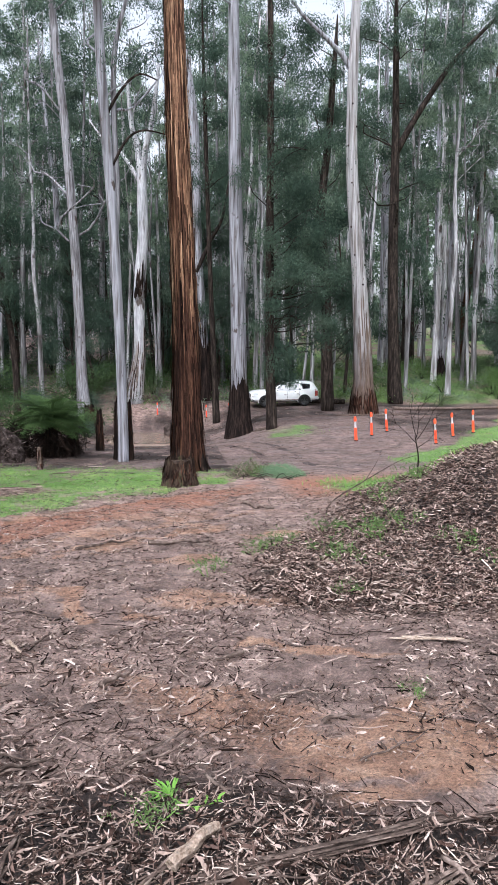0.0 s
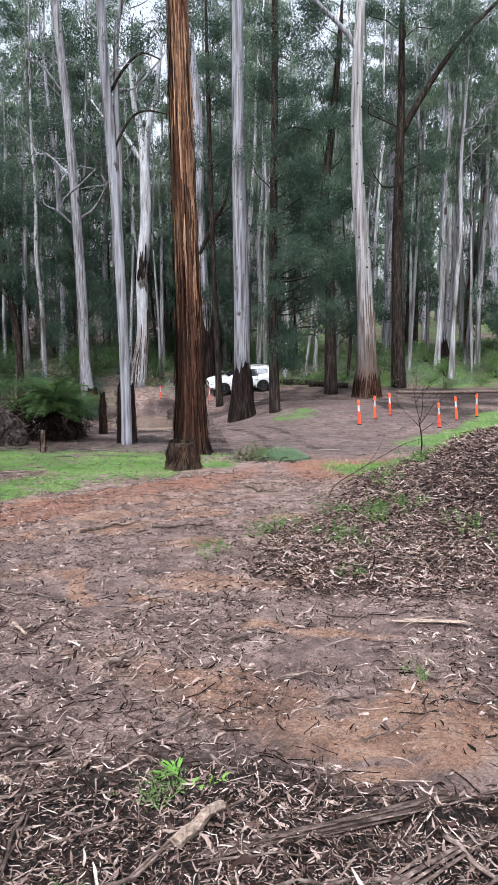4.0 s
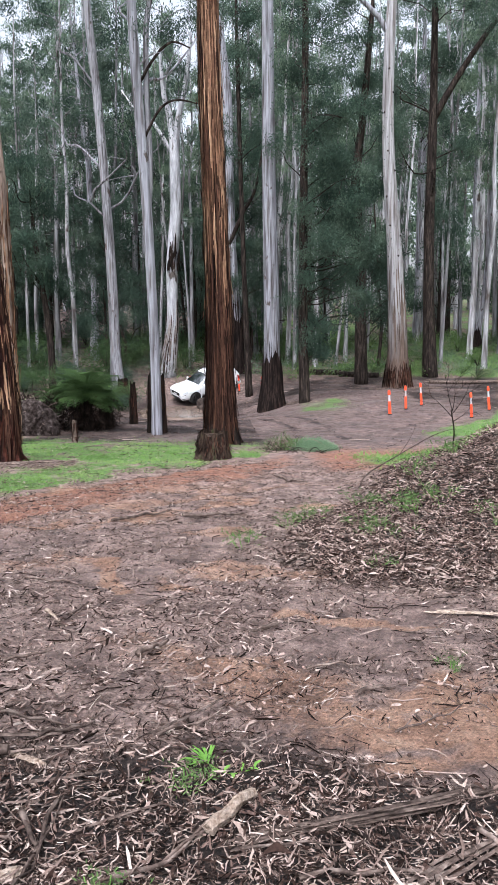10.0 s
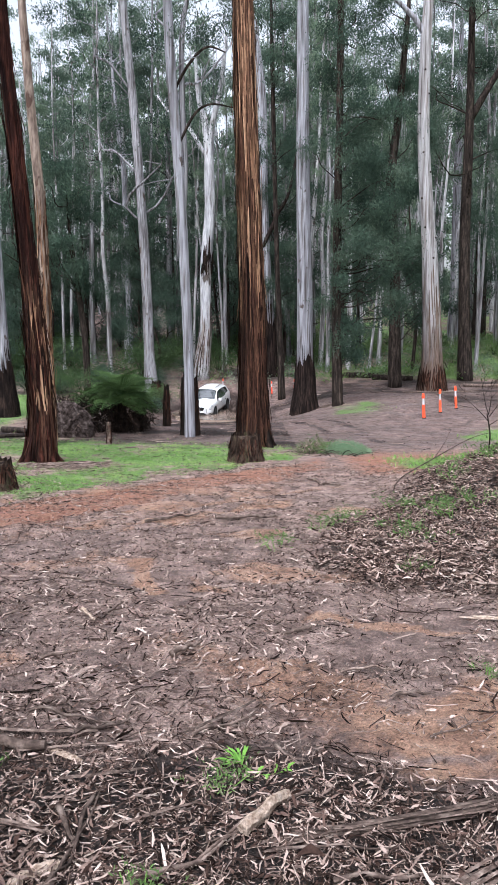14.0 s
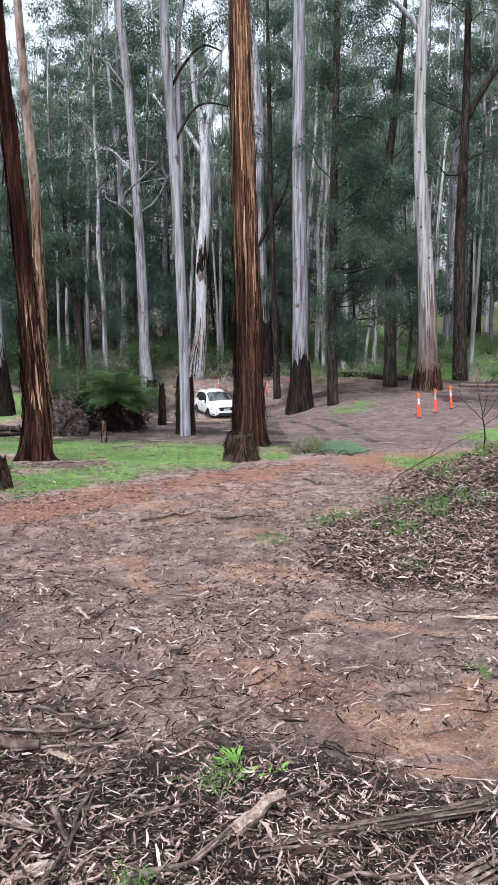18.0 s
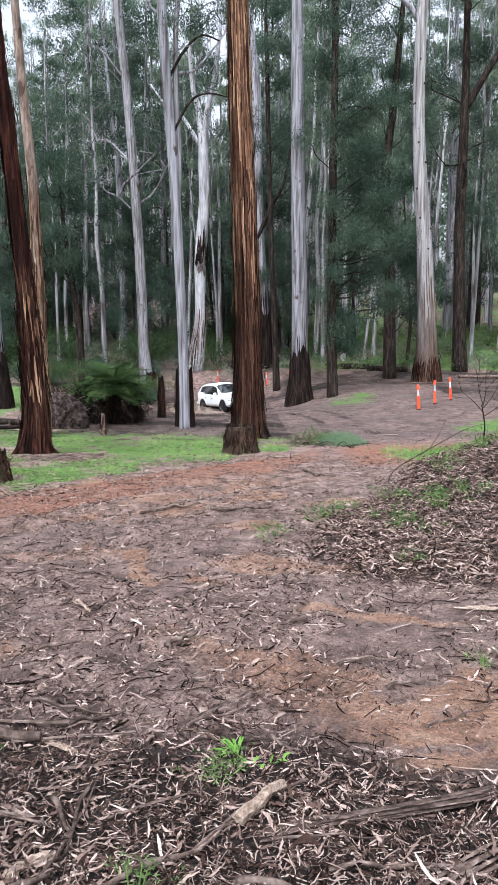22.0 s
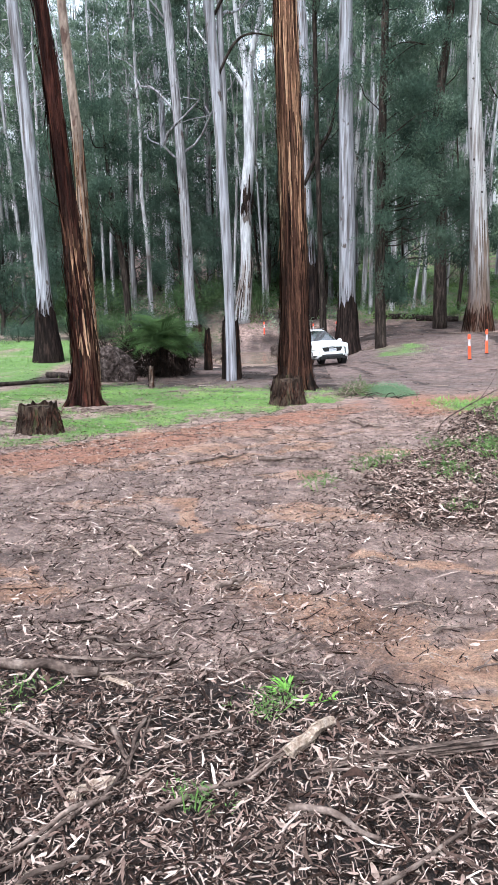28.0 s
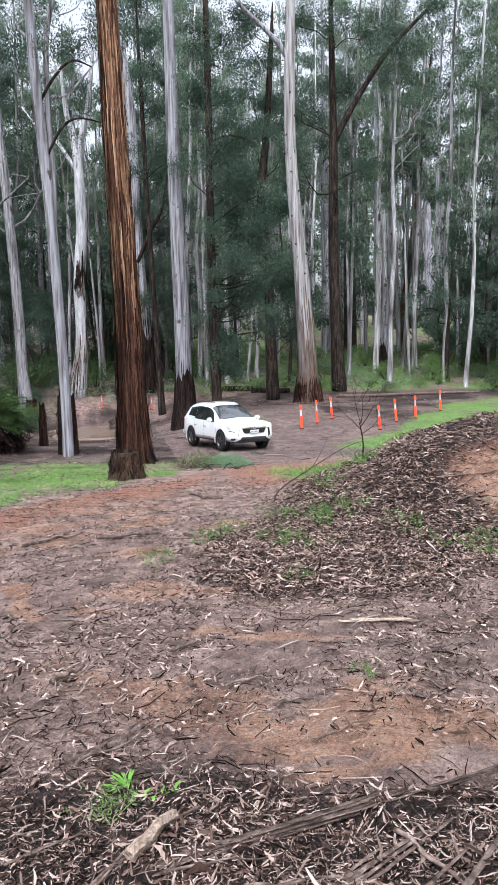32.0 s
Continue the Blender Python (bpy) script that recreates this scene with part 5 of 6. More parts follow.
def dark_tangle():
    """The dark skirt of dead fronds below the tree ferns."""
    rng = np.random.default_rng(12)
    spots = np.stack([rng.uniform(-8.2, -4.2, 130), rng.uniform(27.6, 30.2, 130), rng.uniform(0.0, 1.15, 130)], 1)
    spots[:, 2] += [land(a, b) for a, b in spots[:, :2]]
    tagged(new("dead_fronds", leaf_cloud("dead_fronds", rng, spots, 40, (0.2, 0.2, 0.2), 0.55, 0.03, CHARRED, 0.5)),
           "dark tangle of dead fern fronds", "debris", kind="stuff")


dark_tangle()


# ---- fallen branches and logs ----
def stick(x0, y0, x1, y1, r, label="fallen stick on the leaf litter", seed=0, material=None, name="fallen_branch", lift=0.0, bend=0.022, taper=0.5):
    rng = random.Random(seed + int(x0 * 100) + int(y1 * 37))
    r *= 0.72 if y0 < 3.3 and name == "fallen_branch" and material is not BARE_WOOD else 1.0
    ln = math.hypot(x1 - x0, y1 - y0)
    k = []
    for i in range(6):
        f = i / 5
        px, py = x0 + (x1 - x0) * f, y0 + (y1 - y0) * f
        if 0 < i < 5:
            px, py = px + rng.uniform(-1, 1) * bend * ln, py + rng.uniform(-1, 1) * bend * ln
        k.append((px - x0, py - y0, land(px, py) + r * 0.9 + (0.016 if py < 14 else 0.0) + lift * math.sin(math.pi * f) + (0.01 if i % 2 else 0), r * (1 - (1 - taper) * f)))
    z0 = k[0][2]
    split = material is BARE_WOOD and r > 0.012
    ob = new(name, tube_mesh(name, [(a, b, c - z0, d) for a, b, c, d in k], 9 if split else 16, material or STICK, 5 if split else 9, 0.3 if split else 0.12, 0.2, seed))
    if split:
        ob.data.polygons.foreach_set("use_smooth", [False] * len(ob.data.polygons))
    ob.matrix_basis = pose(x0, y0, z0)
    return tagged(ob, label, "branch", "fallen branches")


stick(-0.45, 1.93, 0.24, 2.59, 0.014, "long grey fallen branch on leaf litter")
stick(-1.15, 2.5, -0.71, 2.3, 0.011)
stick(-0.65, 2.0, -0.58, 2.52, 0.01, "dark curled strip of fallen bark")
stick(-0.72, 2.45, -0.63, 2.3, 0.018)
stick(-0.37, 2.78, -0.35, 2.43, 0.006, "thin pale twig on leaf litter")
stick(-0.27, 3.06, 0.04, 3.37, 0.012)
stick(-1.07, 3.24, -0.64, 3.17, 0.012)
stick(-0.8, 3.03, -0.58, 3.21, 0.015)
stick(-0.47, 4.02, -0.3, 4.2, 0.02, "short thick fallen branch on mud")
stick(0.11, 3.01, 0.21, 2.81, 0.013)
def bark_length(x0, y0, x1, y1, w, label, seed, rise=0.03, sag=0.0, material=None):
    """A stiff, flat, slightly rolled length of shed bark that spans the lumps of the ground."""
    rng = random.Random(seed)
    n, V, F = 14, [], []
    z0, z1 = land(x0, y0) + rise * 0.5, land(x1, y1) + rise
    d = Vector((x1 - x0, y1 - y0, 0)).normalized()
    side, ph = Vector((-d.y, d.x, 0)), rng.uniform(0, 6)
    for i in range(n):
        f = i / (n - 1)
        c = Vector(((x1 - x0) * f, (y1 - y0) * f, z0 + (z1 - z0) * f - sag * math.sin(math.pi * f))) + side * (0.012 * math.sin(3.3 * f + ph) + rng.uniform(-0.002, 0.002))
        c.z = max(c.z, land(x0 + c.x, y0 + c.y) + 0.006) - z0
        ww = w * (1 - 0.5 * abs(2 * f - 1) ** 3) * rng.uniform(0.8, 1.1)
        for k in (-1, -0.4, 0.4, 1):
            V.append(c + side * k * ww + Vector((0, 0, ww * (0.5 - 0.6 * k * k) + rng.uniform(-0.001, 0.001))))
    for i in range(n - 1):
        F += [(i * 4 + k, i * 4 + k + 1, i * 4 + k + 5, i * 4 + k + 4) for k in range(3)]
    ob = new("bark_length", mesh_of("bark_length", V, F, material or STICK))
    solid = ob.modifiers.new("thickness", "SOLIDIFY")
    solid.thickness = 0.004
    ob.matrix_basis = pose(x0, y0, z0)
    return tagged(ob, label, "bark", "long lengths of shed bark")


for i in range(17):
    f, g = (i * 0.618) % 1, (i * 0.37) % 1
    bark_length(0.04 + 0.5 * f * f, 2.2 + 0.055 * ((i * 0.29) % 1) + 0.12 * f * f, 0.7 + 0.95 * g, 2.37 + 0.24 * g + 0.05 * ((i * 0.53) % 1), 0.0035 + 0.0045 * ((i * 0.29) % 1), "long strip of fallen bark in a bundle", i, 0.016 + 0.004 * (i % 5))
for i in range(5):
    bark_length(0.5 + 0.04 * i, 1.95 + 0.012 * i, 0.88 + 0.07 * i, 2.2 + 0.018 * i, 0.004 + 0.0015 * (i % 3), "long strip of fallen bark in a bundle", 20 + i, 0.02)
bark_length(-0.78, 2.06, -0.66, 2.21, 0.03, "broad pale slab of fallen bark", 31, 0.02, material=BARE_WOOD)
bark_length(-0.96, 2.97, -0.71, 2.81, 0.018, "broad pale slab of fallen bark", 32, 0.02, material=BARE_WOOD)
for i in range(4):
    bark_length(1.45 + 0.09 * i, 4.78 - 0.03 * i + 0.02 * (i % 2), 1.9 + 0.03 * i, 4.62 - 0.015 * i, 0.012 + 0.006 * (i % 2), "split pale plank of wood on mud", 33 + i, 0.025 + 0.006 * i, material=BARE_WOOD if i < 3 else STICK)
for i, (a, b, c, d) in enumerate(((0.55, 1.72, 1.15, 2.12), (0.42, 1.66, 0.95, 2.0), (0.75, 1.7, 1.35, 2.2), (-1.1, 2.86, -0.5, 2.99), (-0.31, 3.1, 0.02, 3.44), (-0.92, 2.43, -0.73, 2.36),
                                  (-0.55, 2.36, -0.2, 2.48), (-0.95, 2.62, -0.45, 2.72), (-1.25, 3.1, -0.7, 3.05))):
    bark_length(a, b, c, d, 0.005 + 0.0025 * (i % 3), "dark length of shed bark on leaf litter", 40 + i, 0.03)
stick(-1.5, 2.93, -0.9, 2.91, 0.026, "short rotten log on leaf litter", name="fallen_log", taper=0.85)
stick(-1.3, 2.54, -0.72, 2.32, 0.011, "forked grey stick on leaf litter")
stick(-1.2, 2.25, -0.79, 2.31, 0.009)
stick(-0.6, 2.51, -0.66, 2.02, 0.009, "dark curled length of fallen bark", name="bark_length")
stick(-0.66, 2.02, -0.95, 1.55, 0.01, "dark curled length of fallen bark", name="bark_length")
stick(-0.63, 2.05, -0.86, 1.62, 0.009, "dark curled length of fallen bark", name="bark_length")
stick(-0.78, 1.6, -0.53, 1.74, 0.014)
stick(-0.03, 2.0, 0.25, 1.86, 0.015, "flat slab of fallen bark", name="bark_length")
stick(0.1, 1.62, 0.75, 2.07, 0.012, "smooth grey stick on leaf litter")
stick(0.26, 2.03, 0.75, 2.09, 0.012, "reddish stick on leaf litter")
stick(0.06, 2.21, 0.48, 2.21, 0.008)
stick(1.59, 6.02, 1.85, 6.29, 0.01)
stick(1.86, 6.28, 2.1, 5.94, 0.01)
stick(3.58, 10.4, 4.7, 9.29, 0.017, "pale stick lying on a leaf-strewn bank")
stick(4.35, 10.13, 5.3, 9.55, 0.022, "pale stick lying on a leaf-strewn bank")
stick(3.37, 6.99, 3.65, 6.92, 0.013)
stick(3.65, 6.92, 4.23, 7.58, 0.013)
stick(2.52, 5.09, 2.94, 5.63, 0.013)
stick(-1.85, 4.71, -1.54, 5.0, 0.01)
stick(-1.59, 5.87, -1.05, 5.72, 0.011, "pale forked twig on the muddy track")
stick(-1.04, 4.94, -0.97, 5.25, 0.012)
stick(-1.26, 4.07, -1.0, 4.19, 0.012)
stick(-1.23, 5.01, -1.09, 4.79, 0.015, "pale chip of wood on mud", material=BARE_WOOD, name="wood_chip", taper=0.7)
stick(0.5, 3.77, 0.82, 3.81, 0.009)
stick(0.72, 3.44, 0.93, 3.49, 0.011)
stick(0.81, 3.01, 1.18, 3.18, 0.008)
stick(-0.44, 8.97, 0.33, 9.32, 0.026, "dark fallen branch on the muddy track")
stick(-1.3, 8.68, -0.66, 9.1, 0.02)
stick(1.1, 13.24, 1.55, 12.22, 0.03)
stick(1.57, 5.94, 2.3, 5.88, 0.014, "straight pale stick at the foot of a bank")
stick(0.59, 6.2, 1.66, 6.95, 0.014)
stick(1.51, 6.1, 2.46, 5.83, 0.014)
stick(2.98, 7.88, 4.23, 8.13, 0.018, "pale stick lying on a leaf-strewn bank")
stick(3.95, 8.84, 4.71, 8.59, 0.016, "pale stick lying on a leaf-strewn bank")
stick(0.93, 2.29, 1.05, 1.85, 0.014)
stick(-0.2, 2.15, 0.23, 2.6, 0.01)
stick(0.39, 4.49, 0.21, 4.32, 0.018)
stick(-0.03, 2.29, 0.14, 2.52, 0.026, "pale broken chunk of wood on leaf litter", material=BARE_WOOD, taper=0.8)
stick(1.54, 5.89, 2.75, 5.82, 0.009, "long straight pale stick at the foot of a bank", material=BARE_WOOD, bend=0.006)
stick(2.7, 7.7, 4.4, 8.6, 0.011, "long pale stick lying on a leaf-strewn bank", bend=0.008)
stick(2.1, 5.98, 2.62, 5.8, 0.008, "thin pale stick at the foot of a bank", material=BARE_WOOD)
stick(0.95, 6.6, 2.3, 7.5, 0.01, "thin dead branch on a leaf-strewn bank", bend=0.012)
arch = tree("arching_branch", 2.22, 11.0, "thin arching dead branch above a bank", "branch")
place("branch", tube_mesh("branch", [(0, 0, -0.03, 0.011), (0.11, 0.0, 0.2, 0.01), (0.62, 0.0, 0.52, 0.008), (1.15, 0.0, 0.82, 0.006), (1.5, 0.1, 0.9, 0.003)], 16, STICK, 7, 0.15), arch)
place("twig", tube_mesh("twig", [(0.62, 0, 0.52, 0.007), (0.8, 0.1, 0.75, 0.004), (0.9, 0.15, 0.95, 0.002)], 8, STICK, 5, 0.1), arch)
stick(2.1, 20.2, 3.1, 19.6, 0.017, "pale bare branch arching over a brush heap", lift=0.3, material=BARE_WOOD)
for i in range(34):
    stick(1.3 + 0.05 * i, 19.4 + 0.35 * math.sin(i * 2.1), 2.0 + 0.8 * math.cos(i * 1.7) + 0.03 * i, 19.9 + 0.5 * math.sin(i * 1.3), 0.007 + 0.003 * (i % 3),
          "dead branch in a low brush heap", i, lift=0.02 + 0.03 * (i % 4), material=DARK_BARK if i % 2 else STICK)
stick(6.0, 54.2, 9.4, 53.2, 0.22, "mossy fallen log at the forest edge", name="fallen_log", material=DARK_BARK, taper=0.8)
stick(8.8, 52.4, 11.6, 51.8, 0.2, "dark fallen log at the forest edge", name="fallen_log", material=DARK_BARK, taper=0.8)
stick(14, 47.5, 24, 47.0, 0.12, "long fallen log across the clearing", name="fallen_log", taper=0.6)
stick(-9.5, 27.5, -6.2, 26.2, 0.12, "fallen log below a leaning stringybark", name="fallen_log", material=DARK_BARK)
stick(-13, 22.5, -7.5, 26.5, 0.1, "long fallen log in grass", name="fallen_log", material=DARK_BARK)
for i in range(14):
    a = 0.45 * i
    stick(3.6 + 0.5 * math.cos(a), 41.1 + 0.4 * math.sin(a), 4.3 + 1.0 * math.cos(a * 2.1), 40.6 + 0.7 * math.sin(a * 1.7), 0.03, "dead branch heaped at a gum tree's foot", i)
for i in range(16):
    stick(11.5 + 1.6 * math.cos(i * 1.9), 44.9 - 0.5 * math.sin(i) ** 2, 11.7 + 2.4 * math.cos(i * 2.7 + 1), 44.4 - 0.5 * math.cos(i * 3), 0.03, "shed bark heaped at a gum tree's foot", i, name="bark_length")
for i in range(44):
    stick(-4.7 + 0.8 * math.cos(i * 1.3), 16.6 - 0.4 * math.sin(i), -4.0 + 0.8 * math.cos(i * 2.3), 16.1 + 0.7 * math.sin(i * 1.7), 0.012 + 0.004 * (i % 3), "shed bark at a stringybark's foot", i, name="bark_length")
for i in range(10):
    stick(-3.6 + 0.8 * math.cos(i * 1.3), 53.9 - 0.3 * math.sin(i), -2.6 + 0.9 * math.cos(i * 2.3), 53.4, 0.04, "dead branch leaning by a white gum", i, lift=0.5)


def root_plate(x, y, wide, high, seed):
    """Earth and roots torn up with a fallen log."""
    rng = random.Random(seed)
    t = tree("root_plate", x, y, "upturned grey-brown root plate of a fallen log", "root plate")
    sides, rings = 36, 16
    V, F = [], []
    for j in range(rings):
        for s in range(sides):
            f, a = j / (rings - 1), 2 * math.pi * s / sides
            q = Vector((math.cos(a), math.sin(a), f * 2.2))
            r = (1 - f ** 2.6) ** 0.5 * (1 + 0.45 * noise.noise(q * 1.3 + Vector((seed, 0, 0))) + 0.22 * noise.noise(q * 3.7) + 0.12 * noise.noise(q * 9))
            V.append((0.5 * wide * r * q.x - 0.25 * f, 0.3 * wide * r * q.y, -0.15 + (high + 0.15) * f))
    for j in range(rings - 1):
        for s in range(sides):
            u = (s + 1) % sides
            F.append((j * sides + s, j * sides + u, (j + 1) * sides + u, (j + 1) * sides + s))
    place("earth", mesh_of("earth", V, F, ROOT_EARTH, smooth=True), t)
    for i in range(90):
        v = Vector(rng.choice(V[: sides * (rings - 3)]))
        out = Vector((v.x, v.y - 0.1, rng.uniform(-0.3, 0.5))).normalized()
        drift = Vector((rng.uniform(-0.4, 0.4), rng.uniform(-0.2, 0.1), rng.uniform(-0.55, 0.35)))
        r = rng.uniform(0.008, 0.024)
        a, b = v + out * 0.07 + drift * 0.4, v + out * 0.12 + drift * 0.9
        place("root", tube_mesh("root", [(*(v - out * 0.06), r), (*a, r * 0.8), (*b, r * 0.35)], 6, ROOT_EARTH if i % 3 else STICK, 5, 0.2), t)
    return t


root_plate(-6.5, 26.5, 1.6, 1.35, 3)


def sapling():
    t = tree("bare_sapling", 3.78, 11.35, "bare black sapling with thin forked twigs", "sapling")
    rng = random.Random(5)
    place("stem", tube_mesh("stem", [(0, 0, -0.05, 0.015), (0.02, 0, 0.25, 0.012), (-0.02, 0, 0.5, 0.01), (-0.05, 0, 0.62, 0.008)], 10, CHARRED, 6, 0.15), t)

    def fork(p, lean, length, r, depth):
        ks = [(*p, r)]
        q = Vector(p)
        for i in range(4):
            q = q + Vector((math.sin(lean), rng.uniform(-0.25, 0.25), math.cos(lean))) * length / 4
            lean += rng.uniform(-0.22, 0.12) * (1 if lean > 0 else -1)
            ks.append((*q, r * (1 - 0.2 * (i + 1))))
            if depth and i in (1, 2):
                fork(tuple(q), lean + rng.choice((-1, 1)) * rng.uniform(0.4, 0.8), length * rng.uniform(0.4, 0.6), r * 0.6, depth - 1)
        place("twig", tube_mesh("twig", ks, 10, CHARRED, 5, 0.1), t)

    for z, lean, ln in ((0.5, -0.75, 0.62), (0.56, 0.6, 0.7), (0.6, -0.3, 0.6), (0.62, 0.15, 0.5), (0.42, 0.95, 0.45)):
        fork((-0.02, 0, z), lean, ln, 0.007, 2)


sapling()


# ---- leaf litter, twigs and grass ----
def litter():
    rng = np.random.default_rng(21)

    def scatter(name, n, box_, keep, length, width, label, material, curl=0.3, lift=0.012, jag=0.0, clump=0.0):
        x = rng.uniform(box_[0], box_[1], n * 4)
        y = box_[2] + (box_[3] - box_[2]) * rng.uniform(0, 1, n * 4) ** 1.3
        heap = np.clip(1 - clump + clump * 2.2 * (0.35 + 0.6 * lump(x * 1.3, y * 1.1, 51) + 0.45 * lump(x * 3.7, y * 2.9, 52)), 0, 1)
        ok = rng.uniform(0, 1, n * 4) < keep(cover(x, y)) * heap
        rim = np.minimum.reduce([x - box_[0], box_[1] - x, y - box_[2], box_[3] - y])
        ok &= rng.uniform(0, 1, n * 4) < step(-0.1, 0.55, rim + 0.35 * lump(x * 1.7, y * 1.7, 53))
        x, y = x[ok][:n], y[ok][:n]
        p = np.stack([x, y, land_at(x, y)], 1)
        m = len(p)
        u = lambda a, b: rng.uniform(a, b, (m, 1, 1))
        g = lambda d: rng.normal(0, d, (m, 1, 1))
        size = 0.35 + 1.5 * u(0, 1) ** 2
        ln, w, t = length * size * u(0.7, 1.3), width * size ** 0.7 * u(0.6, 1.4), u(0, 6.283)
        tilt, bow, twist, arch = g(0.3), g(curl), g(0.7), g(0.4)
        f, k = (np.arange(5) / 4 - 0.5)[None, :, None], np.array([-1.0, 1.0])[None, None, :]
        leafy, torn = np.array([0.1, 0.8, 1.0, 0.62, 0.04]), np.array([0.55, 0.9, 1.0, 0.85, 0.5])
        prof = (leafy * (1 - jag) + torn * jag)[None, :, None] * (1 + jag * rng.uniform(-0.55, 0.3, (m, 5, 2)))
        v = k * w * prof / 2
        px, py = f * ln * (1 + 0 * v) + jag * rng.normal(0, 0.05, (m, 5, 2)) * ln, v * np.cos(twist) + bow * f * f * ln + jag * rng.normal(0, 0.25, (m, 5, 1)) * w
        z = p[:, 2][:, None, None] + lift * u(0.3, 2.2)
        zz = np.maximum(z + f * ln * tilt + arch * (f * f - 0.1) * ln + v * np.sin(twist), z - 0.012)
        rows = np.stack([p[:, 0][:, None, None] + px * np.cos(t) - py * np.sin(t), p[:, 1][:, None, None] + px * np.sin(t) + py * np.cos(t), zz], -1)
        tagged(new(name, strips(name, rows, material)), label, "litter", kind="stuff")

    near = (-3.0, 3.4, 0.7, 5.7)
    scatter("leaf_litter", 27000, near, lambda c: c[..., 2] ** 1.5 * 0.8 + 0.02, 0.033, 0.0075, "dry grey-brown eucalypt leaves on soil", LITTER, 0.22, 0.016, 0.25)
    scatter("broad_leaf_litter", 2300, near, lambda c: c[..., 2] ** 1.5 + 0.02, 0.036, 0.011, "broad dry leaves on soil", LITTER, 0.22, 0.014, 0.3)
    scatter("shredded_bark", 45000, near, lambda c: c[..., 2] ** 1.5 + 0.02, 0.027, 0.0042, "shredded dark bark on soil", TWIGS, 0.18, 0.014, 1.0, 0.3)
    scatter("bark_litter", 5400, near, lambda c: c[..., 2] ** 1.5 + 0.02, 0.07, 0.0075, "shed strips of dry bark on soil", TWIGS, 0.18, 0.02, 0.9)
    scatter("bark_flakes", 630, near, lambda c: c[..., 2] ** 1.5 + 0.02, 0.055, 0.016, "curled pale flakes of bark on soil", LITTER, 0.4, 0.016, 0.6)
    scatter("bank_litter", 60000, (0.1, 9.0, 5.0, 13.5), lambda c: c[..., 2] ** 1.3 * (1 - 0.7 * c[..., 0]), 0.05, 0.0125, "thick dry leaves on an earth bank", LITTER, 0.3, 0.03, 0.35, 0.25)
    scatter("bank_shreds", 14000, (0.1, 9.0, 5.0, 13.5), lambda c: c[..., 2] ** 1.3 * (1 - 0.7 * c[..., 0]), 0.1, 0.01, "shed bark on an earth bank", TWIGS, 0.18, 0.03, 0.8)
    scatter("track_litter", 34000, (-6, 7, 2.8, 17), lambda c: 0.3 + 0.3 * (c[..., 2] > 0.5), 0.032, 0.0085, "scattered dry leaves on a muddy track", LITTER, 0.22, 0.012, 0.4, 0.7)
    scatter("track_shreds", 60000, (-6, 7, 2.8, 17), lambda c: 0.6 - 0.3 * c[..., 1] - 0.4 * c[..., 0], 0.048, 0.0085, "shredded bark trodden into a muddy track", TWIGS, 0.18, 0.008, 1.0, 0.8)
    scatter("track_crumbs", 26000, (-5, 6, 2.6, 13.5), lambda c: 0.7 - 0.4 * c[..., 0], 0.02, 0.01, "crumbs of bark and soil on a muddy track", CRUMBS, 0.2, 0.004, 0.8, 0.4)
    scatter("lawn_litter", 5000, (-8, 3, 9, 26), lambda c: 0.25 + 0.5 * c[..., 0], 0.06, 0.011, "dead leaves and bark on short grass", TWIGS, 0.18, 0.025, 0.7, 0.7)
    scatter("clearing_litter", 16000, (-12, 20, 15, 50), lambda c: np.clip(1.1 * c[..., 2], 0.16, 1), 0.07, 0.016, "scattered leaves and bark in a clearing", LITTER, 0.22, 0.012, 0.6, 0.5)

    def twigs(name, n, box_, keep, length, r, label):
        x = rng.uniform(box_[0], box_[1], n * 4)
        y = box_[2] + (box_[3] - box_[2]) * rng.uniform(0, 1, n * 4) ** 1.3
        ok = rng.uniform(0, 1, n * 4) < keep(cover(x, y))
        x, y = x[ok][:n], y[ok][:n]
        m = len(x)
        t, ln, rr = rng.uniform(0, 6.283, m), length * rng.uniform(0.3, 1.6, m), r * rng.uniform(0.5, 1.6, m)
        cs, sn = np.cos(t), np.sin(t)
        V = np.zeros((m, 3, 4, 3))
        for j in range(3):
            f, kink = j - 1, rng.normal(0, 0.06, m) * ln * (j == 1)
            px, py, ra = x + cs * f * ln / 2 - sn * kink, y + sn * f * ln / 2 + cs * kink, rr * (1, 0.9, 0.5)[j]
            pz = land_at(px, py) + rr * (1 + (j == 1))
            for q in range(4):
                a = math.pi / 2 * q
                V[:, j, q] = np.stack([px - sn * ra * math.cos(a), py + cs * ra * math.cos(a), pz + ra * math.sin(a)], 1)
        o = np.arange(m)[:, None] * 12
        F = np.concatenate([np.stack([o + j * 4 + q, o + j * 4 + (q + 1) % 4, o + j * 4 + 4 + (q + 1) % 4, o + j * 4 + 4 + q], -1) for j in range(2) for q in range(4)], 1)
        tagged(new(name, mesh_of(name, V.reshape(-1, 3).tolist(), F.reshape(-1, 4).tolist(), TWIGS, smooth=True)), label, "twigs", kind="stuff")

    twigs("twig_litter", 6500, (-2.7, 3.1, 1.0, 5.5), lambda c: c[..., 2] + 0.03, 0.13, 0.0026, "small dead twigs on leaf litter")
    twigs("bank_twigs", 2000, (-4, 8, 3.4, 16), lambda c: c[..., 2] + 0.2, 0.2, 0.0036, "dead twigs on the track and bank")
    twigs("clearing_twigs", 600, (-14, 16, 14, 50), lambda c: c[..., 2] - 0.1 - 0.4 * c[..., 0], 0.5, 0.009, "dead twigs in the clearing")


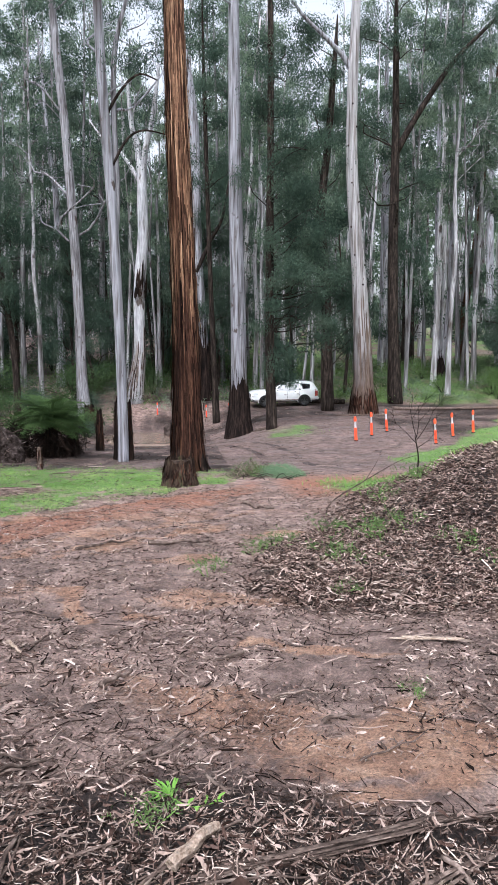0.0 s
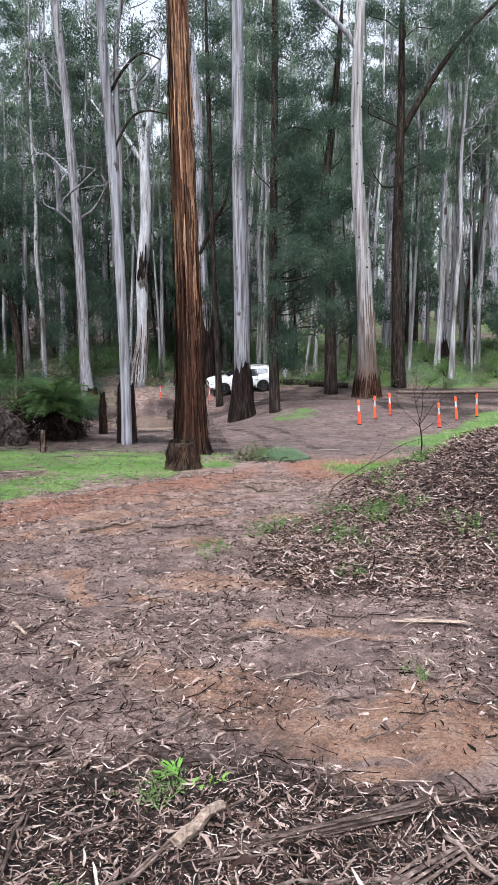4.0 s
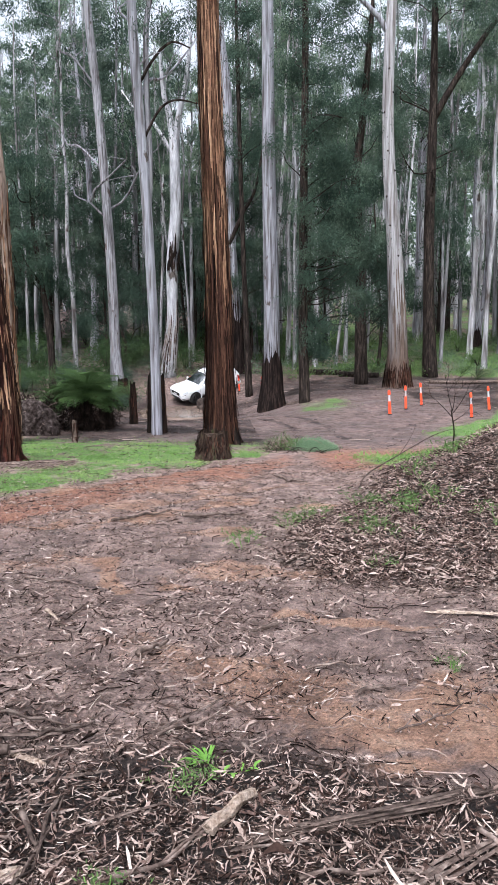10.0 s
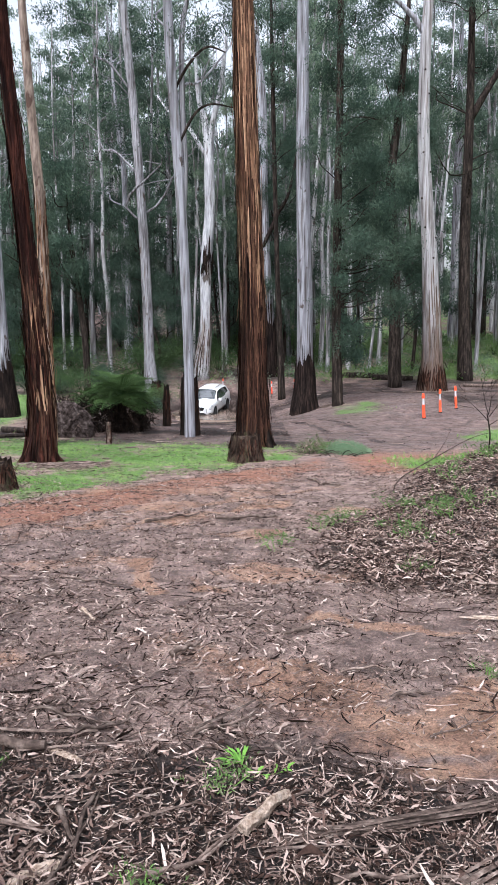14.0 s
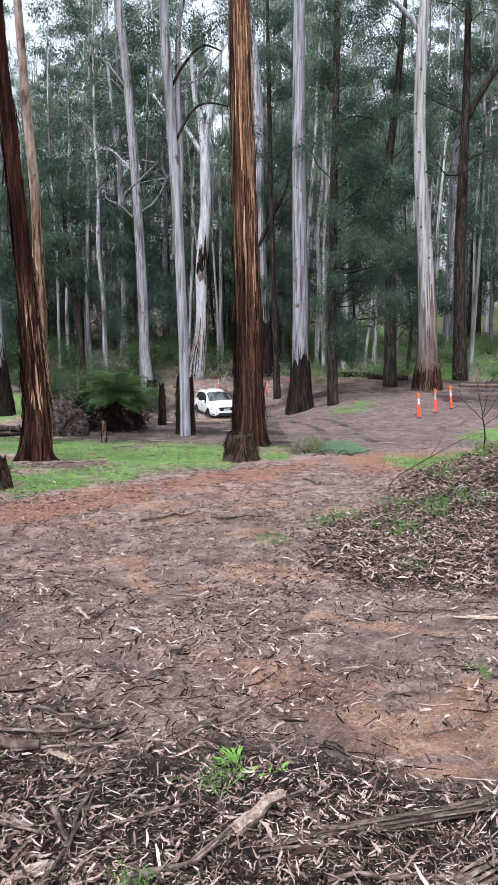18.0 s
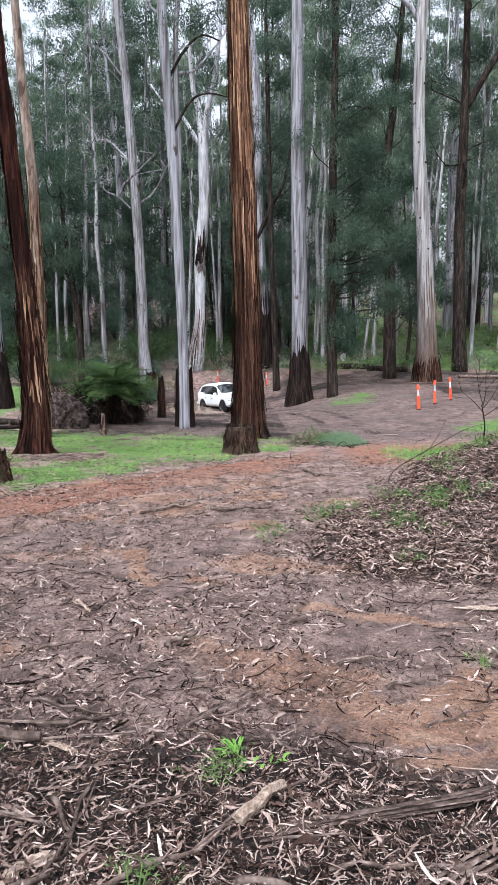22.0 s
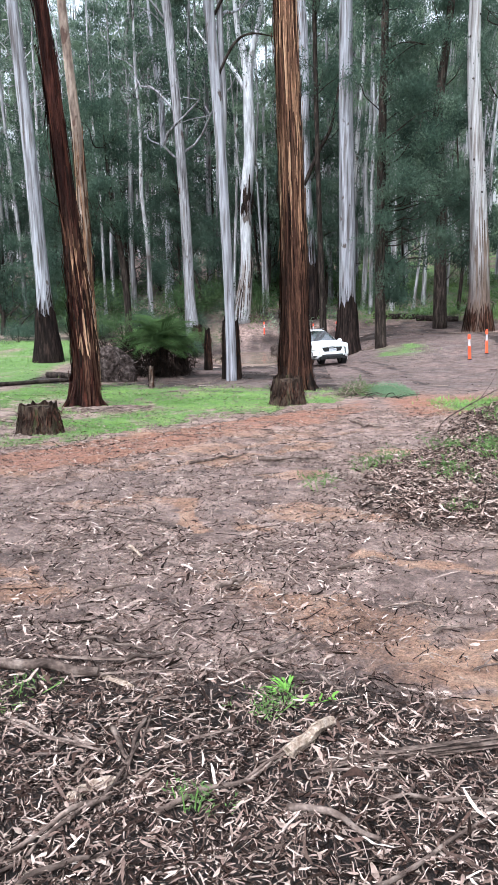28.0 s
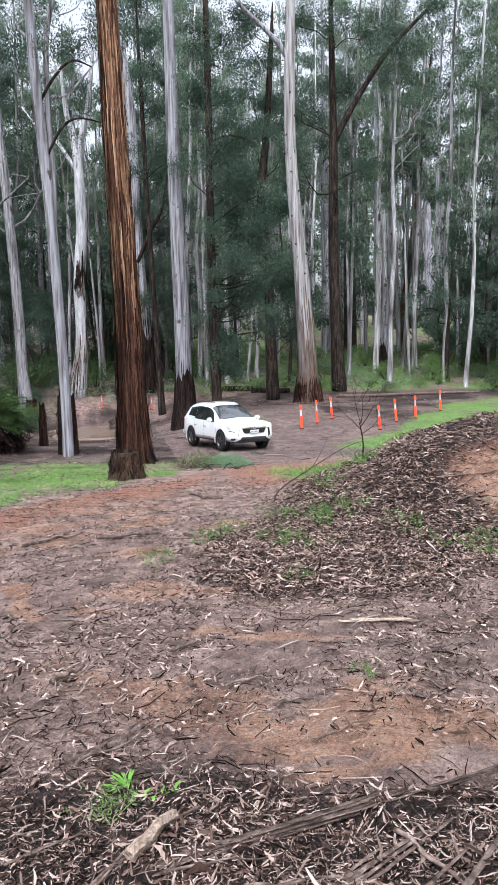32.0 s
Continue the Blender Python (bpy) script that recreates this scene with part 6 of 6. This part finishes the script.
litter()


def grass():
    rng = np.random.default_rng(31)

    def blades(name, n, box_, h, label, power=2.0):
        x, y = rng.uniform(box_[0], box_[1], n), rng.uniform(box_[2], box_[3], n)
        ok = rng.uniform(0, 1, n) < cover(x, y)[:, 0] ** power
        x, y = x[ok], y[ok]
        m = len(x)
        z, hh, t = land_at(x, y) - 0.005, h * rng.uniform(0.5, 1.6, m), rng.uniform(0, 6.283, m)
        lx, ly, c, s = rng.normal(0, 0.45, m) * hh, rng.normal(0, 0.45, m) * hh, np.cos(t) * hh * 0.12, np.sin(t) * hh * 0.12
        q = np.stack([np.stack(v, 1) for v in ((x - c, y - s, z), (x + c, y + s, z), (x + lx * 0.6 + c * 0.7, y + ly * 0.6 + s * 0.7, z + hh * 0.7),
                                                (x + lx * 1.2, y + ly * 1.2, z + hh))], 1)
        tagged(new(name, quads(name, q, GRASS)), label, "grass", kind="stuff")

    blades("lawn_grass", 130000, (-9, 3, 8.5, 27), 0.04, "short bright green grass below the trees")
    blades("bank_grass", 30000, (2.6, 12, 10.6, 20), 0.075, "green grass along the top of a bank")
    blades("clearing_grass", 80000, (6, 34, 21, 58), 0.06, "green grass beside the clearing")
    blades("hollow_grass", 9000, (-22, -6, 24, 54), 0.09, "green grass beyond a leaning tree")


grass()


def weed(x, y, size, n, label, seed):
    rng = np.random.default_rng(seed)
    t = tree("weed", x, y, label, "plant", "weeds on the bank")
    spots = np.stack([rng.normal(0, size * 0.5, n), rng.normal(0, size * 0.5, n), rng.uniform(0.02, size * 0.6, n)], 1)
    place("foliage", leaf_cloud("foliage", rng, spots, 12, (size * 0.12,) * 3, size * 0.2, size * 0.045, WEED, -0.3), t)
    for px, py, pz in spots[:6]:
        v, f = tube([(px * 0.4, py * 0.4, -0.03), (px, py, pz)], [0.004, 0.002], 4)
        place("stem", mesh_of("stem", v, f, GRASS), t)


for i, (x, y, s) in enumerate(((1.73, 8.2, 0.3), (1.76, 7.5, 0.26), (2.45, 8.5, 0.36), (2.4, 9.2, 0.3), (0.85, 8.3, 0.22), (1.1, 8.7, 0.26), (0.28, 7.2, 0.25), (3.1, 7.7, 0.28),
                               (3.34, 6.5, 0.4), (2.0, 9.6, 0.3), (3.0, 10.3, 0.35), (3.6, 10.8, 0.35), (1.35, 9.1, 0.25), (2.9, 8.9, 0.28), (4.2, 7.2, 0.4), (1.3, 3.75, 0.1),
                               (1.45, 6.05, 0.16), (-1.23, 2.74, 0.14), (-0.35, 1.95, 0.12))):
    weed(x, y, s, 14, "small green weed on leaf litter", 60 + i)


def sprig():
    t = tree("green_sprig", -0.06, 2.86, "bright green strap-leaved sprig on leaf litter", "plant")
    rng = np.random.default_rng(3)
    lime = foliage("lime_leaves", [(0.09, 0.2, 0.035), (0.17, 0.33, 0.065), (0.27, 0.44, 0.13)])

    def strap(base, turn, length, w, rise):
        f = np.linspace(0, 1, 6)
        c, d = math.cos(turn), math.sin(turn)
        reach, z = length * f, rise * np.sin(f * 2.2) + rng.normal(0, 0.003, 6)
        ww = w * np.sin(math.pi * np.clip(f * 0.88 + 0.1, 0, 1)) ** 0.7 / 2
        mid = np.stack([base[0] + c * reach, base[1] + d * reach, base[2] + z], 1)
        rows = np.stack([mid + np.array((-d, c, 0.15)) * ww[:, None], mid - np.array((-d, c, -0.15)) * ww[:, None]], 1)
        place("leaf", strips("leaf", rows[None], lime), t)

    for i in range(15):
        strap((0.02, 0, 0.012), math.radians(75 + 11 * i + rng.uniform(-8, 8)), rng.uniform(0.07, 0.15), 0.011, rng.uniform(0.02, 0.05))
    stem = [(0.02, 0.0, 0.015, 0.004), (0.06, -0.07, 0.03, 0.004), (0.13, -0.1, 0.03, 0.003), (0.22, -0.06, 0.025, 0.002)]
    place("stem", tube_mesh("stem", stem, 12, lime, 5, 0.1), t)
    for x, y, a in ((0.05, -0.06, -100), (0.09, -0.09, 60), (0.12, -0.1, -80), (0.16, -0.08, 75), (0.19, -0.07, -30), (0.21, -0.06, 40)):
        strap((x, y, 0.03), math.radians(a), 0.05, 0.016, 0.012)


sprig()
weed(-0.13, 2.68, 0.13, 22, "pale grass tuft on leaf litter", 90)


# ---- the white four-wheel drive ----
STATIONS = [  # along the car: x, half width, bottom, shoulder, top, half width of the top
    (2.40, 0.66, 0.50, 0.86, 0.93, 0.50), (2.33, 0.79, 0.42, 0.95, 1.0, 0.6), (2.16, 0.88, 0.40, 1.01, 1.06, 0.67), (1.80, 0.91, 0.38, 1.05, 1.11, 0.70),
    (1.40, 0.91, 0.37, 1.04, 1.12, 0.72), (1.08, 0.91, 0.36, 1.05, 1.15, 0.74), (0.80, 0.91, 0.36, 1.055, 1.33, 0.70), (0.45, 0.91, 0.36, 1.06, 1.54, 0.65),
    (0.15, 0.91, 0.36, 1.065, 1.69, 0.61), (-0.15, 0.91, 0.36, 1.07, 1.755, 0.59), (-0.80, 0.91, 0.36, 1.09, 1.775, 0.585), (-1.40, 0.915, 0.38, 1.12, 1.75, 0.575),
    (-1.90, 0.91, 0.42, 1.15, 1.69, 0.55), (-2.12, 0.895, 0.44, 1.15, 1.62, 0.53), (-2.28, 0.865, 0.46, 1.12, 1.34, 0.62), (-2.39, 0.79, 0.50, 1.04, 1.12, 0.68)]


def shell(x, k):
    """A point of the car's left half at length x; k runs from the sill (0) over the shoulder (3) and the roof's edge (5) to the middle (6)."""
    s = np.array(STATIONS)[::-1]
    w, zb, zs, zt, wt = (float(np.interp(x, s[:, 0], s[:, i])) for i in range(1, 6))
    ring = [(w * 0.86, zb), (w * 0.985, zb + 0.1), (w, zb + 0.4 * (zs - zb)), (w * 0.965, zs), (wt + (w * 0.965 - wt) * 0.18, zs + (zt - zs) * 0.82), (wt * 0.8, zt - 0.012), (0, zt + 0.012)]
    i = min(int(k), 5)
    f = k - i
    return Vector((x, ring[i][0] * (1 - f) + ring[i + 1][0] * f, ring[i][1] * (1 - f) + ring[i + 1][1] * f))


def skin(name, parent, material, xs, ks, out=0.006, side=0, thick=0.0, label="", slant=None):
    """A panel that follows the shell, set out a little from it; side: 1 left, -1 right, 0 across both."""
    V, F = [], []
    cols = [(k, 1) for k in ks] if side >= 0 else [(k, -1) for k in ks]
    if side == 0:
        cols = [(k, 1) for k in ks] + [(k, -1) for k in reversed(ks)][(1 if ks[-1] == 6 else 0):]
    for i, x in enumerate(xs):
        for j, (k, sg) in enumerate(cols):
            xx = x + (slant(k) if slant else 0)
            p = shell(xx, k)
            e = 0.01
            n = (shell(xx + e, k) - shell(xx - e, k)).cross(shell(xx, min(k + e, 6)) - shell(xx, max(k - e, 0)))
            n = n.normalized() if n.length > 1e-9 else Vector((0, 0, 1))
            if n.y < -1e-6 or (abs(n.y) <= 1e-6 and n.z < 0):
                n = -n
            p = p + n * out
            V.append((p.x, p.y * sg, p.z))
    w = len(cols)
    for i in range(len(xs) - 1):
        for j in range(w - 1):
            F.append((i * w + j, i * w + j + 1, (i + 1) * w + j + 1, (i + 1) * w + j))
    return place(name, mesh_of(name, V, F, material, smooth=True), parent, None, label)


def ring_mesh(name, profile, material, sides=28):
    """A lathe round the y axis from (y, r) pairs, closed."""
    V, F = [], []
    n = len(profile)
    for s in range(sides):
        a = 2 * math.pi * s / sides
        V += [(r * math.cos(a), y, r * math.sin(a)) for y, r in profile]
    for s in range(sides):
        u = (s + 1) % sides
        F += [(s * n + i, s * n + i + 1, u * n + i + 1, u * n + i) for i in range(n - 1)]
    return mesh_of(name, V, F, material, smooth=True)


def build_car():
    car = tagged(new("car"), "white muddy four-wheel-drive station wagon", "car")
    xs = sorted([s[0] for s in STATIONS])
    ks = [0, 0.5, 1, 1.5, 2, 2.5, 3, 3.5, 4, 4.5, 5, 5.5, 6]
    body = skin("body", car, PAINT, xs, ks, 0.0)
    floor_bm = box(4.5, 1.5, 0.1, -0.02, 0, 0.4)
    part("underbody", floor_bm, TRIM, car, "dark underbody")
    part("front_panel", box(0.1, 1.22, 0.42, 2.34, 0, 0.7, 0.045), PAINT, car)
    part("tailgate", box(0.08, 1.5, 0.62, -2.38, 0, 0.82, 0.03), PAINT, car)
    lin = lambda a, b, n: list(np.linspace(a, b, n))
    skin("windscreen", car, GLASS, lin(0.2, 1.0, 9), [4.15, 4.5, 5, 5.5, 6], 0.008, 0, label="dark glossy windscreen")
    skin("rear_window", car, GLASS, lin(-2.28, -2.17, 5), [4.2, 4.6, 5, 5.5, 6], 0.008, 0)
    for sg in (1, -1):
        sl = lambda k: -0.42 * (k - 3)
        skin("front_side_window", car, GLASS, lin(-0.12, 0.86, 7), [3.06, 3.4, 3.7, 3.94], 0.008, sg, slant=sl)
        skin("rear_side_window", car, GLASS, lin(-1.0, -0.17, 7), [3.06, 3.4, 3.7, 3.94], 0.008, sg, slant=lambda k: -0.1 * (k - 3))
        skin("quarter_window", car, GLASS, lin(-1.78, -1.05, 7), [3.2, 3.45, 3.7, 3.9], 0.008, sg, slant=lambda k: -0.05 * (k - 3))
        for x0, x1 in ((-0.19, -0.1), (-1.08, -0.97)):
            skin("pillar", car, TRIM, lin(x0, x1, 3), [3.06, 3.4, 3.7, 3.94], 0.007, sg, slant=lambda k: -0.2 * (k - 3), label="black window pillar")
        for gx in (0.98, -0.16, -1.02):
            skin("door_gap", car, TRIM, [gx - 0.006, gx + 0.006], [0.6, 1, 1.5, 2, 2.5, 3], 0.004, sg)
        skin("side_skirt", car, TRIM, lin(-0.9, 0.98, 6), [0.05, 0.3, 0.6], 0.02, sg, label="dark side step")
        skin("mud_spatter", car, MUD, lin(-1.0, 0.95, 8), [0.8, 1.05, 1.25], 0.003, sg, label="brown mud spattered along the sill")
        for hx in (-0.02, -0.92):
            p = shell(hx, 2.55)
            part("door_handle", box(0.2, 0.035, 0.035, hx, sg * (p.y + 0.015), p.z, 0.008), CHROME, car, "chrome door handle")
        part("mirror", box(0.14, 0.2, 0.17, 0.72, sg * 1.03, 1.16, 0.04), PAINT, car)
        part("mirror_arm", box(0.06, 0.14, 0.04, 0.74, sg * 0.92, 1.1, 0.01), TRIM, car)
        part("roof_rail", box(1.7, 0.03, 0.035, -0.75, sg * 0.5, 1.79, 0.01), ALLOY, car, "grey roof rail")
        hl = skin("headlight", car, LAMP, lin(1.95, 2.35, 5), [2.62, 2.8, 2.95, 3.05], 0.012, sg, label="slim clear headlight")
        skin("daytime_lamp", hl, CHROME, lin(2.1, 2.34, 4), [2.38, 2.46], 0.016, sg)
        skin("fog_lamp_surround", car, TRIM, lin(2.18, 2.34, 4), [0.6, 0.95, 1.2], 0.014, sg, label="dark fog lamp surround")
        part("fog_lamp", box(0.05, 0.16, 0.09, 2.3, sg * 0.68, 0.56, 0.03), TRIM, car)
        tl = skin("tail_light", car, RED, lin(-2.36, -2.12, 5), [1.9, 2.3, 2.7, 3.1], 0.012, sg, label="tall red tail light")
        for wx, nm in ((1.42, "front"), (-1.38, "rear")):
            V, F = [], []
            n = 22
            for i in range(n + 1):
                a = math.pi * (-0.12 + 1.24 * i / n)
                for r in (0.0, 0.455, 0.5):
                    V.append((wx + r * math.cos(a), sg * (0.915 + (0.018 if r > 0.47 else 0.004)), 0.385 + max(r * math.sin(a), -0.1)))
            for i in range(n):
                F += [(i * 3 + j, i * 3 + j + 1, i * 3 + 4 + j, i * 3 + 3 + j) for j in (0,)]
            # the arch is not cut out: a flat black disc stands for its shade
            place("wheel_arch", mesh_of("wheel_arch", V, F, BLACK), car, None, "flat black disc for the shade inside a wheel arch")
            F2 = [(i * 3 + 1, i * 3 + 2, i * 3 + 5, i * 3 + 4) for i in range(n)]
            place("arch_lip", mesh_of("arch_lip", V, F2, PAINT), car)
    shield = box(0.05, 0.9, 0.18, 2.405, 0, 0.785, 0.02)
    for v in shield.verts:
        v.co.y *= 1.0 + 1.1 * (v.co.z - 0.785)
        v.co.x -= 0.08 * v.co.y ** 2
    g = part("grille", shield, BLACK, car, "black grille")
    for z, w in ((0.91, 1.16), (0.885, 0.98)):
        bar = box(0.03, w, 0.015, 2.415, 0, z, 0.005)
        for v in bar.verts:
            v.co.x -= 0.1 * v.co.y ** 2
        part("grille_bar", bar, CHROME, g, "chrome grille bar")
    part("badge", box(0.03, 0.12, 0.09, 2.432, 0, 0.9, 0.01, 0.4), CHROME, g, "plain chrome badge")
    part("lower_intake", box(0.06, 1.04, 0.12, 2.375, 0, 0.53, 0.02), TRIM, car, "black lower intake")
    for sg in (1, -1):
        for dy, dz, ln, tilt in ((0.5, 0.69, 0.2, -28), (0.6, 0.565, 0.26, -78)):
            wing = box(0.035, 0.03, ln, 0, 0, 0, 0.01)
            bmesh.ops.transform(wing, matrix=Matrix.Translation((2.405 - 0.12 * dy, sg * dy, dz)) @ Matrix.Rotation(radians(tilt * sg), 4, "X"), verts=wing.verts)
            part("chrome_bracket", wing, CHROME, car, "chrome bracket round a fog lamp")
    part("skid_plate", box(0.2, 1.1, 0.08, 2.26, 0, 0.42, 0.03), TRIM, car, "dark skid plate")
    part("rear_bumper", box(0.18, 1.72, 0.22, -2.36, 0, 0.56, 0.05), PAINT, car)
    pl = part("number_plate", box(0.02, 0.36, 0.12, 2.43, 0, 0.76, 0.006), PLATE, car, "white number plate with plain bars")
    for i, y in enumerate((-0.14, -0.085, -0.03, 0.03, 0.085, 0.14)):
        part("plate_bar", box(0.006, 0.022, 0.05, 2.442, y, 0.76), INK, pl)
    part("rear_plate", box(0.02, 0.38, 0.13, -2.43, 0, 0.86, 0.006), PLATE, car)
    part("wiper", box(0.03, 0.6, 0.02, 1.02, -0.3, 1.2, 0.006), TRIM, car)
    tyre = ring_mesh("tyre", [(-0.13, 0.25), (-0.135, 0.33), (-0.11, 0.375), (-0.05, 0.385), (0.05, 0.385), (0.11, 0.375), (0.135, 0.33), (0.13, 0.25), (0.0, 0.24), (-0.13, 0.25)], BLACK)
    rim_v, rim_f = [], []
    for i in range(6):
        a = math.pi * i / 3
        b = box(0.07, 0.03, 0.25, 0, 0, 0.13, 0.008, 1.3)
        bmesh.ops.transform(b, matrix=Matrix.Rotation(a, 4, "Y"), verts=b.verts)
        o = len(rim_v)
        rim_v += [tuple(v.co) for v in b.verts]
        b.verts.index_update()
        rim_f += [tuple(o + v.index for v in f.verts) for f in b.faces]
        b.free()
    spokes = mesh_of("spokes", rim_v, rim_f, ALLOY)
    rim = ring_mesh("rim", [(-0.1, 0.25), (-0.1, 0.0), (-0.06, 0.0), (-0.06, 0.22), (0.1, 0.235), (0.125, 0.255)], ALLOY)
    wheels = []
    for wx in (1.42, -1.38):
        for sg in (1, -1):
            w = place("wheel", tyre, car, pose(wx, sg * 0.82, 0.385), "black muddy off-road tyre")
            r = place("rim", rim, w, pose(0, 0, 0, 0, 0, 0 if sg > 0 else 180))
            place("spokes", spokes, w, pose(0, sg * 0.09, 0, 0, 0, 0 if sg > 0 else 180), "grey alloy spokes")
            wheels.append((w, wx, sg))
    return car, wheels


CAR, WHEELS = build_car()
# seconds, x, y, heading in degrees from the x axis
DRIVE = [(0, 7.05, 51.6, 182), (1, 6.2, 51.6, 183), (3, 4.65, 51.7, 185), (6, 2.2, 51.6, 193), (8, 0.76, 51.1, 199), (9, 0.0, 50.75, 206), (10, -0.8, 50.2, 213), (11.5, -1.65, 48.9, 226),
         (13, -2.5, 47.9, 243), (14, -2.75, 47.3, 256), (14.5, -2.8, 47.1, 263), (16.5, -2.35, 46.2, 283), (17, -2.26, 46.0, 286), (18, -1.85, 45.5, 288), (19, -1.5, 45.0, 291), (20, -1.2, 44.8, 295),
         (22, -1.15, 44.3, 298), (23, -1.1, 43.9, 299), (24, -0.95, 43.5, 300), (25, -0.62, 42.9, 297), (25.5, -0.35, 42.1, 296), (27.5, 0.9, 37.2, 290),
         (28, 1.15, 35.3, 288), (28.5, 1.4, 33.3, 287), (29, 1.62, 31.6, 287), (29.5, 1.82, 31.0, 288), (30, 2.05, 30.5, 289), (30.5, 2.45, 30.0, 289), (31, 2.92, 29.6, 289),
         (31.5, 3.33, 28.9, 288), (32, 3.74, 28.2, 288)]


def car_pose(x, y, h):
    """The car on the land, tilted as its axles stand."""
    f, s = Vector((math.cos(radians(h)), math.sin(radians(h)))), Vector((-math.sin(radians(h)), math.cos(radians(h))))
    z = lambda a, b: lie(x + f.x * a + s.x * b, y + f.y * a + s.y * b)
    zf, zr, zl, zg = z(1.42, 0), z(-1.38, 0), z(0, 0.8), z(0, -0.8)
    X = Vector((f.x, f.y, 0.8 * (zf - zr) / 2.8)).normalized()
    Y = Vector((s.x, s.y, 0.7 * (zl - zg) / 1.6))
    Z = X.cross(Y).normalized()
    Y = Z.cross(X)
    return Matrix.Translation((x, y, (zf + zr) / 2 + 0.01)) @ Matrix((X, Y, Z)).transposed().to_4x4()


def motions():
    d = np.array(DRIVE, float)
    walk(CAR, [(t, car_pose(x, y, h)) for t, x, y, h in DRIVE])
    ts = np.arange(0, 32.01, 0.2)
    px, py, ph = (np.interp(ts, d[:, 0], d[:, i]) for i in (1, 2, 3))
    roll = np.concatenate([[0], np.cumsum(np.hypot(np.diff(px), np.diff(py)))]) / 0.385
    turn = np.clip(np.gradient(ph, ts) / np.maximum(np.hypot(np.gradient(px, ts), np.gradient(py, ts)), 0.25) * 2.8, -28, 28)
    for w, wx, sg in WHEELS:
        walk(w, [(float(t), pose(wx, sg * 0.82, 0.385, 0, 0, float(a) if wx > 0 else 0) @ pose(0, 0, 0, 0, math.degrees(float(r)), 0)) for t, r, a in zip(ts, roll, turn)])


motions()
